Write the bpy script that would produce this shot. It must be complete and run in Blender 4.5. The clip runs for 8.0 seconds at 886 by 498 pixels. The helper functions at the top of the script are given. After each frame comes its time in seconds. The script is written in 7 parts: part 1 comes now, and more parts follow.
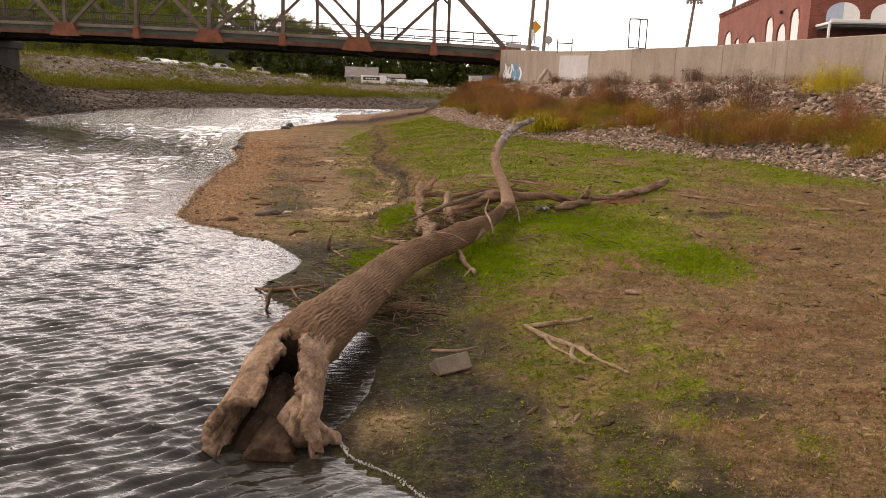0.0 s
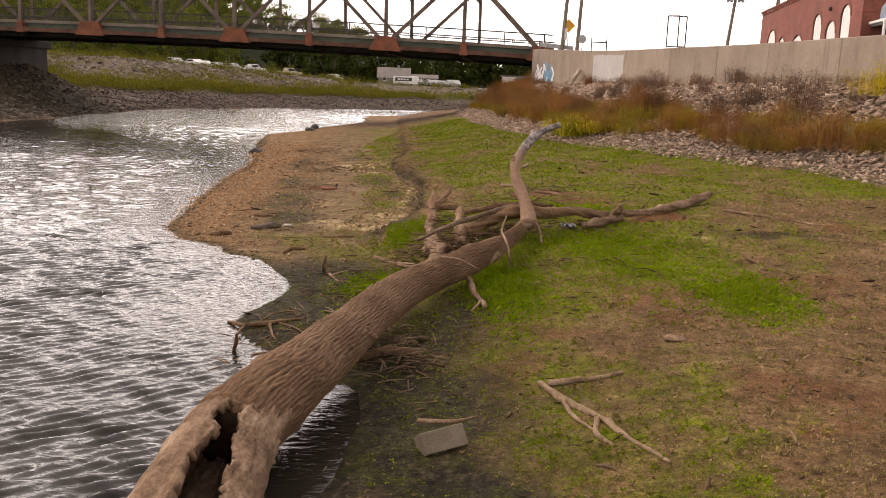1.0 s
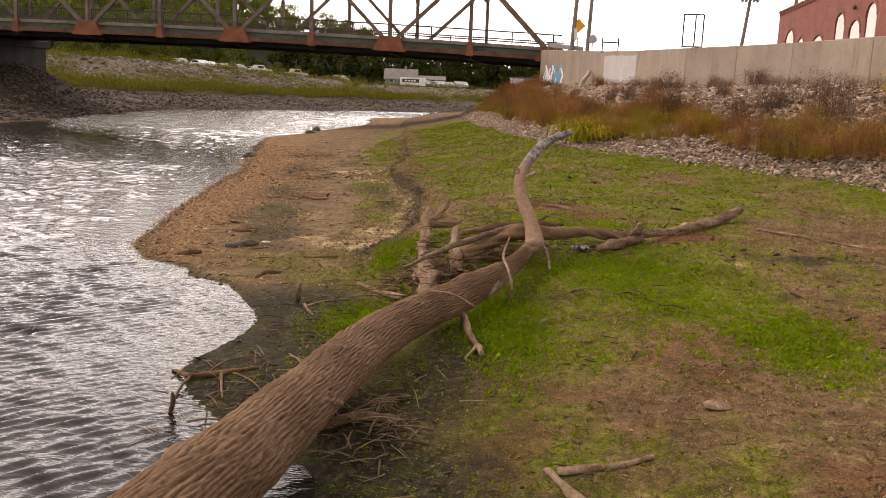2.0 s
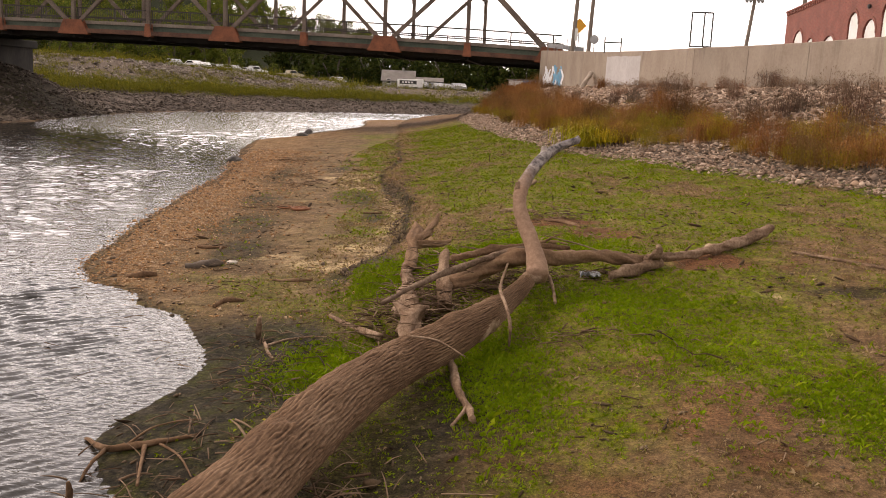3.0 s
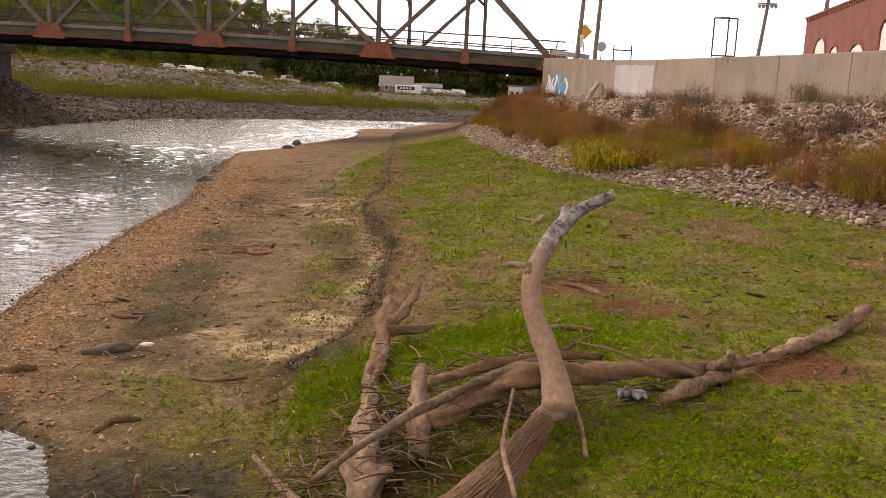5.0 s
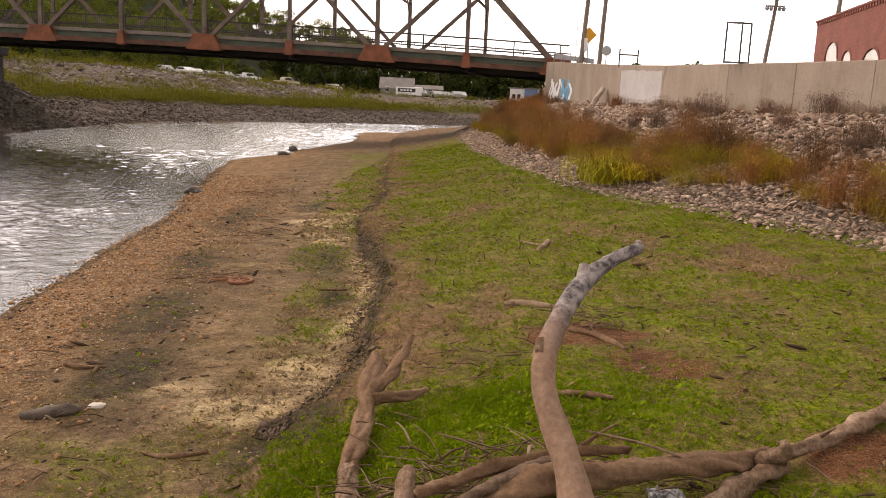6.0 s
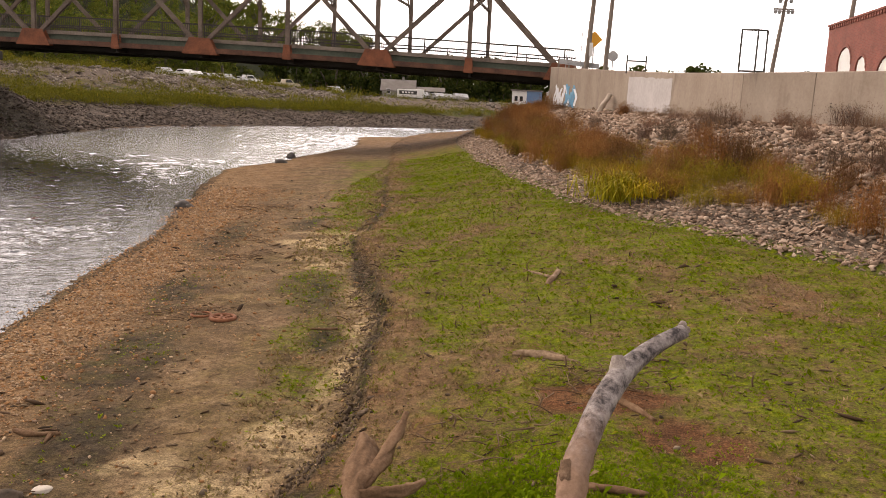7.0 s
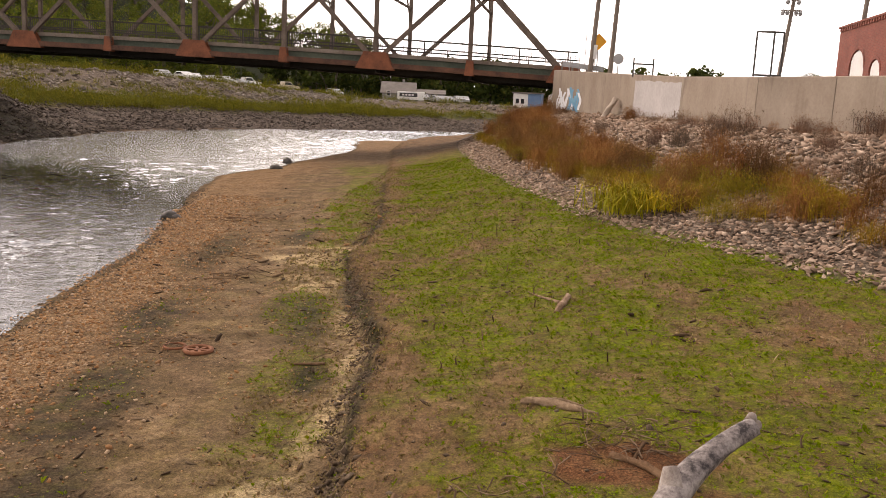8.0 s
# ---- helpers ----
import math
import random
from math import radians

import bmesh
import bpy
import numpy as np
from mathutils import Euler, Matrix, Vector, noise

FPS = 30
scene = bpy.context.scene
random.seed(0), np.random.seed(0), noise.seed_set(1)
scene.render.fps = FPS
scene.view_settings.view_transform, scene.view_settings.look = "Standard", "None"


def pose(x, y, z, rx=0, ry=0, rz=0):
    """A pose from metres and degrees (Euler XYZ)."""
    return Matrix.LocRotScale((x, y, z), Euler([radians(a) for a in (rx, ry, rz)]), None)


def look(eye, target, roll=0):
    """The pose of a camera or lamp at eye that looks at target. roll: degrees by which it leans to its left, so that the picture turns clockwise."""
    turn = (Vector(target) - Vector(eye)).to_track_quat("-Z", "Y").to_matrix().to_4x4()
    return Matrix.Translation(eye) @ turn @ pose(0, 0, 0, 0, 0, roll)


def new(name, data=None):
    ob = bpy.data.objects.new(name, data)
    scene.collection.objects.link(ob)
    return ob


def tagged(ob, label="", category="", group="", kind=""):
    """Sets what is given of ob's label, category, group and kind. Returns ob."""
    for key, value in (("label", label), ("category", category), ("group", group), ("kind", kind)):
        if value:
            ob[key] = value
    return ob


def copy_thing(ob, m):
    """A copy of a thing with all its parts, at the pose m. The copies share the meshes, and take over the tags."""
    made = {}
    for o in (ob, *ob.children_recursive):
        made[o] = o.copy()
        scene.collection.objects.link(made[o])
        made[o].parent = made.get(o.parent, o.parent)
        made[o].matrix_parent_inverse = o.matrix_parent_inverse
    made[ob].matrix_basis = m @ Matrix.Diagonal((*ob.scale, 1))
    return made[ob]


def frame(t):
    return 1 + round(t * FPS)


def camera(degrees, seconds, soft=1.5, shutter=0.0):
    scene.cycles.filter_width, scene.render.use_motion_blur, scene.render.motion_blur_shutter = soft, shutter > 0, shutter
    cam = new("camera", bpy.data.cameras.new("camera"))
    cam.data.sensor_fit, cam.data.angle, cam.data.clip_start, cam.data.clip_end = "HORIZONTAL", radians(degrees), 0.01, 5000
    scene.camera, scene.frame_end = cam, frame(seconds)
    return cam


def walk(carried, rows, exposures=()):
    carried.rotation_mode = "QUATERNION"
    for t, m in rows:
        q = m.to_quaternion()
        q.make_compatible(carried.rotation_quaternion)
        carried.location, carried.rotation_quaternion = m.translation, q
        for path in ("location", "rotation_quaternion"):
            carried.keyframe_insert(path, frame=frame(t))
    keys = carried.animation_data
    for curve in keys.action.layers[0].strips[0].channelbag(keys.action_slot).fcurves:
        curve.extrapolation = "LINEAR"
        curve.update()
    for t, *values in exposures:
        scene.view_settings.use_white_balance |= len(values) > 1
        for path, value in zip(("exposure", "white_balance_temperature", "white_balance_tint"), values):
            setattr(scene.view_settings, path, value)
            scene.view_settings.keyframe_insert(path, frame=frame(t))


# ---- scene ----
cam = camera(53.7, 8.0, 0.75)
PATH = [
    (0.0, (0.65, -0.25, 3.126), (0.596, 1.716, 2.768), 2.0),
    (0.5, (0.818, 0.82, 3.117), (0.724, 2.786, 2.759), 2.0),
    (1.0, (0.955, 1.849, 3.14), (0.825, 3.813, 2.781), 2.1),
    (1.5, (1.028, 2.854, 3.162), (0.88, 4.816, 2.804), 2.2),
    (3.0, (1.012, 5.83, 3.145), (0.868, 7.794, 2.793), 2.4),
    (3.5, (0.974, 6.772, 3.205), (0.832, 8.736, 2.855), 2.55),
    (4.0, (0.949, 7.746, 3.303), (0.807, 9.711, 2.955), 2.6),
    (4.5, (0.926, 8.696, 3.367), (0.784, 10.661, 3.023), 2.6),
    (6.0, (0.836, 11.107, 3.72), (0.691, 13.072, 3.38), 2.7),
    (6.5, (0.775, 11.839, 3.858), (0.628, 13.804, 3.519), 2.7),
    (7.0, (0.715, 12.528, 4.046), (0.566, 14.493, 3.707), 2.7),
    (7.5, (0.669, 13.248, 4.155), (0.517, 15.213, 3.818), 2.7),
    (8.0, (0.619, 13.974, 4.157), (0.468, 15.94, 3.822), 2.7),
]
walk(cam, [(t, look(eye, to, roll)) for t, eye, to, roll in PATH], exposures=[(0.0, 0.0, 7750, 21), (8.0, 0.0, 7750, 21)])

# ---- daylight: a bright overcast sky with a wide, weak sun behind the cloud ----
SUN_UP, SUN_ROUND = radians(46), radians(-70)
world = bpy.data.worlds.new("overcast_sky")
scene.world = world
world.use_nodes = True
wn = world.node_tree
for n in list(wn.nodes):
    wn.nodes.remove(n)
w_out = wn.nodes.new("ShaderNodeOutputWorld")
w_bg = wn.nodes.new("ShaderNodeBackground")
w_sky = wn.nodes.new("ShaderNodeTexSky")
w_sky.sky_type = "NISHITA"
w_sky.sun_disc = False
w_sky.sun_elevation, w_sky.sun_rotation = SUN_UP, SUN_ROUND
w_sky.air_density, w_sky.dust_density, w_sky.ozone_density = 1.0, 4.0, 1.0
w_co = wn.nodes.new("ShaderNodeTexCoord")
w_cloud = wn.nodes.new("ShaderNodeTexNoise")
w_cloud.inputs["Scale"].default_value = 3.0
w_cloud.inputs["Detail"].default_value = 5.0
wn.links.new(w_co.outputs["Generated"], w_cloud.inputs["Vector"])
w_ramp = wn.nodes.new("ShaderNodeValToRGB")
w_ramp.color_ramp.elements[0].position, w_ramp.color_ramp.elements[0].color = 0.35, (8.3, 8.75, 9.6, 1)
w_ramp.color_ramp.elements[1].position, w_ramp.color_ramp.elements[1].color = 0.65, (11.1, 11.1, 11.2, 1)
wn.links.new(w_cloud.outputs["Fac"], w_ramp.inputs["Fac"])
w_mix = wn.nodes.new("ShaderNodeMix")
w_mix.data_type = "RGBA"
w_mix.inputs["Factor"].default_value = 0.8
wn.links.new(w_sky.outputs["Color"], w_mix.inputs["A"])
wn.links.new(w_ramp.outputs["Color"], w_mix.inputs["B"])
# the cloud is thinnest, and brightest, low down beyond the bridge
LOW, ROUND = radians(12), radians(-25)
w_dot = wn.nodes.new("ShaderNodeVectorMath")
w_dot.operation = "DOT_PRODUCT"
w_dot.inputs[1].default_value = (math.sin(ROUND) * math.cos(LOW), math.cos(ROUND) * math.cos(LOW), math.sin(LOW))
wn.links.new(w_co.outputs["Generated"], w_dot.inputs[0])
w_glow = wn.nodes.new("ShaderNodeMapRange")
w_glow.interpolation_type = "SMOOTHSTEP"
for key, value in (("From Min", -0.3), ("From Max", 1.0), ("To Min", 0.7), ("To Max", 1.5)):
    w_glow.inputs[key].default_value = value
wn.links.new(w_dot.outputs["Value"], w_glow.inputs["Value"])
# and it thickens overhead, so that the low sky is the brighter
w_up = wn.nodes.new("ShaderNodeSeparateXYZ")
wn.links.new(w_co.outputs["Generated"], w_up.inputs[0])
w_thick = wn.nodes.new("ShaderNodeMapRange")
w_thick.interpolation_type = "SMOOTHSTEP"
for key, value in (("From Min", 0.12), ("From Max", 0.6), ("To Min", 2.0), ("To Max", 0.83)):
    w_thick.inputs[key].default_value = value
wn.links.new(w_up.outputs["Z"], w_thick.inputs["Value"])
w_haze = wn.nodes.new("ShaderNodeMapRange")
w_haze.interpolation_type = "SMOOTHSTEP"
for key, value in (("From Min", 0.0), ("From Max", 0.22), ("To Min", 0.62), ("To Max", 1.0)):
    w_haze.inputs[key].default_value = value
wn.links.new(w_up.outputs["Z"], w_haze.inputs["Value"])
w_low = wn.nodes.new("ShaderNodeMath")
w_low.operation = "MULTIPLY"
wn.links.new(w_thick.outputs["Result"], w_low.inputs[0])
wn.links.new(w_haze.outputs["Result"], w_low.inputs[1])
w_both = wn.nodes.new("ShaderNodeMath")
w_both.operation = "MULTIPLY"
wn.links.new(w_glow.outputs["Result"], w_both.inputs[0])
wn.links.new(w_low.outputs[0], w_both.inputs[1])
w_mul = wn.nodes.new("ShaderNodeVectorMath")
w_mul.operation = "SCALE"
wn.links.new(w_mix.outputs["Result"], w_mul.inputs[0])
wn.links.new(w_both.outputs[0], w_mul.inputs["Scale"])
wn.links.new(w_mul.outputs["Vector"], w_bg.inputs["Color"])
w_bg.inputs["Strength"].default_value = 0.15
wn.links.new(w_bg.outputs["Background"], w_out.inputs["Surface"])
sun_data = bpy.data.lights.new("sun", "SUN")
sun_data.energy, sun_data.angle, sun_data.color = 1.5, radians(18), (1.0, 0.93, 0.84)
sun = new("sun", sun_data)
sun.matrix_world = Matrix.Rotation(-SUN_ROUND, 4, "Z") @ Matrix.Rotation(-(math.pi / 2 - SUN_UP), 4, "X")


# ---- material helpers ----
class Mat:
    """A node material under construction."""

    def __init__(self, name, rough=0.8, metal=0.0, spec=0.5):
        self.m = bpy.data.materials.new(name)
        self.m.use_nodes = True
        self.t = self.m.node_tree
        self.b = self.t.nodes["Principled BSDF"]
        self.b.inputs["Roughness"].default_value = rough
        self.b.inputs["Metallic"].default_value = metal
        self.b.inputs["Specular IOR Level"].default_value = spec
        self.geo = self.t.nodes.new("ShaderNodeNewGeometry")
        self.pos = self.geo.outputs["Position"]

    def node(self, kind, **inputs):
        n = self.t.nodes.new(kind)
        for k, v in inputs.items():
            self.put(n.inputs[k], v)
        return n

    def put(self, socket, v):
        if isinstance(v, bpy.types.NodeSocket):
            self.t.links.new(v, socket)
        else:
            socket.default_value = v

    def noise(self, scale, detail=4.0, rough=0.55, vec=None, stretch=None, distort=0.0):
        n = self.node("ShaderNodeTexNoise", Scale=scale, Detail=detail, Roughness=rough, Distortion=distort)
        v = vec or self.pos
        if stretch:
            mp = self.node("ShaderNodeMapping", Scale=stretch)
            self.t.links.new(v, mp.inputs["Vector"])
            v = mp.outputs["Vector"]
        self.t.links.new(v, n.inputs["Vector"])
        return n.outputs["Fac"]

    def cells(self, scale, out="Distance", feature="F1", vec=None):
        n = self.node("ShaderNodeTexVoronoi", Scale=scale)
        n.feature = feature
        self.t.links.new(vec or self.pos, n.inputs["Vector"])
        return n.outputs[out]

    def ramp(self, fac, *stops):
        n = self.node("ShaderNodeValToRGB")
        e = n.color_ramp.elements
        while len(e) < len(stops):
            e.new(0.5)
        for el, (p, c) in zip(e, stops):
            el.position = p
            el.color = (*c, 1) if isinstance(c, tuple) else (c, c, c, 1)
        self.t.links.new(fac, n.inputs["Fac"])
        return n.outputs["Color"]

    def mix(self, fac, a, b, how="MIX"):
        n = self.t.nodes.new("ShaderNodeMix")
        n.data_type, n.blend_type = "RGBA", how
        self.put(n.inputs["Factor"], fac)
        self.put(n.inputs["A"], (*a, 1) if isinstance(a, tuple) else a)
        self.put(n.inputs["B"], (*b, 1) if isinstance(b, tuple) else b)
        return n.outputs["Result"]

    def maths(self, op, a, b=0.0):
        n = self.node("ShaderNodeMath")
        n.operation = op
        self.put(n.inputs[0], a)
        self.put(n.inputs[1], b)
        return n.outputs[0]

    def attr(self, name):
        return self.node_attr(name).outputs["Fac"]

    def node_attr(self, name):
        n = self.t.nodes.new("ShaderNodeAttribute")
        n.attribute_name = name
        return n

    def bump(self, height, strength=0.5, dist=0.02):
        n = self.node("ShaderNodeBump", Strength=strength, Distance=dist)
        self.t.links.new(height, n.inputs["Height"])
        self.t.links.new(n.outputs["Normal"], self.b.inputs["Normal"])

    def color(self, c):
        self.put(self.b.inputs["Base Color"], (*c, 1) if isinstance(c, tuple) else c)
        return self

    def rough(self, r):
        self.put(self.b.inputs["Roughness"], r)

    def object_random(self):
        return self.t.nodes.new("ShaderNodeObjectInfo").outputs["Random"]

    def island_random(self):
        return self.geo.outputs["Random Per Island"]


def simple(name, c1, c2, scale=3.0, rough=0.8, metal=0.0, bump=0.2, dist=0.01, fine=None, stretch=None):
    """Two tones mottled at two scales, with fine relief."""
    m = Mat(name, rough, metal)
    a = m.noise(scale, 5, 0.6, stretch=stretch)
    b = m.noise(fine or scale * 9, 4, 0.6, stretch=stretch)
    f = m.maths("ADD", m.maths("MULTIPLY", a, 0.6), m.maths("MULTIPLY", b, 0.4))
    m.color(m.ramp(f, (0.35, c1), (0.65, c2)))
    m.bump(b, bump, dist)
    return m.m


def varied(name, cols, rough=0.9, fine=20.0, bump=0.4, dist=0.01, by="island", mott=0.35):
    """Pieces that differ one from the next, each with its own mottling."""
    m = Mat(name, rough, spec=0.15)
    r = m.island_random() if by == "island" else m.object_random()
    base = m.ramp(r, *[(i / max(1, len(cols) - 1), c) for i, c in enumerate(cols)])
    n = m.noise(fine, 4, 0.65)
    dark = m.ramp(n, (0.3, 1.0 - mott), (0.7, 1.0 + mott * 0.4))
    m.color(m.mix(1.0, base, dark, "MULTIPLY"))
    m.bump(n, bump, dist)
    return m.m


# ---- mesh helpers ----
def part(name, bm, material, parent=None, label="", smooth=False):
    """A bmesh as ONE mesh object under a thing, under a part, or at top level."""
    me = bpy.data.meshes.new(name)
    bm.to_mesh(me)
    bm.free()
    return part_of(name, me, material, parent, label, smooth)


def part_of(name, me, material, parent=None, label="", smooth=False):
    if material and not me.materials:
        me.materials.append(material)
    if smooth:
        me.shade_smooth()
    ob = new(name, me)
    if parent:
        ob.parent = parent
    if label:
        ob["label"] = label
    return ob


def arrays(name, verts, faces):
    """A mesh from arrays; faces all of one size."""
    me = bpy.data.meshes.new(name)
    verts = np.asarray(verts, dtype=np.float32)
    faces = np.asarray(faces, dtype=np.int32)
    k = faces.shape[1]
    me.vertices.add(len(verts))
    me.vertices.foreach_set("co", verts.ravel())
    me.loops.add(faces.size)
    me.loops.foreach_set("vertex_index", faces.ravel())
    me.polygons.add(len(faces))
    me.polygons.foreach_set("loop_start", np.arange(0, faces.size, k, dtype=np.int32))
    me.polygons.foreach_set("loop_total", np.full(len(faces), k, dtype=np.int32))
    me.update(calc_edges=True)
    me.validate()
    return me


def empty(name, at=(0, 0, 0), turn=0.0):
    ob = new(name)
    ob.matrix_world = pose(*at, 0, 0, turn)
    ob.empty_display_size = 0.2
    return ob


def add_box(bm, lo, hi, m=None, bevel=0.0):
    vs = [Vector((x, y, z)) for x in (lo[0], hi[0]) for y in (lo[1], hi[1]) for z in (lo[2], hi[2])]
    vs = [bm.verts.new(m @ v if m else v) for v in vs]
    fs = [bm.faces.new([vs[i] for i in q]) for q in ((0, 1, 3, 2), (4, 6, 7, 5), (0, 4, 5, 1), (2, 3, 7, 6), (0, 2, 6, 4), (1, 5, 7, 3))]
    if bevel:
        edges = list({e for f in fs for e in f.edges})
        bmesh.ops.bevel(bm, geom=edges, offset=bevel, segments=1, affect="EDGES")


def box(lo, hi, bevel=0.0, m=None):
    bm = bmesh.new()
    add_box(bm, lo, hi, m, bevel)
    return bm


def between(p, q, up=(0, 0, 1)):
    """A frame whose x runs from p to q; returns it and the length."""
    p, q = Vector(p), Vector(q)
    x = (q - p).normalized()
    y = Vector(up).cross(x)
    if y.length < 1e-4:
        y = Vector((0, 1, 0)).cross(x)
    y.normalize()
    z = x.cross(y)
    m = Matrix((x, y, z)).transposed().to_4x4()
    m.translation = p
    return m, (q - p).length


def beam(p, q, w, h, flange=0.02, web=0.015, up=(0, 0, 1), kind="H"):
    """A steel member from p to q: w across, h high; H: two flanges on a web, box: solid."""
    bm = bmesh.new()
    m, L = between(p, q, up)
    if kind == "H":
        add_box(bm, (0, -w / 2, h / 2 - flange), (L, w / 2, h / 2), m)
        add_box(bm, (0, -w / 2, -h / 2), (L, w / 2, -h / 2 + flange), m)
        add_box(bm, (0, -web / 2, -h / 2 + flange), (L, web / 2, h / 2 - flange), m)
    else:
        add_box(bm, (0, -w / 2, -h / 2), (L, w / 2, h / 2), m)
    return bm


def lathe(bm, profile, at=(0, 0, 0), n=12, m=None):
    """Turns (radius, height) pairs round the z axis."""
    rings = []
    for r, z in profile:
        ring = []
        for i in range(n):
            a = 2 * math.pi * i / n
            v = Vector((at[0] + r * math.cos(a), at[1] + r * math.sin(a), at[2] + z))
            ring.append(bm.verts.new(m @ v if m else v))
        rings.append(ring)
    for a, b in zip(rings, rings[1:]):
        for i in range(n):
            bm.faces.new((a[i], a[(i + 1) % n], b[(i + 1) % n], b[i]))
    bm.faces.new(rings[0][::-1])
    bm.faces.new(rings[-1])


def smooth_path(pts, step):
    """Catmull-Rom through points (x, y, z, r), every step metres."""
    P = np.array(pts, dtype=float)
    P = np.vstack([2 * P[0] - P[1], P, 2 * P[-1] - P[-2]])
    out = []
    for i in range(1, len(P) - 2):
        L = np.linalg.norm(P[i + 1, :3] - P[i, :3])
        n = max(2, int(L / step))
        for k in range(n):
            t = k / n
            a, b, c, d = P[i - 1], P[i], P[i + 1], P[i + 2]
            out.append(0.5 * (2 * b + (c - a) * t + (2 * a - 5 * b + 4 * c - d) * t * t + (3 * b - a - 3 * c + d) * t ** 3))
    out.append(P[-2])
    return np.array(out)


def value_noise(x, y, seed=0):
    """Smooth noise from -1 to 1 on arrays."""
    xi, yi = np.floor(x).astype(np.int64), np.floor(y).astype(np.int64)
    u, v = x - xi, y - yi
    u, v = u * u * (3 - 2 * u), v * v * (3 - 2 * v)

    def h(a, b):
        k = (a * 374761393 + b * 668265263 + seed * 974634777) & 0x7FFFFFFF
        k = ((k ^ (k >> 13)) * 1274126177) & 0x7FFFFFFF
        return ((k ^ (k >> 16)) & 0xFFFF) / 32767.5 - 1

    return (h(xi, yi) * (1 - u) + h(xi + 1, yi) * u) * (1 - v) + (h(xi, yi + 1) * (1 - u) + h(xi + 1, yi + 1) * u) * v


def fbm(x, y, scale, seed=0, octaves=4):
    t, a = 0.0, 0.5
    for k in range(octaves):
        t = t + a * value_noise(x * scale, y * scale, seed + k * 17)
        scale, a = scale * 2.03, a * 0.5
    return t


def tube_mesh(pts, step=0.1, n=10, rough=0.0, ridges=0.0, seed=0, ends=True, knots=0.0):
    """A round limb along (x, y, z, r) points, its surface uneven; ridges: furrowed bark."""
    C = smooth_path(pts, step)
    T = np.gradient(C[:, :3], axis=0)
    T /= np.linalg.norm(T, axis=1)[:, None] + 1e-9
    up = np.array([0.0, 0.0, 1.0]) if abs(T[0, 2]) < 0.9 else np.array([1.0, 0.0, 0.0])
    A = np.zeros_like(T)
    a = np.cross(up, T[0])
    for i in range(len(T)):
        a = a - T[i] * (a @ T[i])
        a /= np.linalg.norm(a)
        A[i] = a
    B = np.cross(T, A)
    s = np.concatenate([[0], np.cumsum(np.linalg.norm(np.diff(C[:, :3], axis=0), axis=1))])
    th = np.linspace(0, 2 * math.pi, n, endpoint=False)
    S, TH = np.meshgrid(s, th, indexing="ij")
    R = C[:, 3][:, None] * np.ones_like(TH)
    if rough:
        R = R * (1 + rough * (fbm(np.cos(TH) * 1.2 + 7 + seed, np.sin(TH) * 1.2 + S / max(0.05, C[:, 3].mean()) * 0.35, 1.0, seed) * 1.6))
    if knots:
        R = R * (1 + knots * np.maximum(0, fbm(np.cos(TH) * 0.8 + seed, np.sin(TH) * 0.8 + S * 1.3, 1.7, seed + 5) - 0.22) * 3)
    if ridges:
        K = max(5, n // 11)
        w = value_noise(S * 2.4, TH * 3.5, seed + 3) * 1.6 + value_noise(S * 7.0, TH * 9.0, seed + 4) * 0.7
        r = np.abs(np.sin(TH * K + w * 1.6))
        q = np.abs(np.sin(TH * (K - 3) - S * 7.0 + w * 2.0))
        gap = ease(-0.35, 0.3, value_noise(S * 6.0, TH * K * 0.45, seed + 6))
        R = R + ridges * ((np.minimum(r, 0.35 + 0.65 * q) ** 0.7 - 0.55) * (0.5 + 0.5 * gap) + 0.35 * value_noise(S * 12.0, TH * K * 1.3, seed + 7))
    V = C[:, None, :3] + R[..., None] * (np.cos(TH)[..., None] * A[:, None] + np.sin(TH)[..., None] * B[:, None])
    V = V.reshape(-1, 3)
    k = len(C)
    i, j = np.meshgrid(np.arange(k - 1), np.arange(n), indexing="ij")
    F = np.stack([i * n + j, i * n + (j + 1) % n, (i + 1) * n + (j + 1) % n, (i + 1) * n + j], -1).reshape(-1, 4)
    if ends:
        c0, c1 = len(V), len(V) + 1
        V = np.vstack([V, C[0, :3] + T[0] * (-0.12 * C[0, 3]), C[-1, :3] + T[-1] * 0.12 * C[-1, 3]])
        e0 = [(c0, c0, (q + 1) % n, q) for q in range(n)]
        e1 = [(c1, c1, (k - 1) * n + q, (k - 1) * n + (q + 1) % n) for q in range(n)]
        tri = np.array([[a_[0], a_[2], a_[3]] for a_ in e0] + [[a_[0], a_[2], a_[3]] for a_ in e1])
        Ft = np.vstack([F[:, [0, 1, 2]], F[:, [0, 2, 3]], tri])
        return V, Ft
    return V, np.vstack([F[:, [0, 1, 2]], F[:, [0, 2, 3]]])


def join(*meshes):
    V, F, k = [], [], 0
    for v, f in meshes:
        V.append(np.asarray(v, float))
        F.append(np.asarray(f) + k)
        k += len(v)
    return np.vstack(V), np.vstack(F)


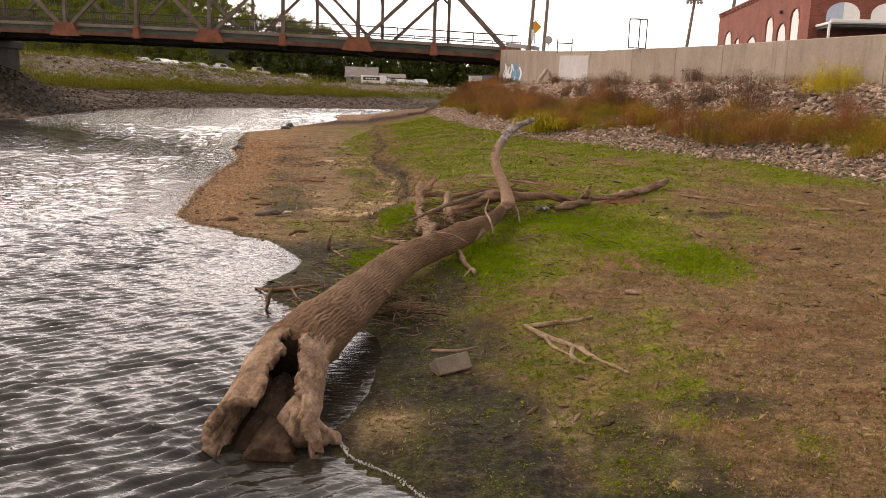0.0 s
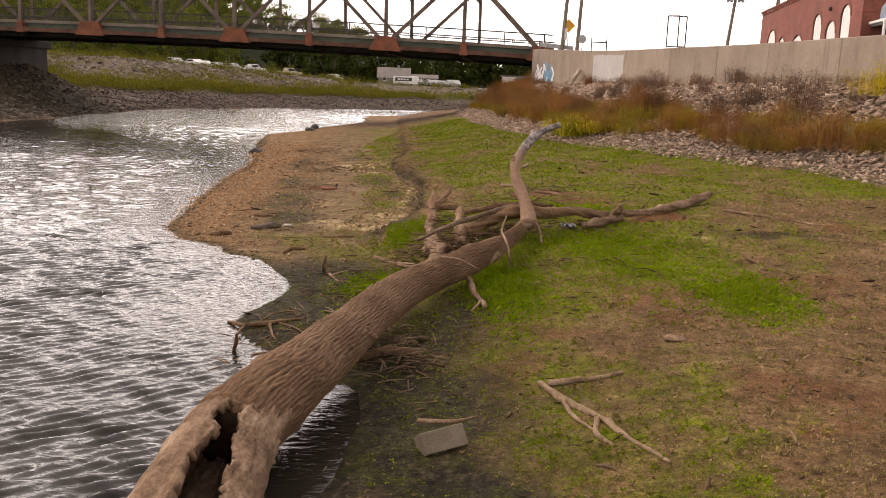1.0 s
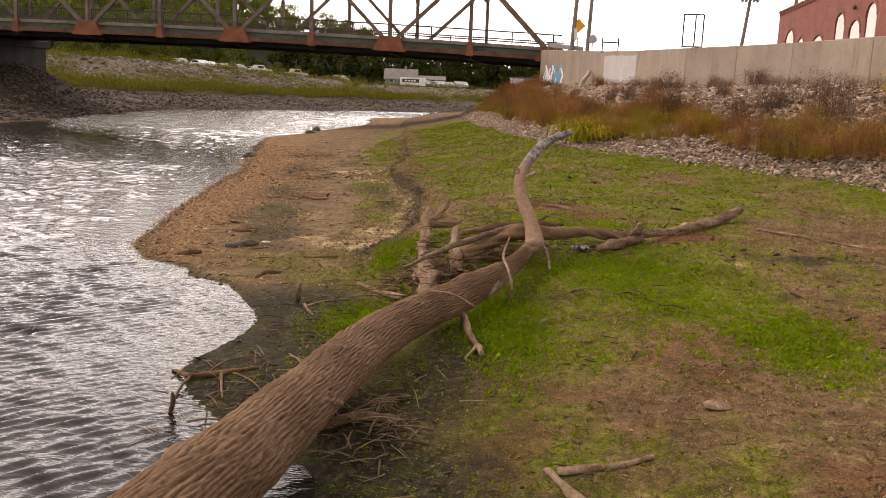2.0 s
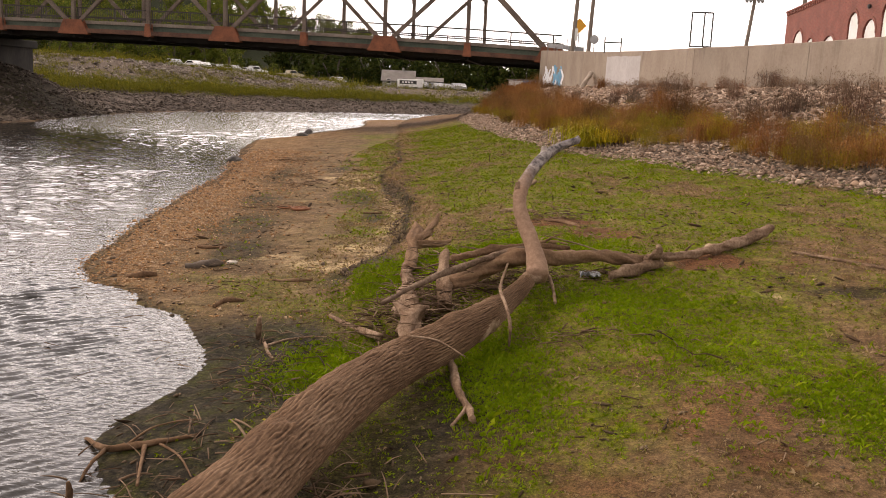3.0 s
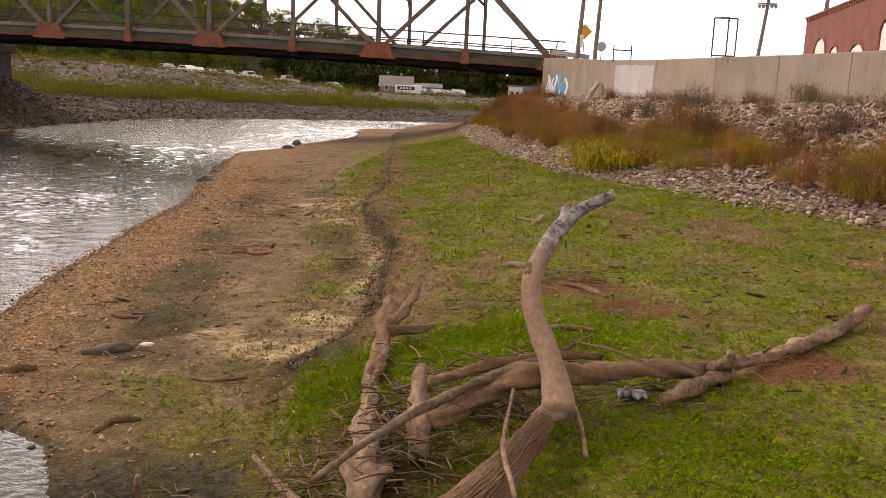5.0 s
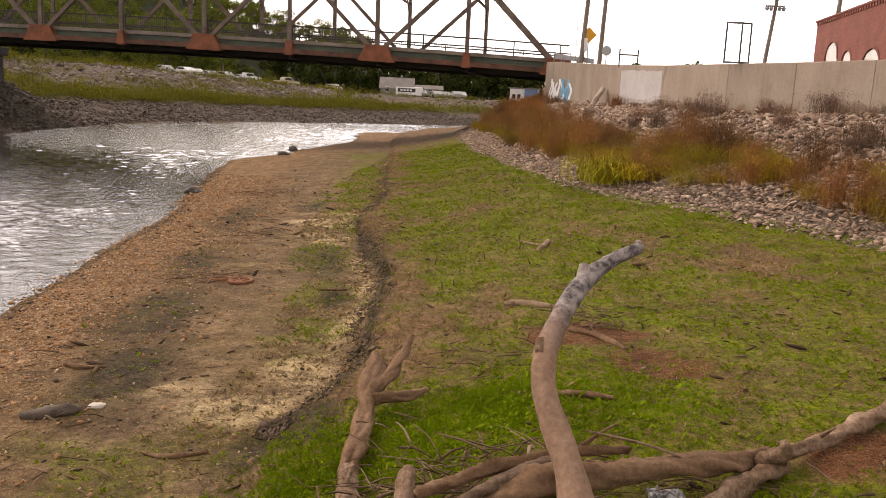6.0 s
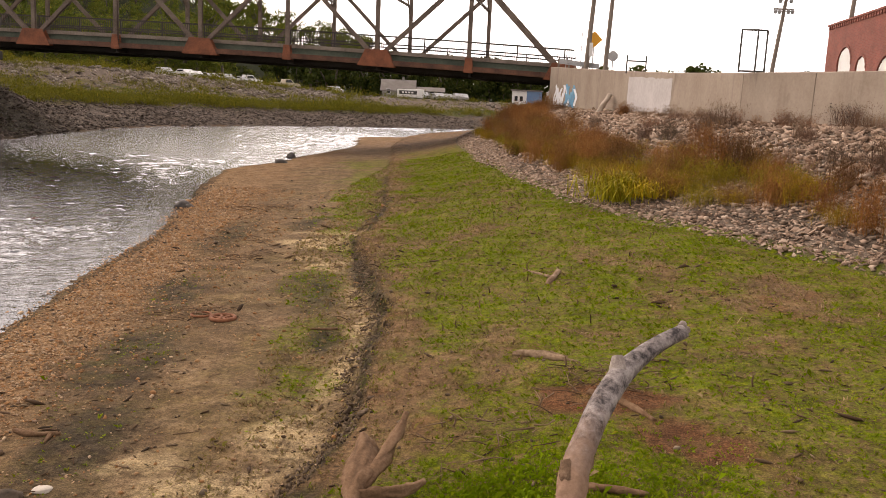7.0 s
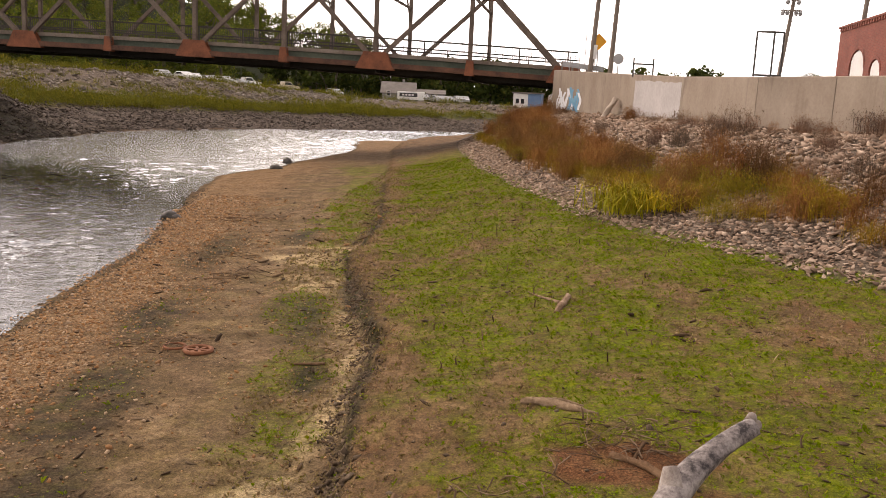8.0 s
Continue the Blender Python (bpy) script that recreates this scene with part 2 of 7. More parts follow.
# ---- the lie of the land ----
SHORE = [(-60, 9), (0, 4.5), (4, 2.2), (6.1, 0.5), (6.6, -0.05), (7.1, -0.4), (8.2, -0.42), (9.6, -0.45), (10.6, -0.75), (11.2, -1.3), (12.2, -2.1), (12.9, -2.45), (13.4, -2.45), (14.3, -2.28), (15.0, -2.25), (15.6, -2.42),
         (16.6, -2.95), (17.2, -3.3), (17.6, -4.05), (18.2, -4.3), (18.55, -4.75), (18.8, -5.3), (19.9, -5.95), (21.3, -6.35), (23, -6.8), (24.8, -7.2), (28.3, -7.75), (31, -8.2), (34.6, -8.65), (36.5, -9.0), (40, -10.1),
         (43.4, -10.8), (48, -12.1), (52, -12.9), (56, -13.8), (63, -12.5), (67, -12.7), (78, -11.8), (84, -12.0), (90, -13.3), (96, -14.2), (99, -9), (101, -3), (103, 5), (106, 14), (112, 28), (120, 45), (130, 70), (150, 150), (180, 330), (400, 1500)]
FAR = [(-200, -60), (30, -36), (55, -32.5), (66, -32.8), (78, -34.6), (90, -35.6), (98, -34.6), (105, -31.8), (111, -28.9), (120.4, -21.2), (132, -9), (140, 0), (150, 50), (165, 160), (300, 1300)]
SCARP = [(-60, 10), (6, 1.8), (9, 0.6), (12, 0.0), (15, -0.6), (18, -1.25), (19.7, -1.4), (20.2, -1.15), (20.8, -0.98), (21.7, -0.92), (23.2, -1.03), (25, -1.25), (27.2, -1.3), (28.3, -1.72), (29.3, -2.0), (31, -2.5), (33.9, -3.16), (35.2, -3.28),
         (37, -3.15), (41.5, -3.4), (42.5, -3.7), (48, -4.4), (62.7, -6.4), (80, -8.6), (95, -9.5), (99, -5), (102, 4), (106, 16), (112, 30), (125, 60), (140, 115), (400, 1520)]
# right-hand edge of the clean orange gravel on the bar
GRAVEL = [(0, -4.5), (18, -4.35), (19.5, -5.0), (23, -5.1), (26.5, -5.35), (29.4, -5.85), (33.2, -6.6), (37.4, -7.3), (43.6, -8.6), (56.4, -10.7), (80, -10), (400, -10)]
TOE = [(-60, 20), (10, 12.5), (21, 10.6), (26.2, 9.2), (29.2, 7.2), (30.6, 6.3), (32.4, 5.2), (34.6, 3.95), (37.8, 2.6), (42.3, 1.4), (51.8, -0.8), (66, -2.6), (80, -3.6), (95, -3), (100, 2), (104, 10), (112, 32), (125, 62), (140, 120), (400, 1540)]
WALL = [(-60, 48), (10, 22.5), (22, 17.0), (29.3, 14.0), (32.5, 12.7), (34.8, 11.9), (37.5, 11.0), (40.5, 9.8), (43.5, 8.3), (49.3, 7.0), (56.4, 6.0), (67.5, 2.65), (95, 3), (100, 8), (104, 16), (112, 37), (125, 70), (140, 132), (400, 1600)]


def line_of(pts):
    P = np.array(pts, float)
    return lambda y: np.interp(y, P[:, 0], P[:, 1])


shore_x, far_x, scarp_x, toe_x, wall_x, gravel_x = (line_of(p) for p in (SHORE, FAR, SCARP, TOE, WALL, GRAVEL))
FAR_Y = np.concatenate([np.linspace(-200, 110, 120), np.linspace(111, 150, 160), np.linspace(151, 300, 150)])
FAR_P = np.stack([far_x(FAR_Y), FAR_Y], -1)


def far_distance(x, y):
    """Metres from the far waterline, positive on the far bank."""
    x, y = np.asarray(x, float), np.asarray(y, float)
    d = np.full(x.shape, 1e9)
    for px, py in FAR_P:
        d = np.minimum(d, (x - px) ** 2 + (y - py) ** 2)
    return np.where(x < far_x(y), 1, -1) * np.sqrt(d)


def step(a, b, v):
    t = np.clip((v - a) / (b - a), 0, 1)
    return t * t * (3 - 2 * t)


ease = step


def land(x, y, fine=True):
    """The ground's height at arrays x, y."""
    x, y = np.asarray(x, float), np.asarray(y, float)
    wob = fbm(x, y, 0.45, 3, 3) * 0.5
    xs, xc = shore_x(y), scarp_x(y) + fbm(x * 0.2, y, 1.3, 8, 3) * 0.4
    xt, xw = toe_x(y), wall_x(y)
    s = x - xs + wob * 0.35
    near = step(14, 19, y)  # where the little scarp begins
    deep = np.maximum(np.clip(s, -30, 0) * 0.1, -0.7)
    xb = np.minimum(x, xc) - xs + wob * 0.35

    def bench(w):
        return 0.2 * near + np.clip(w, 0, 3.0) * 0.15 + np.clip(w - 3.0, 0, 30) * 0.05

    low = deep + np.clip(xb, 0, 1.0) * 0.09 + np.clip(xb - 1.0, 0, 6) * 0.035
    rise = step(-0.12, 0.16, x - xc) * (1 + 0.35 * fbm(x, y, 0.8, 5))
    z = low + np.where(x > xc - 0.2, bench(x - xc) - 0.2 * near + 0.2 * near * rise, 0)
    u = np.clip((x - xc) / np.maximum(xt - xc, 0.5), 0, 1)
    z = z + (1.32 - np.clip(bench(xt - xc) + 0.3, 0.5, 2.0)) * step(0.45, 1.0, u)
    # the pool under the trunk, and a low mound of silt beside it
    z = z - 0.13 * np.exp(-(((x + 0.68) / 0.3) ** 2 + ((y - 9.1) / 1.5) ** 2) ** 2) + 0.05 * np.exp(-(((x + 0.02) / 0.34) ** 2 + ((y - 7.45) / 0.42) ** 2))
    # riprap slope up to the wall
    v = np.clip((x - xt) / np.maximum(xw - xt, 0.5), 0, 1)
    z = np.where(x > xt, 1.32 + 0.5 * np.minimum(v / 0.2, 1) + 1.95 * step(0.12, 1.0, v), z)
    z = np.where(x > xw + 0.3, 5.05, z)
    # the far bank
    d = far_distance(x, y)
    zf = np.interp(d, [-8, 0, 14, 30, 45, 60, 400], [-0.7, 0.0, 2.15, 3.4, 4.75, 4.8, 5.4])
    zf = np.where(d > 0, zf * np.interp(x, [-60, -28], [1.0, 0.76]), zf)
    zf = zf + 2.0 * step(24, 46, d) * step(190, 118, y)
    zf = zf + 2.9 * np.exp(-((y - 80) / 9) ** 2) * step(1, 9, d) * (1 - step(20, 36, d))  # the steeper bank under the bridge
    zf = zf + 45 * np.exp(-(((x + 190) / 105) ** 2 + ((y - 330) / 130) ** 2)) * step(70, 150, d)
    z = np.where(d > -8, np.where(x < (xs + far_x(y)) / 2, zf, z), z)
    if fine:
        amp = np.where(d > 0, 0.25, np.where(s < 0, 0.02, 0.05))
        z = z + fbm(x, y, 0.35, 21, 4) * amp * 1.3 * step(0.0, 2.0, np.where(d > 0, d, s)) + fbm(x, y, 2.6, 31, 3) * 0.035 * step(-0.3, 0.6, np.where(d > 0, d, s))
    return z


def land1(x, y):
    return float(land(np.array([float(x)]), np.array([float(y)]))[0])


# ---- materials of the ground ----
def ground_material():
    m = Mat("river_bar_ground", 0.95, spec=0.08)
    big, mid, tiny = m.noise(0.55, 8, 0.72), m.noise(3.2, 9, 0.78), m.noise(48, 5, 0.8)
    stones = m.cells(22.0, "Color")
    stone_d = m.cells(22.0, "Distance")
    soil = m.ramp(mid, (0.3, (0.085, 0.049, 0.025)), (0.52, (0.17, 0.103, 0.053)), (0.72, (0.265, 0.172, 0.09)))
    soil = m.mix(m.maths("MULTIPLY", m.ramp(m.noise(1.1, 4), (0.55, 0.0), (0.68, 1.0)), 0.6), soil, (0.155, 0.068, 0.03))
    sand = m.ramp(mid, (0.3, (0.10, 0.063, 0.034)), (0.5, (0.19, 0.124, 0.069)), (0.74, (0.31, 0.22, 0.13)))
    stain = m.ramp(m.noise(1.7, 8, 0.76), (0.44, 0.0), (0.58, 1.0))
    sand = m.mix(m.maths("MULTIPLY", stain, 0.55), sand, (0.10, 0.067, 0.038))
    algae = m.maths("MULTIPLY", m.ramp(big, (0.45, 0.0), (0.6, 1.0)), m.ramp(m.noise(8, 6, 0.75), (0.38, 0.1), (0.6, 1.0)))
    sand = m.mix(m.maths("MULTIPLY", algae, 0.35), sand, (0.155, 0.125, 0.028))
    grav = m.ramp(m.maths("ADD", m.maths("MULTIPLY", m.ramp(stones, (0.0, 0.0), (1.0, 1.0)), 0.75), m.maths("MULTIPLY", mid, 0.3)),
                  (0.15, (0.16, 0.088, 0.042)), (0.4, (0.30, 0.175, 0.085)), (0.65, (0.40, 0.25, 0.135)), (0.95, (0.50, 0.38, 0.25)))
    grav = m.mix(m.ramp(stone_d, (0.0, 0.0), (0.6, 0.55)), grav, (0.10, 0.062, 0.033))
    mud = m.ramp(m.noise(6.5, 8, 0.78), (0.34, (0.009, 0.007, 0.004)), (0.5, (0.028, 0.022, 0.013)), (0.68, (0.085, 0.066, 0.04)))
    mud = m.mix(m.maths("MULTIPLY", m.ramp(m.noise(2.4, 7, 0.76), (0.46, 0.0), (0.6, 1.0)), 0.75), mud, m.ramp(tiny, (0.35, (0.014, 0.016, 0.002)), (0.65, (0.07, 0.072, 0.009))))
    green = m.ramp(m.noise(9.0, 7, 0.78), (0.34, (0.045, 0.062, 0.001)), (0.5, (0.098, 0.135, 0.002)), (0.68, (0.20, 0.19, 0.012)))
    rocky = m.ramp(m.cells(6.0, "Color"), (0.1, (0.06, 0.045, 0.034)), (0.9, (0.2, 0.155, 0.12)))
    lot = m.ramp(mid, (0.3, (0.13, 0.125, 0.115)), (0.7, (0.23, 0.22, 0.20)))
    weed = m.ramp(m.noise(1.3, 5, 0.7), (0.3, (0.022, 0.026, 0.006)), (0.52, (0.055, 0.06, 0.012)), (0.72, (0.12, 0.10, 0.028)))
    c = m.mix(m.attr("sandy"), soil, sand)
    c = m.mix(m.maths("MULTIPLY", m.attr("silty"), m.ramp(m.noise(3.0, 7, 0.75), (0.38, 0.15), (0.5, 1.0))), c, m.ramp(mid, (0.35, (0.33, 0.235, 0.12)), (0.65, (0.48, 0.365, 0.21))))
    c = m.mix(m.maths("MULTIPLY", m.attr("reddish"), m.ramp(m.noise(5.0, 7, 0.75), (0.32, 0.5), (0.5, 1.0))), c, m.ramp(tiny, (0.3, (0.07, 0.028, 0.012)), (0.7, (0.20, 0.092, 0.042))))
    c = m.mix(m.attr("gravelly"), c, grav)
    c = m.mix(m.attr("rocky"), c, rocky)
    shingle = m.ramp(m.cells(3.4, "Color"), (0.1, (0.04, 0.03, 0.023)), (0.5, (0.085, 0.064, 0.05)), (0.9, (0.16, 0.125, 0.098)))
    c = m.mix(m.attr("shingly"), c, shingle)
    c = m.mix(m.attr("paved"), c, lot)
    c = m.mix(m.attr("weedy"), c, weed)
    c = m.mix(m.attr("woody"), c, m.ramp(mid, (0.3, (0.010, 0.014, 0.005)), (0.7, (0.026, 0.032, 0.010))))
    gmask = m.maths("MULTIPLY", m.attr("grassy"), m.ramp(m.noise(4.5, 8, 0.78), (0.38, 0.1), (0.56, 1.0)))
    c = m.mix(gmask, c, green)
    # the share of real mud, plus the bridge's shade painted on the far bank
    c = m.mix(m.attr("muddy"), c, mud)
    c = m.mix(1.0, c, m.ramp(tiny, (0.34, 0.5), (0.52, 1.0), (0.68, 1.4)), "MULTIPLY")
    c = m.mix(1.0, c, m.ramp(m.noise(13, 6, 0.8), (0.36, 0.6), (0.62, 1.25)), "MULTIPLY")
    c = m.mix(1.0, c, m.ramp(m.noise(1.5, 8, 0.8), (0.38, 0.66), (0.5, 1.02), (0.62, 1.28)), "MULTIPLY")
    m.color(c)
    m.rough(m.ramp(m.attr("muddy"), (0.2, 0.95), (1.0, 0.8)))
    h = m.maths("ADD", m.maths("MULTIPLY", tiny, 0.5), m.maths("ADD", mid, m.maths("MULTIPLY", m.attr("gravelly"), m.maths("SUBTRACT", 0.6, stone_d))))
    m.bump(h, 0.9, 0.04)
    return m.m


def water_material():
    m = Mat("river_water", 0.02, spec=0.5)
    m.b.inputs["IOR"].default_value = 1.33
    c = m.ramp(m.noise(0.3, 4), (0.3, (0.012, 0.011, 0.009)), (0.7, (0.03, 0.026, 0.02)))
    m.color(c)
    turn = m.node("ShaderNodeMapping", Rotation=(0, 0, radians(-42)), Scale=(1.0, 2.2, 1.0))
    m.t.links.new(m.pos, turn.inputs["Vector"])
    chop = m.noise(7.0, 3, 0.5, vec=turn.outputs["Vector"], distort=0.6)
    mid = m.noise(2.6, 3, 0.5, vec=turn.outputs["Vector"], distort=0.8)
    m.bump(m.maths("ADD", mid, m.maths("MULTIPLY", chop, 0.5)), 0.6, 0.026)
    return m.m


GROUND = ground_material()
WATER = water_material()


def spread(*runs):
    """Grid lines: (start, end, step) runs joined."""
    return np.unique(np.concatenate([np.arange(a, b, s) for a, b, s in runs]).round(4))


def make_ground():
    gx = spread((-3000, -600, 300), (-600, -120, 20), (-120, -40, 2.5), (-40, -14, 0.8), (-14, -9, 0.2), (-9, 12, 0.1), (12, 20, 0.25), (20, 60, 2), (60, 300, 15), (300, 3001, 300))
    gy = spread((-300, 0, 30), (0, 4, 0.5), (4, 34, 0.1), (34, 60, 0.25), (60, 170, 0.8), (170, 700, 12), (700, 3501, 200))
    X, Y = np.meshgrid(gx, gy, indexing="ij")
    Z = land(X, Y)
    nx, ny = X.shape
    i, j = np.meshgrid(np.arange(nx - 1), np.arange(ny - 1), indexing="ij")
    F = np.stack([i * ny + j, (i + 1) * ny + j, (i + 1) * ny + j + 1, i * ny + j + 1], -1).reshape(-1, 4)
    me = arrays("ground", np.stack([X, Y, Z], -1).reshape(-1, 3), F)
    x, y = X.ravel(), Y.ravel()
    for name, vals in cover(x, y).items():
        me.attributes.new(name, "FLOAT", "POINT").data.foreach_set("value", vals.astype(np.float32))
    ob = part_of("ground", me, GROUND, smooth=True)
    tagged(ob, "sandy gravel bar and grassy river bank sloping to the water", "ground", kind="structure")
    return ob


def blots(x, y, spots, warp):
    """Patches with uneven edges: the largest share of any of the (x, y, half width, half length, lean) spots."""
    out = np.zeros_like(x)
    for px, py, rx, ry, lean in spots:
        q = np.hypot((x - px - lean * (y - py)) / rx, (y - py) / ry) + warp
        out = np.maximum(out, 1 - step(0.55, 1.25, q))
    return out


def cover(x, y):
    """What covers the ground: shares of gravel, sand, mud (bridge shade too), grass and so on."""
    s, d = x - shore_x(y), far_distance(x, y)
    xc, xt, xw, xg = scarp_x(y), toe_x(y), wall_x(y), gravel_x(y)
    low = (x < xc) & (d < -8)
    n1, n2, n3 = fbm(x, y, 0.35, 41, 4), fbm(x, y, 1.1, 47, 4), fbm(x * 1.8, y * 0.6, 0.5, 53, 4)
    n4 = fbm(x, y, 3.1, 57, 3)
    warp = n2 * 0.9 + n4 * 0.5
    # the bar: clean gravel by the water, a damp dark strip, pale sand, algae and silt under the little scarp
    grav = step(17.6, 18.6, y) * (1 - step(-0.35, 0.45, x - xg + n2 * 0.7 + n4 * 0.4)) * low
    grav = np.maximum(grav, 0.4 * step(17.6, 19, y) * (1 - step(0.2, 1.6, x - xg + n2 * 1.2)) * low)
    grav = np.maximum(grav, step(60, 80, y) * low)
    damp = blots(x, y, ((-6.9, 35.3, 0.7, 3.4, -0.1), (-5.6, 28.6, 0.75, 2.2, -0.15), (-4.65, 24.3, 0.85, 2.3, -0.15), (-3.9, 21.4, 0.7, 1.5, -0.1), (-2.95, 28.9, 0.62, 2.0, -0.2), (-2.05, 25.4, 0.3, 1.2, -0.15), (-5.2, 38.0, 0.5, 1.2, 0.0)), warp)
    damp = damp * (0.55 + 0.45 * step(-0.3, 0.2, n4 + n2))
    mudline = (1 - step(1.1, 2.6, s + n2 * 1.2)) * (1 - step(16.9, 18.4, y - 0.3 * x))
    near_log = np.exp(-((x - 0.05 - 0.22 * (y - 11)) / 0.75) ** 2) * step(6, 8, y) * (1 - step(14.0, 15.5, y))
    edge = x - xc + 0.02 + n4 * 0.12
    wide = 0.09 + 0.13 * np.exp(-((y - 29) / 2.2) ** 2) + 0.1 * step(-0.1, 0.3, fbm(x * 0, y, 0.6, 63, 2))
    scarp_line = np.exp(-(edge / wide) ** 2) * step(18.5, 20.5, y) * (1 - 0.6 * step(40, 52, y))
    dark = blots(x, y, ((2.12, 6.5, 0.5, 0.95, 0.0), (2.9, 7.5, 0.45, 0.35, 0.0), (0.9, 6.9, 0.5, 0.6, 0.0), (5.9, 16.9, 1.2, 0.22, -0.3), (-1.3, 19.3, 0.5, 0.6, 0.0), (0.7, 6.3, 0.7, 0.5, 0.0)), warp) * 0.8
    mound = np.exp(-(((x + 0.02) / 0.34) ** 2 + ((y - 7.45) / 0.42) ** 2))
    mud = np.clip(np.maximum.reduce([mudline, near_log * 0.95, damp * 0.85, scarp_line, dark]), 0, 1) * (d < -8)
    mud = mud * (1 - 0.9 * mound)
    mud = np.maximum(mud, (s < 0.12) * 0.6 * (d < -3))
    # the bridge's shadow on the far bank, painted in through the mud share
    mud = np.maximum(mud, 0.85 * np.exp(-(((x + 38) / 6) ** 2 + ((y - 74) / 9) ** 2)) * (d > -2))
    sand = (low * (1 - grav)).astype(float)
    silt = blots(x, y, ((-3.2, 31.6, 0.8, 0.9, -0.3), (-2.15, 28.6, 0.28, 1.6, -0.25), (-1.55, 26.4, 0.25, 0.9, 0.0), (-1.45, 24.0, 0.28, 1.6, 0.0), (-1.65, 21.3, 0.42, 1.1, 0.1), (-2.2, 20.3, 0.6, 0.5, 0.0), (-4.0, 34.6, 1.0, 0.8, -0.3), (-3.9, 32.0, 0.9, 0.5, 0.0), (-2.9, 20.9, 0.5, 0.35, 0.3), (-4.2, 36.2, 0.8, 0.5, 0.0)), warp)
    silt = silt * (x < xc + 0.02) * (0.72 + 0.28 * step(-0.25, 0.1, n4 - n2))
    silt = np.maximum(silt, 0.6 * mound)
    silt = np.maximum(silt, 0.8 * blots(x, y, ((2.3, 7.1, 0.16, 0.16, 0.0), (2.42, 6.5, 0.1, 0.16, 0.0), (2.44, 6.1, 0.18, 0.12, 0.0), (1.75, 6.9, 0.14, 0.6, -0.2), (1.55, 7.35, 0.12, 0.3, 0.0), (4.3, 16.7, 0.35, 0.2, -0.4)), warp * 0.6))
    algae = blots(x, y, ((-2.3, 25.7, 0.55, 1.2, -0.15), (-2.0, 23.6, 0.6, 1.0, -0.1), (-2.9, 29.2, 0.7, 1.6, -0.2), (-3.0, 34.0, 0.5, 1.4, -0.1), (-4.3, 36.6, 0.4, 0.6, 0.0), (-4.6, 41.8, 1.0, 2.6, -0.1), (-5.6, 49.5, 1.0, 6.0, -0.15), (-7.2, 60.0, 1.2, 6.0, -0.15), (-3.9, 38.2, 0.4, 1.5, 0.0)), warp * 1.5) * low * (0.45 + 0.3 * step(-0.2, 0.3, n4) + 0.25 * step(34, 40, y))
    algae = np.maximum(algae, low * step(-0.25, 0.2, n2 + n1) * step(0.25, 0.6, s / np.maximum(xc - shore_x(y), 0.5) + n2 * 0.3) * step(11, 13, y) * (1 - step(18.5, 20.5, y)) * 0.5)
    # the bench: bare earth along the scarp, then grass with worn patches
    on_bench = step(0.15, 1.3, x - xc + n2 * 1.1 + n4 * 0.6 + 2.0 * (1 - step(17, 21, y))) * (x > xc) * (x < xt + 0.3)
    tongue = 0.9 * np.exp(-((x - 3.2 + (y - 17) * 0.26) / 0.65) ** 2) * step(10.5, 13, y) * (1 - step(18, 21, y))
    bare = 0.5 * step(1.3, 2.3, x + n2 * 0.6) * (1 - step(11, 15, y)) + 0.55 * step(4.0, 5.0, x + n2 * 0.8) * (1 - step(18, 23, y))
    worn = 0.32 * blots(x, y, ((0.6, 26.0, 0.7, 3.0, 0.0), (5.2, 27.0, 0.9, 1.6, 0.0), (2.0, 25.0, 0.5, 0.5, 0.0), (-0.3, 23.0, 0.6, 2.0, 0.0), (1.0, 38.0, 0.7, 3.0, 0.0), (4.2, 24.0, 0.6, 0.7, 0.0)), warp)
    lush = step(-0.36, 0.36, 0.5 * np.exp(-(((x - 3.7) / 1.3) ** 2 + ((y - 19.3) / 2.0) ** 2)) + n3 + tongue - bare - worn + 0.45 * n2 + 0.35 * n4 + 0.34 * step(16, 22, y) + 0.35 * np.exp(-((x - 1.5) / 1.5) ** 2))
    red = blots(x, y, ((1.5, 22.0, 0.45, 0.35, 0.0), (2.0, 21.9, 0.55, 0.5, 0.0), (2.45, 20.9, 0.4, 0.6, -0.3), (2.7, 14.3, 0.55, 0.6, 0.0), (3.0, 13.2, 0.5, 0.5, 0.0), (1.45, 12.4, 0.55, 0.7, 0.0), (0.62, 12.95, 0.3, 0.35, 0.0), (1.2, 10.8, 0.4, 0.6, 0.0), (3.7, 9.8, 0.9, 0.6, -0.5), (5.2, 13.6, 0.8, 0.5, 0.0), (4.1, 18.3, 0.75, 0.4, 0.3)), warp * 1.3)
    red = red * (1 - 0.45 * (1 - step(16, 18, y)) - 0.3 * step(-0.1, 0.3, n4))
    grass = np.clip(np.maximum(algae, on_bench * lush) * (1 - red * 1.2) * (1 - np.where(low, 0.2, 0.75 + 0.15 * (y < 9)) * mud), 0, 1) * (d < -8) * (1 - step(60, 70, y))
    grass = grass * (0.72 + 0.28 * step(-0.25, 0.2, fbm(x, y, 1.6, 67, 4)))
    rocky = ((x > xt - 0.2) & (x < xw)).astype(float)
    rocky = np.maximum(rocky, step(26, 31, d + n1 * 10) * (1 - step(43, 47, d)))
    shingle = (d > -0.8) * (1 - step(12, 15, d + n2 * 3))
    weedy = step(11, 14, d + n2 * 3) * (1 - step(25, 31, d + n1 * 12))
    litter = step(58, 68, d)
    paved = step(44, 47, d) * (1 - step(66, 80, d))
    paved = np.maximum(paved, (x > xw).astype(float))
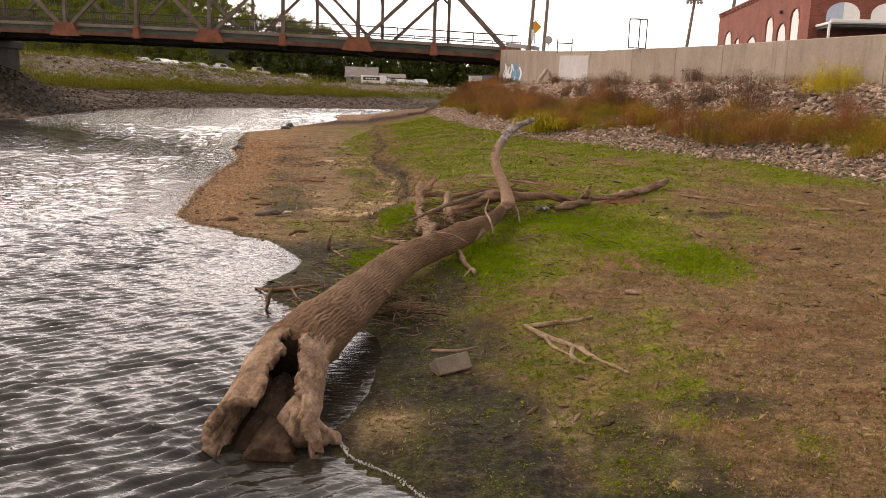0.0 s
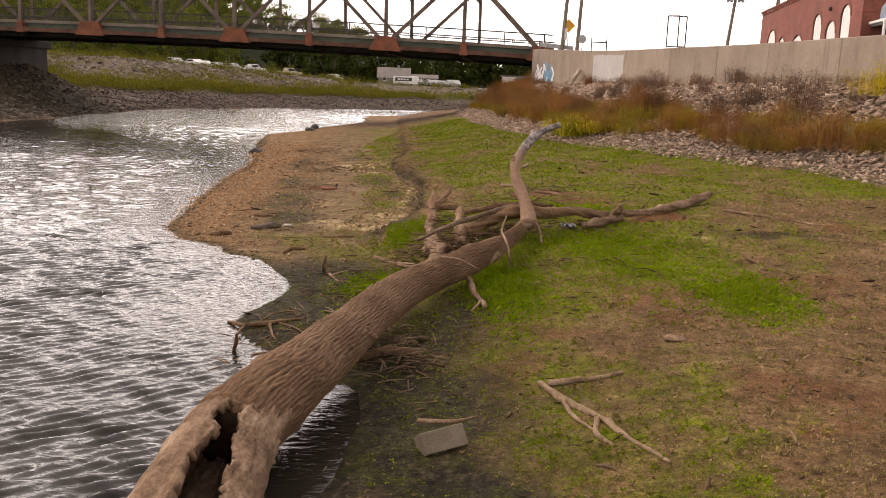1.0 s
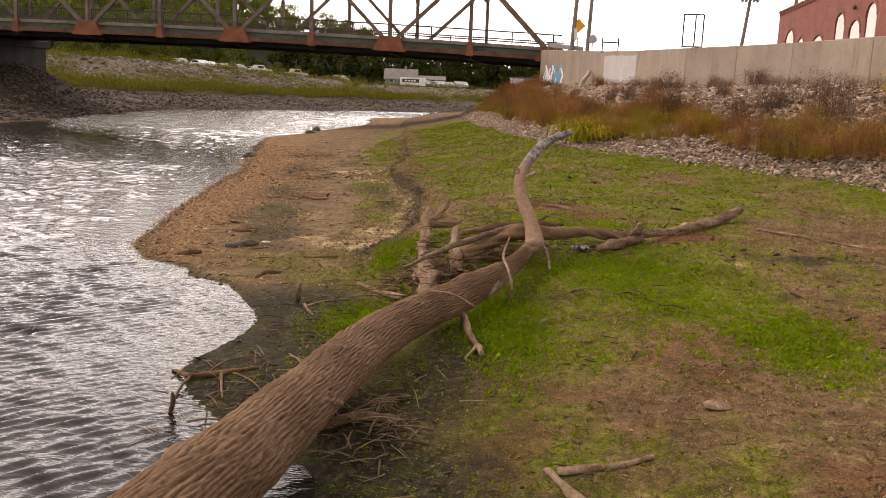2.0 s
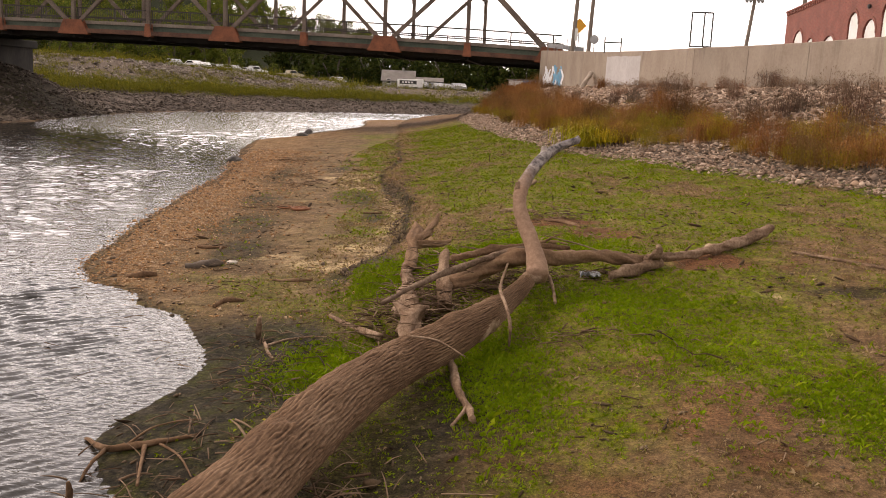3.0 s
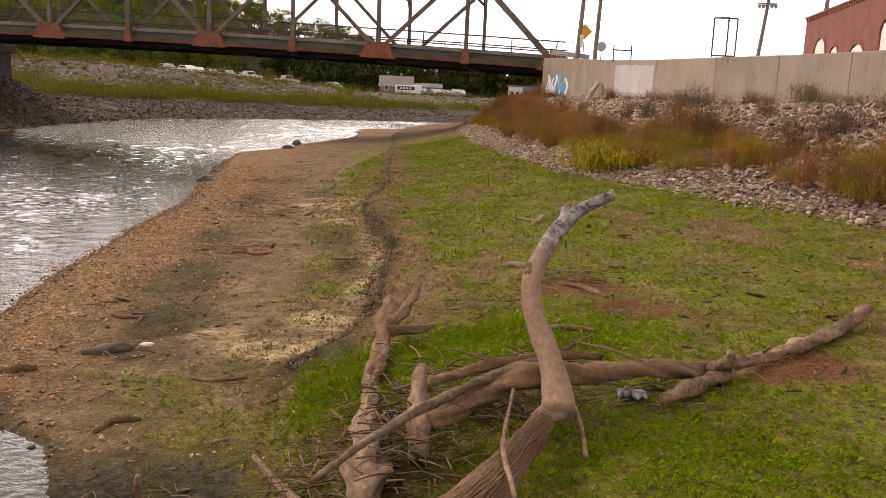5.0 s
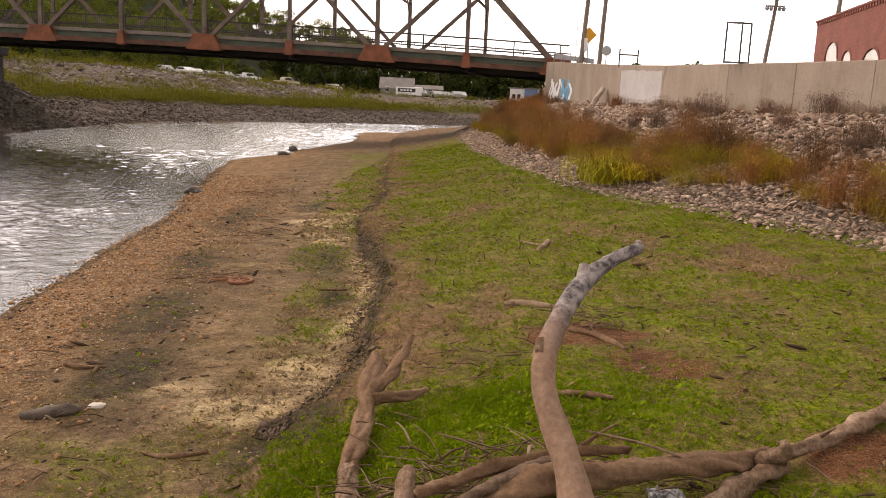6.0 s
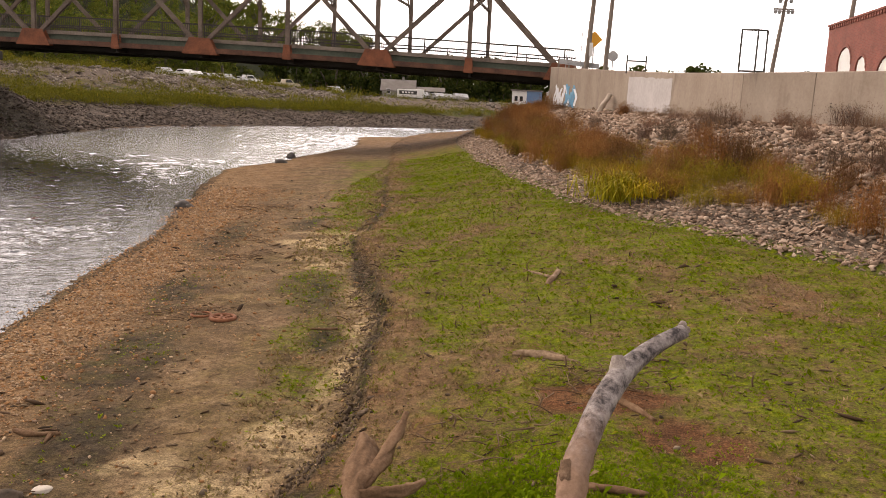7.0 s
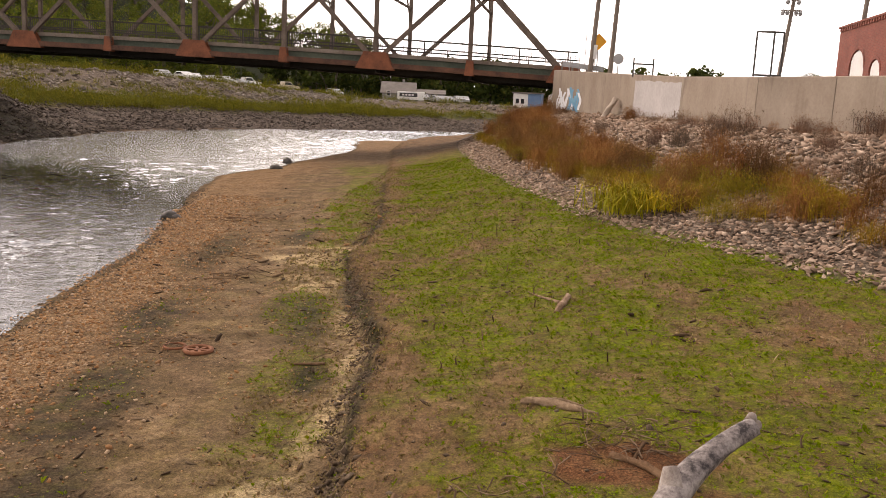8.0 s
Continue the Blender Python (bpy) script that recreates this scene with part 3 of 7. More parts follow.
    return dict(gravelly=grav, muddy=mud, sandy=sand, grassy=grass, rocky=rocky, weedy=weedy, paved=paved, shingly=shingle, woody=litter, silty=np.clip(silt, 0, 1), reddish=np.clip(red, 0, 1))


make_ground()


def water_height(X, Y):
    """The rippled surface: wind wavelets near by, a riffle beyond the bar."""
    # the crests lean with the wind and turn towards the shore in the little bay
    lean = radians(42)
    U, W = X * math.cos(lean) + Y * math.sin(lean), Y * math.cos(lean) - X * math.sin(lean) - 0.22 * np.clip(X + 4, 0, 3) * step(9, 12, Y)
    wx, wy = U + 0.3 * value_noise(U * 0.5, W * 0.6, 3), W + 0.09 * value_noise(U * 0.8, W * 0.8, 4)
    # many short-crested wavelets that run with the wind
    rng = np.random.default_rng(31)
    ripples = np.zeros_like(X)
    for k in range(22):
        lam = math.exp(rng.uniform(math.log(0.12), math.log(0.235)))
        a, ph, q = rng.normal(0, 0.24), rng.uniform(0, 6.28), 2 * math.pi / lam
        fade = 1 - (0.15 if lam > 0.17 else 0.8) * step(15, 26, Y)
        ripples += 0.0165 * lam * fade * np.sin(q * (wx * math.sin(a) + wy * math.cos(a)) + ph)
    ripples = ripples + 9.0 * np.abs(ripples) * ripples
    swell = value_noise(X * 0.35, Y * 0.5, 7)
    riffle = np.maximum(step(76, 90, Y), step(-22, -14, X) * step(52, 62, Y)) * (1 - step(125, 150, Y)) * (0.25 + 0.75 * step(-32, -19, X))
    calm = step(-0.5, 0.35, fbm(X, Y, 0.11, 9, 3))
    inshore = step(0.0, 1.5, shore_x(Y) - X) * (0.45 + 0.55 * step(0.8, 3.0, shore_x(Y) - X + 2.2 * (1 - step(10.5, 12.5, Y))))
    Z = (ripples * (0.8 + 0.2 * calm) + 0.008 * swell) * (0.15 + 0.85 * inshore) * (1 + 0.5 * (1 - step(7, 11, Y)))
    fine = step(18, 30, Y) * (0.5 + 0.5 * calm) * (1 - 0.6 * step(42, 52, Y) * (1 - step(-24, -16, X)))
    Z = Z + fine * (0.009 * value_noise(X * 4.3, Y * 3.0, 12) + 0.008 * value_noise(X * 7.0, Y * 5.5, 14))
    Z = Z + riffle * (0.3 + 0.7 * step(-0.3, 0.3, fbm(X, Y, 0.09, 23, 2))) * (0.038 * value_noise(X * 1.3, Y * 1.1, 11) + 0.034 * value_noise(X * 2.7, Y * 2.0, 13)) - 0.012
    sheltered = 0.88 * step(-0.98, -0.8, X) * step(7.1, 7.6, Y) * (1 - step(10.2, 10.8, Y))  # still water between trunk and bank
    return Z * (1 - sheltered)


def make_water():
    grids = [(spread((-130, -26, 8), (-26, -13, 1), (-13, -8, 0.1), (-8, 1, 0.047), (1, 4, 0.15), (4, 31, 2), (31, 300, 15)), spread((-90, -12, 4), (-12, 4, 0.06), (4, 13, 0.03), (13, 20.001, 0.045))),
             (spread((-130, -60, 3), (-60, -38, 0.5), (-38, -13, 0.2), (-13, 1, 0.14), (1, 31, 2), (31, 300, 15)), spread((19.975, 36, 0.09), (36, 62, 0.16), (62, 130, 0.3), (130, 150, 0.6), (150, 260, 5)))]
    parts_ = []
    for gx, gy in grids:
        X, Y = np.meshgrid(gx, gy, indexing="ij")
        ny = len(gy)
        i, j = np.meshgrid(np.arange(len(gx) - 1), np.arange(ny - 1), indexing="ij")
        F = np.stack([i * ny + j, (i + 1) * ny + j, (i + 1) * ny + j + 1, i * ny + j + 1], -1).reshape(-1, 4)
        parts_.append((np.stack([X, Y, water_height(X, Y)], -1).reshape(-1, 3), F))
    me = arrays("water", *join(*parts_))
    tagged(part_of("water", me, WATER, smooth=True), "dark rippled river water mirroring a white sky", "river", kind="structure")


make_water()

# ---- the concrete flood wall ----
def streaked_concrete():
    m = Mat("weathered_concrete", 0.92, spec=0.15)
    a, b = m.noise(0.7, 6, 0.65, stretch=(1.2, 1.2, 0.6)), m.noise(9, 5, 0.7)
    f = m.maths("ADD", m.maths("MULTIPLY", a, 0.65), m.maths("MULTIPLY", b, 0.35))
    c = m.ramp(f, (0.34, (0.235, 0.186, 0.146)), (0.66, (0.345, 0.286, 0.23)))
    run = m.maths("MULTIPLY", m.ramp(m.noise(2.2, 4, 0.6, stretch=(1, 1, 0.06)), (0.54, 0.0), (0.7, 1.0)), m.ramp(m.noise(0.5, 4), (0.42, 0.0), (0.62, 1.0)))
    c = m.mix(m.maths("MULTIPLY", run, 0.6), c, (0.10, 0.078, 0.062))
    m.color(c)
    m.bump(b, 0.25, 0.01)
    return m.m


CONCRETE = streaked_concrete()
ABUTMENT = simple("shaded_abutment_concrete", (0.235, 0.19, 0.15), (0.33, 0.275, 0.22), 0.7, 0.9, bump=0.2, fine=9, stretch=(1.2, 1.2, 0.6))


def wall_top(y):
    return np.interp(y, [29, 37.5, 43.5, 49.3, 56.4, 67.5], [5.4, 5.36, 5.38, 5.5, 5.76, 6.25])


def make_wall():
    """The curved wall, panel by panel between its joints."""
    ys = [-30, -10, 10, 22, 29.3, 33.6, 37.5, 40.6, 43.5, 49.3, 56.4, 67.9]
    wall = empty("wall_flood", (8, 45, 3.5))
    for a, b in zip(ys, ys[1:]):
        n = max(2, int((b - a) / 1.2))
        yy = np.linspace(a + 0.012, b - 0.012, n + 1)
        bm = bmesh.new()
        rows = []
        for y in yy:
            x = float(wall_x(y))
            dx = float(wall_x(y + 0.3) - wall_x(y - 0.3)) / 0.6
            nx, ny = 1 / math.hypot(1, dx), -dx / math.hypot(1, dx)
            t = float(wall_top(y))
            ring = []
            for off, z in ((-0.06, 1.0), (0.0, t - 0.03), (0.03, t), (0.37, t), (0.4, t - 0.03), (0.4, 1.0)):
                ring.append(bm.verts.new((x + nx * off, y + ny * off, z)))
            rows.append(ring)
        for r, q in zip(rows, rows[1:]):
            for k in range(5):
                bm.faces.new((r[k], r[k + 1], q[k + 1], q[k]))
        bm.faces.new(rows[0][::-1])
        bm.faces.new(rows[-1])
        ob = part("panel", bm, CONCRETE)
        ob.parent, ob.matrix_parent_inverse = wall, wall.matrix_world.inverted()
    return tagged(wall, "tan weathered concrete flood wall above the riprap", "wall", kind="structure")


make_wall()

# ---- the steel truss bridge ----
RUST = simple("rusted_red_steel", (0.10, 0.035, 0.018), (0.27, 0.092, 0.042), 1.6, 0.85, bump=0.2, fine=15)
STEEL = simple("weathered_grey_steel", (0.065, 0.044, 0.032), (0.185, 0.14, 0.108), 0.8, 0.75, bump=0.15, fine=11)
GREEN = simple("faded_green_steel", (0.035, 0.05, 0.036), (0.085, 0.10, 0.07), 0.9, 0.8, bump=0.15, fine=8)
# floor steel kept near black: the shade below the deck is in this colour
DECK_SHADE = simple("deck_shade_steel", (0.018, 0.015, 0.012), (0.04, 0.033, 0.027), 0.9, 0.85, bump=0.1)
CURB = simple("stained_bridge_concrete", (0.12, 0.095, 0.075), (0.27, 0.225, 0.18), 0.7, 0.9, bump=0.2, fine=9)

RAILING = simple("dark_brown_railing_steel", (0.018, 0.013, 0.01), (0.05, 0.038, 0.03), 1.5, 0.7)
# pier concrete with the shade under the bridge put into its colour
PIER_SHADE = simple("shade_darkened_concrete", (0.02, 0.017, 0.014), (0.05, 0.042, 0.034), 0.8, 0.9, stretch=(1, 1, 0.3))

CHORD = simple("brown_rusted_chord_steel", (0.045, 0.022, 0.014), (0.16, 0.07, 0.04), 1.1, 0.85, bump=0.2, fine=15)
BR_WIDE = 11.0
PANEL = 6.0


def chord(u, side, dz=0.0):
    """A point on the lower chord: u metres from the pier gusset nearest to the bank, side 0 near or 1 far."""
    x, y = -8.5 + u * 0.9976, 69.75 - u * 0.07
    return Vector((x + side * BR_WIDE * 0.07, y + side * BR_WIDE * 0.9976, 6.15 - 0.030 * u - 0.0004 * u * u + dz))


def make_bridge():
    br = empty("truss_bridge", chord(0, 0))
    inv = br.matrix_world.inverted()

    def add(name, bm, mat, label="", under=None):
        ob = part(name, bm, mat, None, label)
        ob.parent = under or br
        if not under:
            ob.matrix_parent_inverse = inv
        return ob

    nodes = [PANEL * k for k in range(-9, 3)]
    high = 6.0
    across = (chord(0, 1) - chord(0, 0)).normalized()
    for side in (0, 1):
        for a, b in zip(nodes, nodes[1:]):
            add("lower_chord", beam(chord(a, side), chord(b, side), 0.34, 0.32, 0.03, 0.02, kind="box"), CHORD, "rust-brown lower chord")
        tops = [u for u in nodes if round(u / PANEL) % 2]
        tops = [u for u in nodes[1:-1]]
        for a, b in zip(tops, tops[1:]):
            add("top_chord", beam(chord(a, side, high), chord(b, side, high), 0.4, 0.36, 0.03, 0.02), STEEL)
        for u in nodes[1:-1]:
            add("vertical", beam(chord(u, side, 0.2), chord(u, side, high), 0.26, 0.24, 0.025, 0.02, up=across), STEEL)
        for k, (a, b) in enumerate(zip(nodes, nodes[1:])):
            foot, head = (a, b) if round(a / PANEL) % 2 == 0 else (b, a)
            last = k == len(nodes) - 2
            add("end_post" if last else "diagonal", beam(chord(foot, side, 0.2), chord(head, side, high), 0.34 if last else 0.26, 0.36 if last else 0.26, 0.03, 0.02, up=across), STEEL)
        for u in nodes:
            big = round(u / PANEL) % 2 == 0
            bm = bmesh.new()
            w1, w2, h1, h2 = (1.25, 0.72, -0.28, 0.8) if big else (0.3, 0.2, -0.25, 0.7)
            f = (chord(u + 0.1, side) - chord(u, side)).normalized()
            for off in (-0.2, 0.2):
                c = chord(u, side) + across * off
                q = [c - f * w1 + Vector((0, 0, h1)), c + f * w1 + Vector((0, 0, h1)), c + f * w2 + Vector((0, 0, h2)), c - f * w2 + Vector((0, 0, h2))]
                n = across * (0.015 if off > 0 else -0.015)
                va, vb = [bm.verts.new(p) for p in q], [bm.verts.new(p + n) for p in q]
                bm.faces.new(va), bm.faces.new(vb[::-1])
                for i in range(4):
                    bm.faces.new((va[i], va[(i + 1) % 4], vb[(i + 1) % 4], vb[i]))
            add("gusset_plate", bm, RUST, "red rusted gusset plate")
            if not big and u in tops:
                add("top_gusset", box((-0.7, -0.2, -0.45), (0.7, 0.2, 0.2), m=between(chord(u, side, high), chord(u + 1, side, high))[0]), RUST)
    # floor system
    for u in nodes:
        add("floor_beam", beam(chord(u, 0, -0.05), chord(u, 1, -0.05), 0.3, 0.9, 0.03, 0.02), DECK_SHADE)
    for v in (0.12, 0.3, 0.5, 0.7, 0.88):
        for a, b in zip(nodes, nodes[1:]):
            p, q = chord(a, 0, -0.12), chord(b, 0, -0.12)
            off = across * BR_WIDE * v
            add("stringer", beam(p + off, q + off, 0.2, 0.7), DECK_SHADE)
    for side in (0, 1):
        inn = across * (0.5 if side == 0 else -0.5)
        for a, b in zip(nodes, nodes[1:]):
            add("edge_girder", beam(chord(a, side, 0.34) + inn, chord(b, side, 0.34) + inn, 0.16, 0.5, 0.04, 0.03), GREEN, "faded green edge girder")
            add("curb", beam(chord(a, side, 0.66) + inn, chord(b, side, 0.66) + inn, 0.3, 0.24, kind="box"), CURB, "stained concrete curb")
    for a, b in zip(nodes, nodes[1:]):
        c0, c1 = (chord(a, 0, 0.58) + chord(a, 1, 0.58)) / 2, (chord(b, 0, 0.58) + chord(b, 1, 0.58)) / 2
        add("deck_slab", beam(c0, c1, BR_WIDE - 1.4, 0.2, kind="box"), CURB)
    # railings: posts, rails and thin balusters
    for side in (0, 1):
        inn = across * (0.62 if side == 0 else -0.62)
        u0, u1 = nodes[0], nodes[-1] + 0.6
        rail = add("railing", beam(chord(u0, side, 1.62) + inn, chord(u0 + 6, side, 1.62) + inn, 0.07, 0.07, kind="box"), RAILING, "dark steel railing")
        for a in np.arange(u0, u1, 3.0):
            add("post", beam(chord(a, side, 0.7) + inn, chord(a, side, 1.66) + inn, 0.09, 0.08, kind="box"), RAILING, under=rail)
            b = min(a + 3.0, u1)
            add("rail", beam(chord(a, side, 1.7) + inn, chord(b, side, 1.7) + inn, 0.09, 0.09, kind="box"), RAILING, under=rail)
            add("rail", beam(chord(a, side, 1.0) + inn, chord(b, side, 1.0) + inn, 0.06, 0.08, kind="box"), RAILING, under=rail)
            bars = bmesh.new()
            for w in np.arange(a + 0.15, b, 0.15):
                m, L = between(chord(w, side, 1.02) + inn, chord(w, side, 1.68) + inn)
                add_box(bars, (0, -0.014, -0.014), (L, 0.014, 0.014), m)
            ob = add("infill_panel", bars, RAILING, under=rail)
            ob["kind"] = "stuff"
    # sway frames and top bracing between the two trusses
    for u in nodes[1:-1]:
        add("top_strut", beam(chord(u, 0, high), chord(u, 1, high), 0.2, 0.25), STEEL)
        add("sway_strut", beam(chord(u, 0, high - 1.4), chord(u, 1, high - 1.4), 0.14, 0.14), STEEL)
        a, b = chord(u, 0, high - 1.4), chord(u, 1, high)
        mid = (chord(u, 0, high) + chord(u, 1, high)) / 2
        add("sway_brace", beam(chord(u, 0, high - 2.4), mid - across * 3, 0.1, 0.1), STEEL)
        add("sway_brace", beam(chord(u, 1, high - 2.4), mid + across * 3, 0.1, 0.1), STEEL)
    for a, b in zip(nodes[1:-1], nodes[2:-1]):
        add("lateral_brace", beam(chord(a, 0, high), chord(b, 1, high), 0.12, 0.12), STEEL)
        add("lateral_brace", beam(chord(a, 1, high), chord(b, 0, high), 0.12, 0.12), STEEL)
    # the pier on the far side of the river, and the bank seat
    pu = -36.0
    c = (chord(pu, 0) + chord(pu, 1)) / 2
    m = Matrix.Translation((c.x, c.y, 0)) @ Matrix.Rotation(math.atan2(-0.07, 0.9976), 4, "Z")
    add("pier", box((-0.8, -6.4, -1.0), (0.8, 6.4, c.z - 0.5), 0.15, m), PIER_SHADE, "concrete pier with the bridge's shade in its dark colour")
    add("pier_cap", box((-1.0, -6.8, c.z - 1.2), (1.0, 6.8, c.z - 0.48), 0.08, m), PIER_SHADE)
    c = (chord(12.4, 0) + chord(12.4, 1)) / 2
    m = Matrix.Translation((c.x, c.y, 0)) @ Matrix.Rotation(math.atan2(-0.07, 0.9976), 4, "Z")
    add("abutment", box((-0.9, -6.2, 1.0), (1.2, 6.6, c.z - 0.5), 0.05, m), ABUTMENT)
    return tagged(br, "rusty steel through-truss road bridge over the river", "bridge")


make_bridge()

# ---- the fallen tree ----
def bark_material():
    m = Mat("furrowed_bark", 0.9, spec=0.1)
    a, b = m.noise(1.6, 5), m.noise(26, 4, 0.7)
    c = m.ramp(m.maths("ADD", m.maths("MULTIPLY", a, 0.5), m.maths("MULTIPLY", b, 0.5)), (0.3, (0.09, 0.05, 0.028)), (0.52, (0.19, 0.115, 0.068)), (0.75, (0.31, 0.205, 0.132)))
    # furrows darkened by pointiness: crease shade put into the bark's colour
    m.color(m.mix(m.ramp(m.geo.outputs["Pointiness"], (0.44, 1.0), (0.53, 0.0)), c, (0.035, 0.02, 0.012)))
    m.bump(b, 0.6, 0.02)
    return m.m


def bare_wood_material(name, c1, c2, c3):
    m = Mat(name, 0.85, spec=0.1)
    a, b, g = m.noise(2.6, 6, 0.7), m.noise(22, 5, 0.75), m.noise(7, 7, 0.78, stretch=(3, 0.7, 3))
    f = m.maths("ADD", m.maths("MULTIPLY", a, 0.45), m.maths("ADD", m.maths("MULTIPLY", b, 0.25), m.maths("MULTIPLY", g, 0.3)))
    m.color(m.ramp(f, (0.38, c1), (0.5, c2), (0.63, c3)))
    m.bump(m.maths("ADD", b, g), 0.6, 0.02)
    return m.m


BARK = bark_material()
BARE = bare_wood_material("bare_weathered_wood", (0.055, 0.033, 0.02), (0.20, 0.128, 0.082), (0.40, 0.29, 0.205))
GREY = bare_wood_material("silver_grey_wood", (0.07, 0.056, 0.05), (0.24, 0.20, 0.175), (0.46, 0.41, 0.37))
PALE = bare_wood_material("pale_dry_wood", (0.09, 0.058, 0.034), (0.22, 0.15, 0.095), (0.38, 0.28, 0.19))
DULL = bare_wood_material("dull_grey_brown_wood", (0.05, 0.032, 0.021), (0.15, 0.10, 0.068), (0.27, 0.20, 0.145))
BROWN = bare_wood_material("brown_driftwood", (0.06, 0.032, 0.017), (0.15, 0.088, 0.05), (0.25, 0.16, 0.098))
# brown wood of the hollow, taken far darker: the cavity's shade is in both colours
HOLLOW = bare_wood_material("worn_brown_shaded_wood", (0.012, 0.008, 0.005), (0.04, 0.024, 0.015), (0.095, 0.06, 0.037))
CAVITY_SHADE = bare_wood_material("rotten_wood_cavity_shade", (0.01, 0.006, 0.004), (0.03, 0.017, 0.01), (0.07, 0.04, 0.023))


def limb_material():
    """Brown below, bleached silver grey towards the broken tip."""
    m = Mat("half_bleached_limb", 0.82, spec=0.1)
    a, b = m.noise(3.0, 5, 0.65), m.noise(22, 4, 0.7)
    brown = m.ramp(b, (0.3, (0.19, 0.115, 0.075)), (0.7, (0.30, 0.195, 0.135)))
    grey = m.ramp(m.noise(10, 6, 0.75), (0.38, (0.045, 0.04, 0.04)), (0.5, (0.18, 0.155, 0.147)), (0.64, (0.34, 0.305, 0.285)))
    along = m.maths("ADD", m.attr("along"), m.maths("MULTIPLY", m.maths("SUBTRACT", a, 0.5), 0.3))
    m.color(m.mix(m.ramp(along, (0.5, 0.0), (0.66, 1.0)), brown, grey))
    m.bump(m.maths("ADD", a, b), 0.5, 0.02)
    return m.m


def set_parent(ob, parent):
    ob.parent, ob.matrix_parent_inverse = parent, parent.matrix_world.inverted()
    return ob


def tube(name, pts, mat, parent=None, label="", step_=0.1, n=10, rough=0.12, ridges=0.0, seed=0, knots=0.0):
    V, F = tube_mesh(pts, step_, n, rough, ridges, seed, True, knots)
    me = arrays(name, V, F)
    rings = (len(V) - 2) // n
    al = np.append(np.repeat(np.linspace(0, 1, rings), n), [0, 1])
    me.attributes.new("along", "FLOAT", "POINT").data.foreach_set("value", al.astype(np.float32))
    ob = part_of(name, me, mat, None, label, True)
    return set_parent(ob, parent) if parent else ob


def hollow_base(parent):
    """The flared root end: a rotten shell, open on its upper side."""
    ax = smooth_path([(-1.07, 8.45, 0.40, 0.335), (-1.10, 8.1, 0.33, 0.37), (-1.09, 7.7, 0.24, 0.42), (-1.07, 7.2, 0.12, 0.45), (-1.05, 6.82, 0.0, 0.5)], 0.025)
    n, k = 128, len(ax)
    V, F = [], []
    rnd = random.Random(5)
    for i, (cx, cy, cz, r) in enumerate(ax):
        t = i / (k - 1)
        for j in range(n):
            a = 2 * math.pi * j / n
            wob = 1 + 0.10 * noise.noise(Vector((math.cos(a) * 1.6, math.sin(a) * 1.6, cy * 1.4))) + 0.05 * noise.noise(Vector((math.cos(a) * 5, math.sin(a) * 5, cy * 2.5)))
            wob += 0.10 * t * math.sin(3 * a + 0.8) + 0.05 * noise.noise(Vector((math.cos(a) * 11, math.sin(a) * 11, cy * 3.0))) + 0.03 * noise.noise(Vector((math.cos(a) * 26, math.sin(a) * 26, cy * 7.0)))
            x, z = cx + r * wob * math.cos(a), cz + r * wob * math.sin(a) * (1 - 0.1 * t)
            V.append((x, cy - 0.10 * t * math.sin(2 * a + 1.0), z))
    def window(i, j):
        t = i / (k - 1)
        if t < 0.13:
            return False
        a = math.degrees(2 * math.pi * j / n) + 9 * noise.noise(Vector((i * 0.13, j * 0.05, 1.5))) + 3 * noise.noise(Vector((i * 0.4, j * 0.3, 4.5)))
        half = max(19 * math.sqrt(max(0.0, 1 - ((t - 0.27) / 0.15) ** 2)), (8 + 19 * min(1.0, (t - 0.3) / 0.6)) if t > 0.3 else 0.0)
        return abs(a - (82 - 14 * t)) < half
    for i in range(k - 1):
        for j in range(n):
            if not window(i, j):
                F.append((i * n + j, i * n + (j + 1) % n, (i + 1) * n + (j + 1) % n, (i + 1) * n + j))
    me = arrays("root_flare", V, F)
    ob = part_of("root_flare", me, BARE, None, "pale rotten root end, hollow and open on top", True)
    sol = ob.modifiers.new("shell", "SOLIDIFY")
    sol.thickness, sol.offset = 0.08, -1.0
    set_parent(ob, parent)
    # added plug over the trunk's end, its colour dark as the hollow's shade
    tube("heartwood", [(-1.09, 8.3, 0.37, 0.27), (-1.09, 8.25, 0.36, 0.28), (-1.09, 8.2, 0.35, 0.22)], CAVITY_SHADE, parent, "rotten wood inside the hollow, darkened to the cavity's shade", 0.02, 30, 0.3, 0, 6)
    tube("inner_wood", [(-1.07, 7.98, 0.2, 0.12), (-1.06, 7.66, 0.12, 0.22), (-1.03, 7.3, -0.05, 0.3), (-0.98, 6.78, -0.28, 0.36)], HOLLOW, parent, "brown worn wood lining the open hollow, shade in its colour", 0.025, 66, 0.35, 0.04, 8, 0.3)
    tube("heartwood", [(-1.05, 8.5, 0.1, 0.12), (-1.07, 8.1, -0.05, 0.17), (-1.06, 7.75, -0.12, 0.26), (-1.03, 7.35, -0.2, 0.34), (-1.0, 6.98, -0.34, 0.4)], CAVITY_SHADE, parent, "rotten wood inside the hollow, darkened to the cavity's shade", 0.04, 36, 0.3, 0.05, 7)


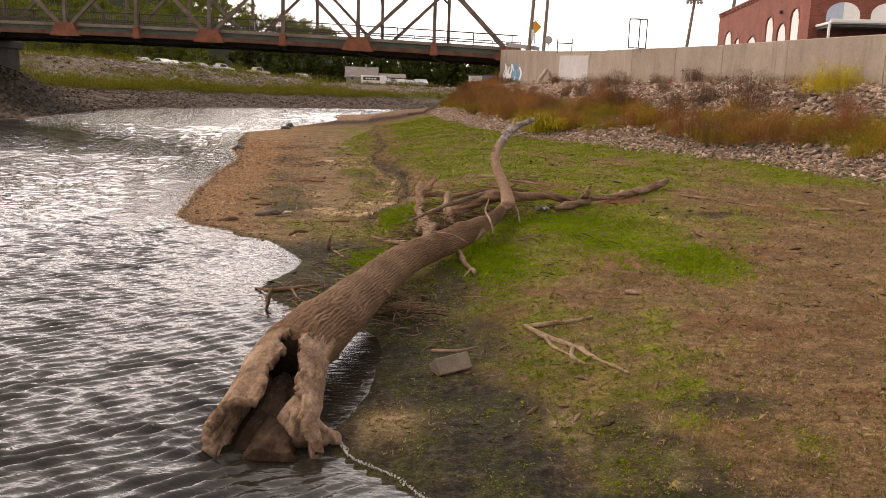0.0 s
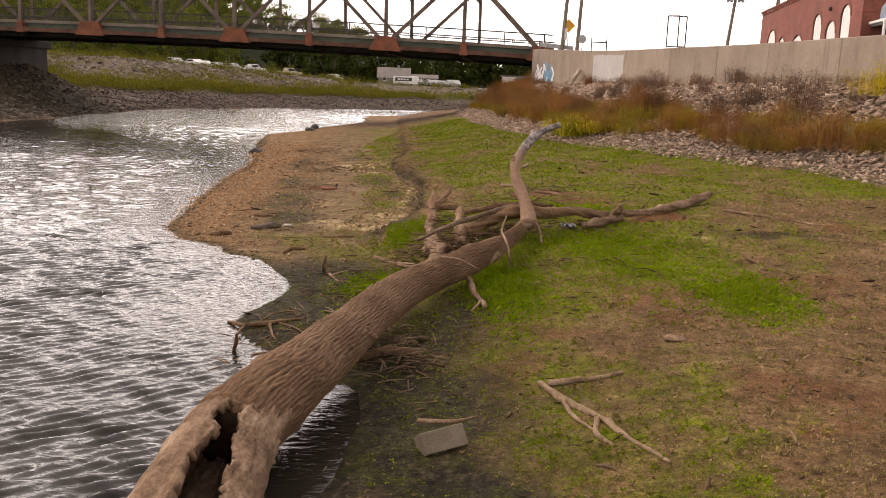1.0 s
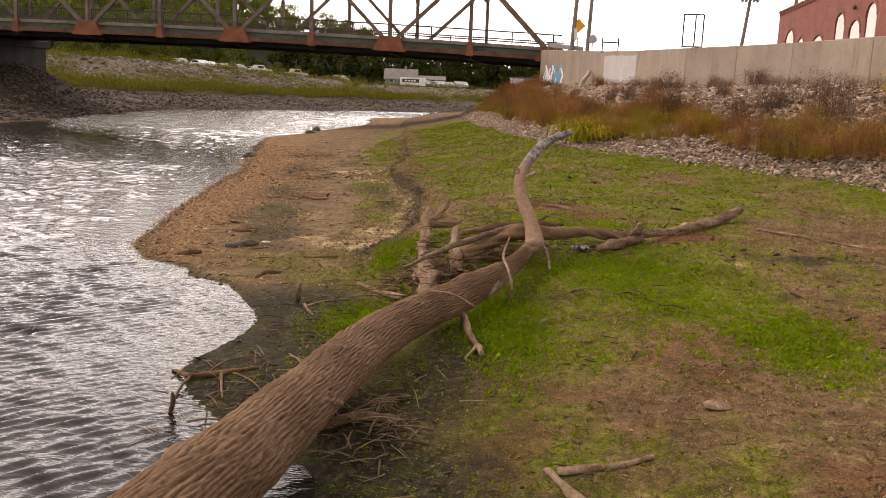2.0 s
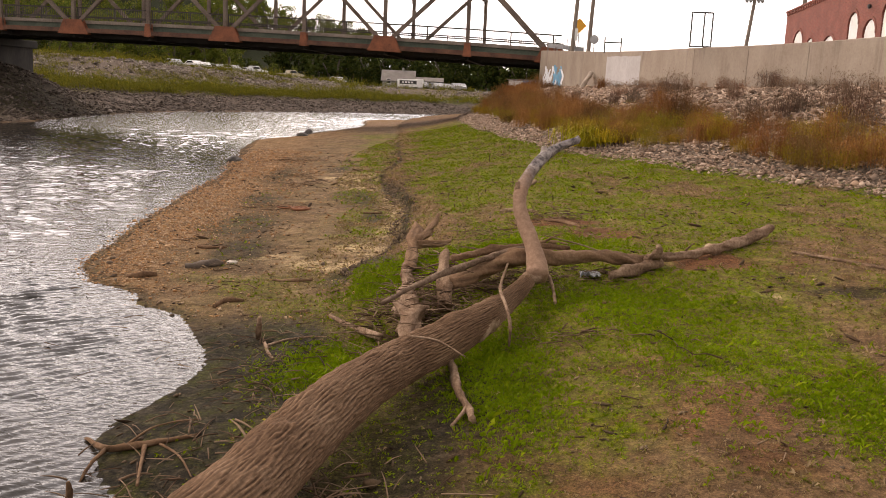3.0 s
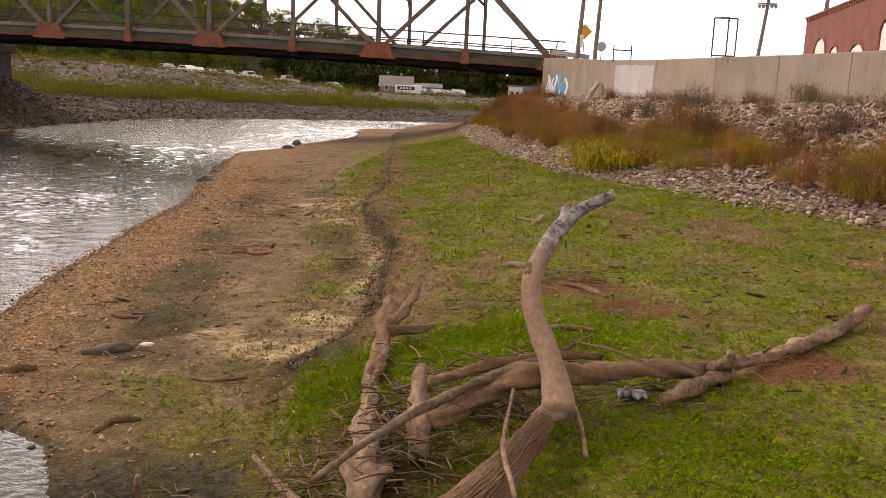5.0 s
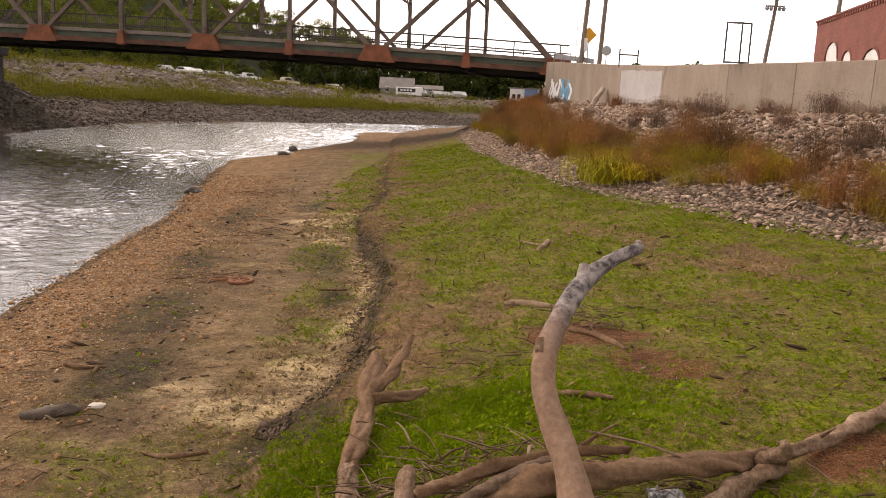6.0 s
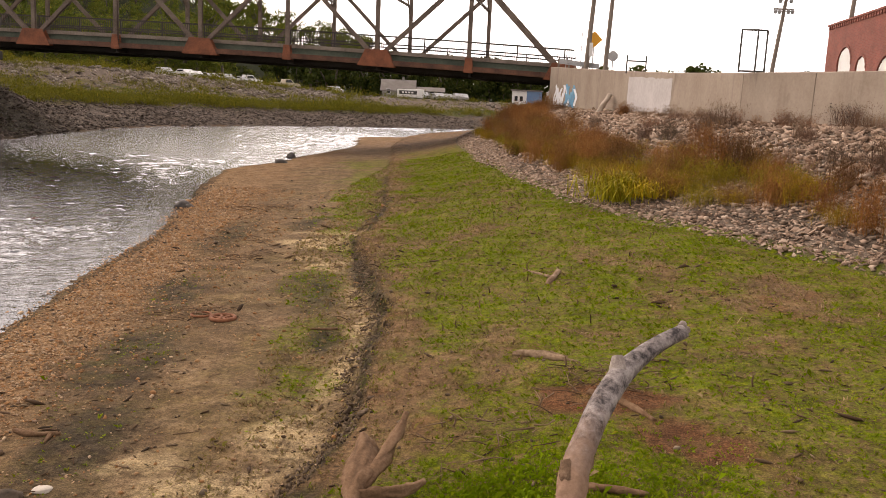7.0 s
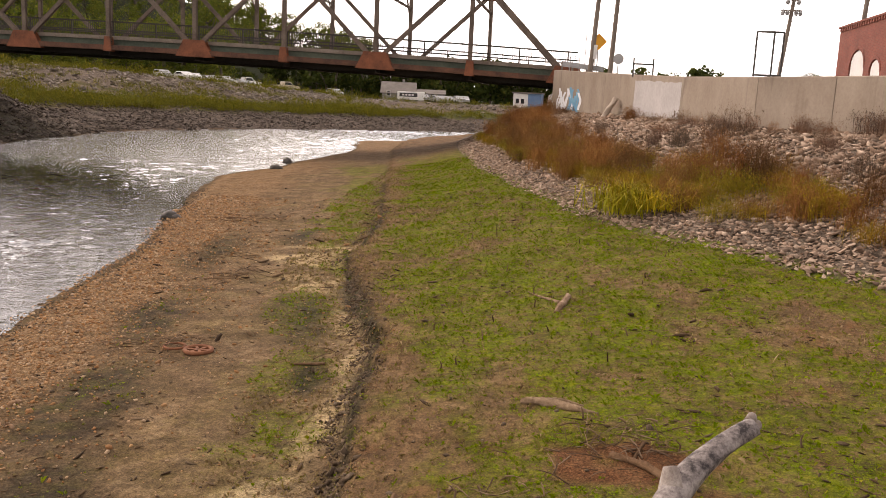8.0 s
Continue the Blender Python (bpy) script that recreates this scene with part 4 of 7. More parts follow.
fallen = empty("fallen_tree", (-0.6, 9.5, 0.1))
tagged(fallen, "fallen tree trunk with hollow root end lying in shallow water", "fallen tree")
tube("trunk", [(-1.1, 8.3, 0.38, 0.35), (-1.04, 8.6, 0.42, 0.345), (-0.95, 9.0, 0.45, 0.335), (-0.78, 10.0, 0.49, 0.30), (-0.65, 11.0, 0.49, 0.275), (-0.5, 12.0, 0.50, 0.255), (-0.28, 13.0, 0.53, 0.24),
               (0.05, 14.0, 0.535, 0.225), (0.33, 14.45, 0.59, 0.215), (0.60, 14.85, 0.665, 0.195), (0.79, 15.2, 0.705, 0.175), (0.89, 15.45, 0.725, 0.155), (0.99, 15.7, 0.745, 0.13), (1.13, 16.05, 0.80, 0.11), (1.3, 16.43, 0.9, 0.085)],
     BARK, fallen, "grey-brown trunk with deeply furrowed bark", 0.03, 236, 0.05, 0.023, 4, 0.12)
hollow_base(fallen)
tube("root", [(-0.88, 8.25, 0.36, 0.1), (-0.84, 7.95, 0.31, 0.08), (-0.83, 7.7, 0.27, 0.062), (-0.80, 7.5, 0.24, 0.085), (-0.79, 7.3, 0.2, 0.13), (-0.76, 7.1, 0.13, 0.15), (-0.74, 6.94, 0.04, 0.11)], BARE, fallen, "knotted pale root stub", 0.025, 40, 0.5, 0.012, 21, 0.7)
tube("root", [(-0.76, 7.12, 0.12, 0.1), (-0.58, 7.06, 0.1, 0.075), (-0.46, 7.06, 0.07, 0.06), (-0.41, 7.0, 0.03, 0.03)], BARE, fallen, "", 0.02, 18, 0.5, 0, 23, 0.5)
tube("root", [(-0.84, 7.25, 0.24, 0.06), (-0.9, 7.1, 0.22, 0.05), (-0.93, 7.0, 0.14, 0.035)], BARE, fallen, "", 0.02, 14, 0.5, 0, 27, 0.5)
tube("stripped_patch", [(-0.82, 8.0, 0.36, 0.06), (-0.78, 8.3, 0.42, 0.08), (-0.745, 8.65, 0.47, 0.05)], BARE, fallen, "pale patch without bark", 0.04, 14, 0.2, 0, 25)
tube("limb", [(1.40, 16.44, 0.93, 0.08), (1.405, 16.48, 0.97, 0.14), (1.405, 16.55, 1.05, 0.128), (1.345, 16.76, 1.28, 0.104), (1.225, 16.98, 1.54, 0.094), (1.15, 17.18, 1.78, 0.09), (1.195, 17.42, 2.0, 0.087), (1.34, 17.77, 2.21, 0.082), (1.5, 18.03, 2.36, 0.072), (1.70, 18.25, 2.475, 0.060),
              (1.85, 18.38, 2.53, 0.055), (1.93, 18.44, 2.555, 0.05)], limb_material(), fallen, "bare curved limb bleached grey towards its broken tip", 0.035, 24, 0.12, 0, 9, 0.35)
tube("splinter", [(0.95, 15.42, 0.75, 0.03), (0.91, 15.2, 0.7, 0.07), (0.84, 15.0, 0.64, 0.07), (0.78, 14.84, 0.57, 0.03)], PALE, fallen, "pale splintered wood where the trunk broke", 0.03, 16, 0.35, 0.01, 29, 0.3)
tube("limb_foot", [(1.42, 16.5, 0.98, 0.115), (1.30, 16.45, 0.95, 0.075), (1.2, 16.4, 0.93, 0.03)], BARE, fallen, "", 0.03, 16, 0.3, 0, 30, 0.3)
tube("knot", [(1.14, 17.31, 1.93, 0.07), (1.11, 17.34, 2.03, 0.028)], BARE, fallen, "", 0.03, 10, 0.2, 0, 3)
tube("knot", [(1.47, 18.0, 2.35, 0.07), (1.45, 18.04, 2.47, 0.03)], GREY, fallen, "", 0.03, 10, 0.2, 0, 4)
for dx, dy, dz in ((0.02, 0.05, 0.035), (0.05, 0.02, 0.0)):
    tube("nub", [(1.91 + dx * 0.4, 18.43 + dy * 0.4, 2.56 + dz * 0.4, 0.04), (1.92 + dx, 18.44 + dy, 2.57 + dz, 0.026)], GREY, fallen, "", 0.02, 8, 0.3, 0, 2)

# ---- driftwood round the fallen tree ----
def driftwood(pts, mat, label, r_scale=1.0, n=12, rough=0.4, ridges=0.0, seed=0, knots=0.6, name="driftwood_branch", forks=()):
    """One loose branch; forks: smaller limbs that spring from it."""
    base = empty(name, pts[0][:3])
    tube("stem", [(x, y, z, r * r_scale) for x, y, z, r in pts], mat, base, "", 0.05, n, rough, ridges, seed, knots)
    for k, f in enumerate(forks):
        tube("side_stem", f, mat, base, "", 0.05, max(6, n - 4), rough, 0, seed + k + 1, knots)
    return tagged(base, label, "driftwood")


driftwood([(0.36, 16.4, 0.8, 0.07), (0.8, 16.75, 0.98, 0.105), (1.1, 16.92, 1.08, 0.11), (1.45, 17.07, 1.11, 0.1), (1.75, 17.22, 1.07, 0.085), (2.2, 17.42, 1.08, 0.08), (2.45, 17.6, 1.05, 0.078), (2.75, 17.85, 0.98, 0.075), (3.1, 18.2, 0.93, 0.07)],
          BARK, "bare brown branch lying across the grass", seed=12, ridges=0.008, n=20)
driftwood([(2.95, 17.85, 1.0, 0.065), (3.52, 18.35, 1.0, 0.05), (4.04, 18.75, 1.05, 0.055), (4.5, 19.2, 1.09, 0.068), (4.9, 19.6, 1.16, 0.075), (5.15, 19.9, 1.25, 0.07)], BARE,
          "long bare branch with an upturned broken end", seed=14, n=18, forks=[[(3.05, 17.8, 1.05, 0.07), (3.08, 17.75, 1.16, 0.05), (3.06, 17.72, 1.22, 0.03)], [(3.55, 18.3, 1.08, 0.02), (3.62, 18.2, 1.2, 0.008)]])
driftwood([(2.40, 17.25, 0.86, 0.06), (2.75, 17.6, 0.9, 0.07), (3.14, 17.95, 0.95, 0.065)], BARE, "short bare branch stub on the grass", seed=16)
driftwood([(-0.32, 15.1, 0.84, 0.02), (-0.03, 15.7, 0.92, 0.032), (0.3, 16.2, 1.0, 0.036), (0.7, 16.65, 1.09, 0.042), (1.05, 16.93, 1.17, 0.042), (1.35, 17.15, 1.2, 0.036)], DULL, "long brown branch leaning over the driftwood heap", seed=18)
driftwood([(0.33, 16.58, 1.1, 0.04), (0.72, 16.85, 1.16, 0.045), (1.15, 17.1, 1.2, 0.045), (1.5, 17.3, 1.2, 0.04), (1.85, 17.5, 1.16, 0.028)], BROWN, "thin brown branch lying behind the bare limb", seed=20,
          forks=[[(1.4, 17.25, 1.2, 0.022), (1.6, 17.4, 1.3, 0.014), (1.75, 17.5, 1.36, 0.006)]])
driftwood([(1.5, 17.35, 1.34, 0.007), (1.95, 17.42, 1.24, 0.01), (2.3, 17.42, 1.14, 0.008)], PALE, "thin pale stick lying over the branches", seed=22, n=7)
driftwood([(0.05, 14.75, 0.37, 0.1), (0.0, 15.3, 0.50, 0.11), (-0.08, 16.0, 0.57, 0.125), (-0.2, 16.6, 0.56, 0.11), (-0.3, 17.3, 0.56, 0.085), (-0.38, 17.9, 0.62, 0.075)], BARE, "pale stripped dead log among twigs", seed=24, n=40, rough=0.35, ridges=0.012, knots=0.5)
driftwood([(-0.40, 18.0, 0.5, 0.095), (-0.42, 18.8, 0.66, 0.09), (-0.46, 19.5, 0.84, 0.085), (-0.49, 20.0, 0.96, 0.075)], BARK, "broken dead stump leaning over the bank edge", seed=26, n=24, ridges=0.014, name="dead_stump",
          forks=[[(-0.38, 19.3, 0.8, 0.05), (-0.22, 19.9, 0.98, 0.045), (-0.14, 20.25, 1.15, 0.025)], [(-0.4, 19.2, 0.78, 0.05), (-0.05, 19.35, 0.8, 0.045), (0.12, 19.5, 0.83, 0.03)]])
driftwood([(0.30, 16.2, 0.55, 0.095), (0.26, 16.5, 0.82, 0.09), (0.23, 16.8, 1.05, 0.075), (0.25, 16.9, 1.15, 0.035)], BARE, "short broken upright stump with a split top", seed=28, n=20, ridges=0.01, name="dead_stump", knots=0.5)
driftwood([(-1.24, 16.85, 0.20, 0.028), (-0.95, 16.4, 0.22, 0.036), (-0.65, 15.95, 0.27, 0.045), (-0.38, 15.55, 0.33, 0.042)], BARE, "smooth pale pole lying beside the trunk", seed=30, rough=0.06, knots=0)
driftwood([(-0.80, 16.6, 0.22, 0.04), (-0.47, 16.2, 0.26, 0.035)], simple("green_rotten_wood", (0.10, 0.085, 0.02), (0.2, 0.16, 0.05), 4), "short mossy stick beside the trunk", seed=31, rough=0.1)
driftwood([(1.1, 17.5, 1.12, 0.010), (1.03, 16.6, 1.04, 0.014), (0.97, 15.7, 0.96, 0.018), (1.04, 15.2, 0.88, 0.02), (1.10, 14.95, 0.72, 0.018), (1.10, 14.9, 0.5, 0.013)], BARE, "thin vine-like branch hanging over the trunk", seed=33, n=8)
driftwood([(1.52, 16.9, 1.0, 0.02), (1.6, 16.5, 0.86, 0.02), (1.64, 16.2, 0.7, 0.016)], BARE, "thin twig leaning from the limb base", seed=34, n=8)
driftwood([(0.35, 14.45, 0.62, 0.03), (0.52, 14.4, 0.42, 0.045), (0.62, 13.9, 0.34, 0.04), (0.74, 13.45, 0.32, 0.035), (0.8, 13.1, 0.33, 0.035)], BARE, "crooked pale stick leaning on the trunk", seed=35,
          forks=[[(0.74, 13.45, 0.33, 0.025), (0.62, 13.1, 0.27, 0.015)]])
driftwood([(0.1, 14.0, 0.81, 0.010), (0.4, 13.98, 0.78, 0.012), (0.68, 13.85, 0.68, 0.006)], BARE, "grey twig lying over the trunk", seed=36, n=7)


def lying(points, z=0.03):
    """Lays (x, y, r) points on the ground."""
    return [(x, y, land1(x, y) + r * 0.6, r) for x, y, r in points]


driftwood(lying([(1.42, 10.35, 0.034), (1.62, 9.9, 0.032), (1.9, 9.35, 0.028), (2.1, 8.9, 0.022), (2.36, 8.4, 0.016)]), PALE, "fallen pale branch forked on brown grass", seed=40,
          forks=[lying([(1.62, 9.9, 0.03), (1.68, 9.5, 0.02), (1.85, 9.05, 0.012)]), lying([(1.9, 9.35, 0.025), (1.85, 9.0, 0.02), (1.98, 8.75, 0.01)]), lying([(1.5, 10.3, 0.035), (1.9, 10.35, 0.03), (2.26, 10.5, 0.025)])])
driftwood(lying([(0.86, 23.62, 0.03), (1.0, 23.55, 0.045), (1.3, 23.4, 0.048), (1.5, 23.2, 0.036), (1.68, 23.1, 0.014)]), PALE, "weathered log piece half sunk in grass", seed=42, rough=0.4, knots=0.6, n=14, forks=[lying([(1.05, 23.6, 0.03), (1.3, 23.6, 0.03), (1.55, 23.45, 0.01)])])
driftwood(lying([(1.40, 27.7, 0.02), (1.5, 28.0, 0.05), (1.58, 28.3, 0.06), (1.66, 28.65, 0.05)]), BARE, "short bare log piece on grass", seed=43, rough=0.4, knots=0.6, forks=[lying([(1.5, 28.3, 0.03), (1.2, 28.8, 0.02), (1.0, 29.2, 0.01)])])
driftwood(lying([(7.58, 17.39, 0.03), (8.15, 17.41, 0.03)]), BARE, "thin dry stick on bare ground", seed=44, n=8)
driftwood(lying([(8.6, 18.7, 0.03), (8.9, 17.9, 0.025)]), BARE, "thin dry stick on bare ground", seed=45, n=8)
driftwood(lying([(5.2, 18.9, 0.02), (5.9, 18.4, 0.025), (6.6, 17.6, 0.015)]), BARE, "long thin dry stick on grass", seed=46, n=8)
driftwood(lying([(1.7, 22.0, 0.03), (2.0, 21.7, 0.035), (2.3, 21.2, 0.025)]), BROWN, "dark branch on bare red soil", seed=47, forks=[lying([(1.9, 21.9, 0.02), (2.05, 22.3, 0.015)])])
driftwood(lying([(1.4, 19.6, 0.03), (1.7, 19.5, 0.04), (2.0, 19.5, 0.02)]), BROWN, "dark branch stub in the grass", seed=48)
driftwood(lying([(-2.45, 26.0, 0.02), (-1.95, 26.1, 0.025)]), BROWN, "dark stick on the sand", seed=49, n=7)
driftwood(lying([(-4.72, 21.5, 0.03), (-4.45, 21.4, 0.035), (-4.15, 21.45, 0.02)]), BROWN, "dark driftwood stick on the gravel", seed=50, n=8, forks=[lying([(-4.25, 21.42, 0.025), (-4.2, 21.2, 0.012)])])
driftwood([(-2.6, 12.9, 0.0, 0.016), (-2.3, 12.65, 0.04, 0.024), (-2.0, 12.75, 0.05, 0.028), (-1.6, 12.95, 0.09, 0.016)], BROWN, "dark branch lying at the water's edge", seed=51, n=8,
          forks=[[(-2.3, 12.65, 0.04, 0.018), (-2.28, 12.35, 0.04, 0.014), (-2.26, 12.1, -0.02, 0.008)], [(-2.0, 12.75, 0.05, 0.018), (-1.85, 12.3, 0.05, 0.014), (-1.7, 11.9, 0.09, 0.008)], [(-1.9, 12.8, 0.05, 0.014), (-1.6, 12.5, 0.08, 0.01), (-1.35, 12.1, 0.1, 0.006)], [(-2.15, 12.7, 0.05, 0.012), (-2.0, 13.0, 0.12, 0.009), (-1.7, 13.3, 0.1, 0.005)]])
driftwood([(-2.15, 11.7, -0.03, 0.02), (-2.1, 11.65, 0.14, 0.025), (-2.1, 11.62, 0.22, 0.012)], BROWN, "dark snag standing in the water", seed=52, n=8)
driftwood([(-1.98, 16.1, 0.05, 0.02), (-1.95, 16.0, 0.2, 0.035), (-1.93, 15.95, 0.36, 0.025)], BARE, "pale broken stub standing in mud", seed=53, n=8)
driftwood(lying([(-1.85, 15.9, 0.02), (-1.7, 15.5, 0.02), (-1.55, 15.2, 0.012)]), BARE, "pale twig with roots on mud", seed=54, n=7, forks=[lying([(-1.8, 15.8, 0.015), (-1.5, 16.0, 0.012), (-1.0, 16.1, 0.007)])])
driftwood(lying([(-3.0, 17.4, 0.03), (-2.9, 17.65, 0.035), (-2.7, 17.8, 0.02)]), BROWN, "bleached stick on the muddy bank", seed=55, n=8)
driftwood(lying([(-2.6, 19.0, 0.02), (-2.3, 18.9, 0.03), (-2.0, 19.1, 0.02)]), BROWN, "dark stick half buried in sand", seed=56, n=8)
driftwood(lying([(-0.62, 11.3, 0.05), (-0.25, 11.5, 0.05), (0.1, 11.5, 0.035)]), BROWN, "dark wet log piece under the trunk", seed=57, n=10)

# twigs heaped against the wreck, and along the flood line
def twig_heap(cx, cy, z0, wide, long_, count, seed, longest=0.7, up=0.25):
    rnd = random.Random(seed)
    parts_ = []
    for _ in range(count):
        x, y = cx + rnd.gauss(0, wide), cy + rnd.gauss(0, long_)
        a = rnd.uniform(0, 2 * math.pi)
        L = rnd.uniform(0.25, 1) * longest
        r = rnd.uniform(0.003, 0.0085) * (1.7 if rnd.random() < 0.14 else 1.0)
        z = max(land1(x, y), 0) + r + (z0 if rnd.random() < 0.6 else 0) * rnd.random()
        rise = rnd.uniform(-0.05, up) * L
        bend = rnd.uniform(-0.2, 0.2) * L
        p = [(x, y, z, r), (x + math.cos(a) * L * 0.5 - math.sin(a) * bend * 0.5, y + math.sin(a) * L * 0.5 + math.cos(a) * bend * 0.5, z + rise * 0.7, r * 0.8),
             (x + math.cos(a + bend / L) * L, y + math.sin(a + bend / L) * L, z + rise * 0.6, r * 0.4)]
        parts_.append(tube_mesh(p, L / 6, 5, 0.1, 0, seed))
    return join(*parts_)


TWIGS = varied("dry_twigs", [(0.045, 0.026, 0.015), (0.13, 0.08, 0.048), (0.25, 0.17, 0.11), (0.085, 0.05, 0.03)], fine=30)
for nm, label, args in (
        ("twig_heap", "heap of brown flood-borne twigs against the stumps", (0.05, 16.4, 0.5, 0.3, 0.7, 640, 1, 0.42)),
        ("twig_heap", "brown twigs gathered behind the bare limb", (1.0, 17.45, 0.42, 0.42, 0.25, 380, 2, 0.6)),
        ("twig_heap", "brown twigs washed up on sand beside the heap", (-0.5, 16.5, 0.15, 0.25, 0.5, 150, 3, 0.45)),
        ("twig_heap", "thin grey twigs on dark mud beside the trunk", (-0.15, 11.3, 0.22, 0.32, 0.45, 170, 4, 0.5)),
        ("twig_heap", "dark twigs on grass under the branch", (2.4, 17.6, 0.12, 0.5, 0.2, 70, 5, 0.4)),
        ("twig_heap", "small brown twigs in the water beside the trunk", (-1.55, 12.0, 0.12, 0.4, 0.6, 70, 6, 0.4)),
        ("twig_heap", "flood-borne twigs round a rusty ring on sand", (-4.7, 26.8, 0.08, 0.3, 0.3, 60, 7, 0.5)),
        ("twig_heap", "small heap of twigs on gravel", (-7.4, 41.0, 0.15, 0.6, 0.4, 70, 8, 0.9)),
        ("twig_heap", "small heap of twigs on sand", (-6.3, 34.6, 0.1, 0.3, 0.5, 40, 9, 0.7)),
        ("twig_heap", "small heap of dark twigs on sand", (-5.2, 32.2, 0.12, 0.35, 0.4, 50, 10, 0.6)),
        ("twig_heap", "pale dry stalks standing in brown grass", (1.75, 15.3, 0.1, 0.2, 0.25, 26, 11, 0.35)),
        ("twig_heap", "pale dry stalks in green grass", (2.85, 14.9, 0.1, 0.2, 0.4, 16, 12, 0.4)),
        ("twig_heap", "brown twigs on bare red soil", (1.85, 22.2, 0.18, 0.28, 0.25, 90, 13, 0.4)),
        ("twig_heap", "brown twigs on grass beside the limb", (0.7, 20.9, 0.1, 0.35, 0.5, 60, 14, 0.35)),
        ("twig_heap", "dark twigs along the little earth bank", (-1.9, 29.6, 0.06, 0.25, 2.6, 130, 15, 0.35)),
        ("twig_heap", "dark twigs and rootlets on the muddy bank", (-1.7, 15.3, 0.04, 0.5, 1.0, 120, 17, 0.4)),
        ("twig_heap", "dark twigs on mud beside the trunk", (-1.3, 13.6, 0.04, 0.4, 0.8, 90, 18, 0.35)),
        ("twig_heap", "small dark twigs on the sandy bar", (-3.0, 19.5, 0.03, 1.0, 2.0, 110, 19, 0.35)),
        ("twig_heap", "small brown twigs over brown grass", (2.6, 10.5, 0.02, 1.2, 2.5, 60, 20, 0.25)),
        ("twig_heap", "dark twigs along the little earth bank", (-3.5, 38.0, 0.06, 0.3, 2.6, 70, 16, 0.4))):
    V, F = twig_heap(*args)
    tagged(part_of(nm, arrays(nm, V, F), TWIGS, smooth=True), label, "twigs", kind="stuff")


# ---- loose stones ----
def stone_mesh(seed, flat=0.6, rough=0.28, cuts=1):
    """Rounded cobble: a dented ball."""
    bm = bmesh.new()
    bmesh.ops.create_icosphere(bm, subdivisions=cuts, radius=1.0)
    o = Vector((seed * 3.7, seed * 1.9, seed * 5.3))
    for v in bm.verts:
        k = 1 + rough * noise.noise(v.co * 1.1 + o) * 1.6 + rough * 0.5 * noise.noise(v.co * 2.6 + o)
        v.co = Vector((v.co.x * k, v.co.y * k * 0.78, v.co.z * k * flat))
    me = bpy.data.meshes.new("stone")
    bm.to_mesh(me)
    bm.free()
    return me


def broken_stone(seed, flat):
    """Quarried stone: the hull of a few scattered points, so its faces are flat and its edges sharp."""
    rnd = random.Random(seed)
    bm = bmesh.new()
    for _ in range(9):
        v = Vector((rnd.uniform(-1, 1), rnd.uniform(-0.75, 0.75), rnd.uniform(-1, 1)))
        k = max(abs(v.x), abs(v.y) / 0.75, abs(v.z))
        v = v / k * rnd.uniform(0.8, 1.0)
        bm.verts.new((v.x, v.y, v.z * flat))
    bmesh.ops.convex_hull(bm, input=bm.verts)
    loose = [v for v in bm.verts if not v.link_faces]
    bmesh.ops.delete(bm, geom=loose, context="VERTS")
    bmesh.ops.triangulate(bm, faces=bm.faces)
    me = bpy.data.meshes.new("stone")
    bm.to_mesh(me)
    bm.free()
    return me


BROKEN_SHAPES = [broken_stone(k, 0.26 + 0.06 * (k % 5)) for k in range(14)]
STONE_SHAPES = [stone_mesh(k, 0.42 + 0.06 * (k % 5), 0.42) for k in range(12)]


def mesh_arrays(me):
    v = np.empty(len(me.vertices) * 3, np.float32)
    me.vertices.foreach_get("co", v)
    f = np.empty(len(me.polygons) * 3, np.int32)
    me.polygons.foreach_get("vertices", f)
    return v.reshape(-1, 3), f.reshape(-1, 3)


SHAPE_ARRAYS = [mesh_arrays(m_) for m_ in STONE_SHAPES]
BROKEN_ARRAYS = [mesh_arrays(m_) for m_ in BROKEN_SHAPES]


def rotations(rng, n, tilt):
    """n small random turns: any heading, tilts up to about tilt radians."""
    a = rng.uniform(0, 2 * np.pi, n)
    bx, by = rng.normal(0, tilt, n), rng.normal(0, tilt, n)
    ca, sa = np.cos(a), np.sin(a)
    Rz = np.zeros((n, 3, 3))
    Rz[:, 0, 0], Rz[:, 0, 1], Rz[:, 1, 0], Rz[:, 1, 1], Rz[:, 2, 2] = ca, -sa, sa, ca, 1
    Rx = np.zeros((n, 3, 3))
    Rx[:, 0, 0], Rx[:, 1, 1], Rx[:, 1, 2], Rx[:, 2, 1], Rx[:, 2, 2] = 1, np.cos(bx), -np.sin(bx), np.sin(bx), np.cos(bx)
    Ry = np.zeros((n, 3, 3))
    Ry[:, 1, 1], Ry[:, 0, 0], Ry[:, 0, 2], Ry[:, 2, 0], Ry[:, 2, 2] = 1, np.cos(by), np.sin(by), -np.sin(by), np.cos(by)
    return Rx @ Ry @ Rz


def scatter(shapes, P, S, R, seed):
    """Many copies of small shapes joined into one pair of arrays."""
    rng = np.random.default_rng(seed)
    pick = rng.integers(0, len(shapes), len(P))
    V, F, k = [], [], 0
    for i, (sv, sf) in enumerate(shapes):
        w = np.where(pick == i)[0]
        if not len(w):
            continue
        v = np.einsum("nij,vj->nvi", R[w], sv) * S[w][:, None, None] + P[w][:, None, :]
        f = sf[None] + (np.arange(len(w)) * len(sv))[:, None, None] + k
        V.append(v.reshape(-1, 3)), F.append(f.reshape(-1, 3))
        k += v.shape[0] * v.shape[1]
    return np.vstack(V), np.vstack(F)


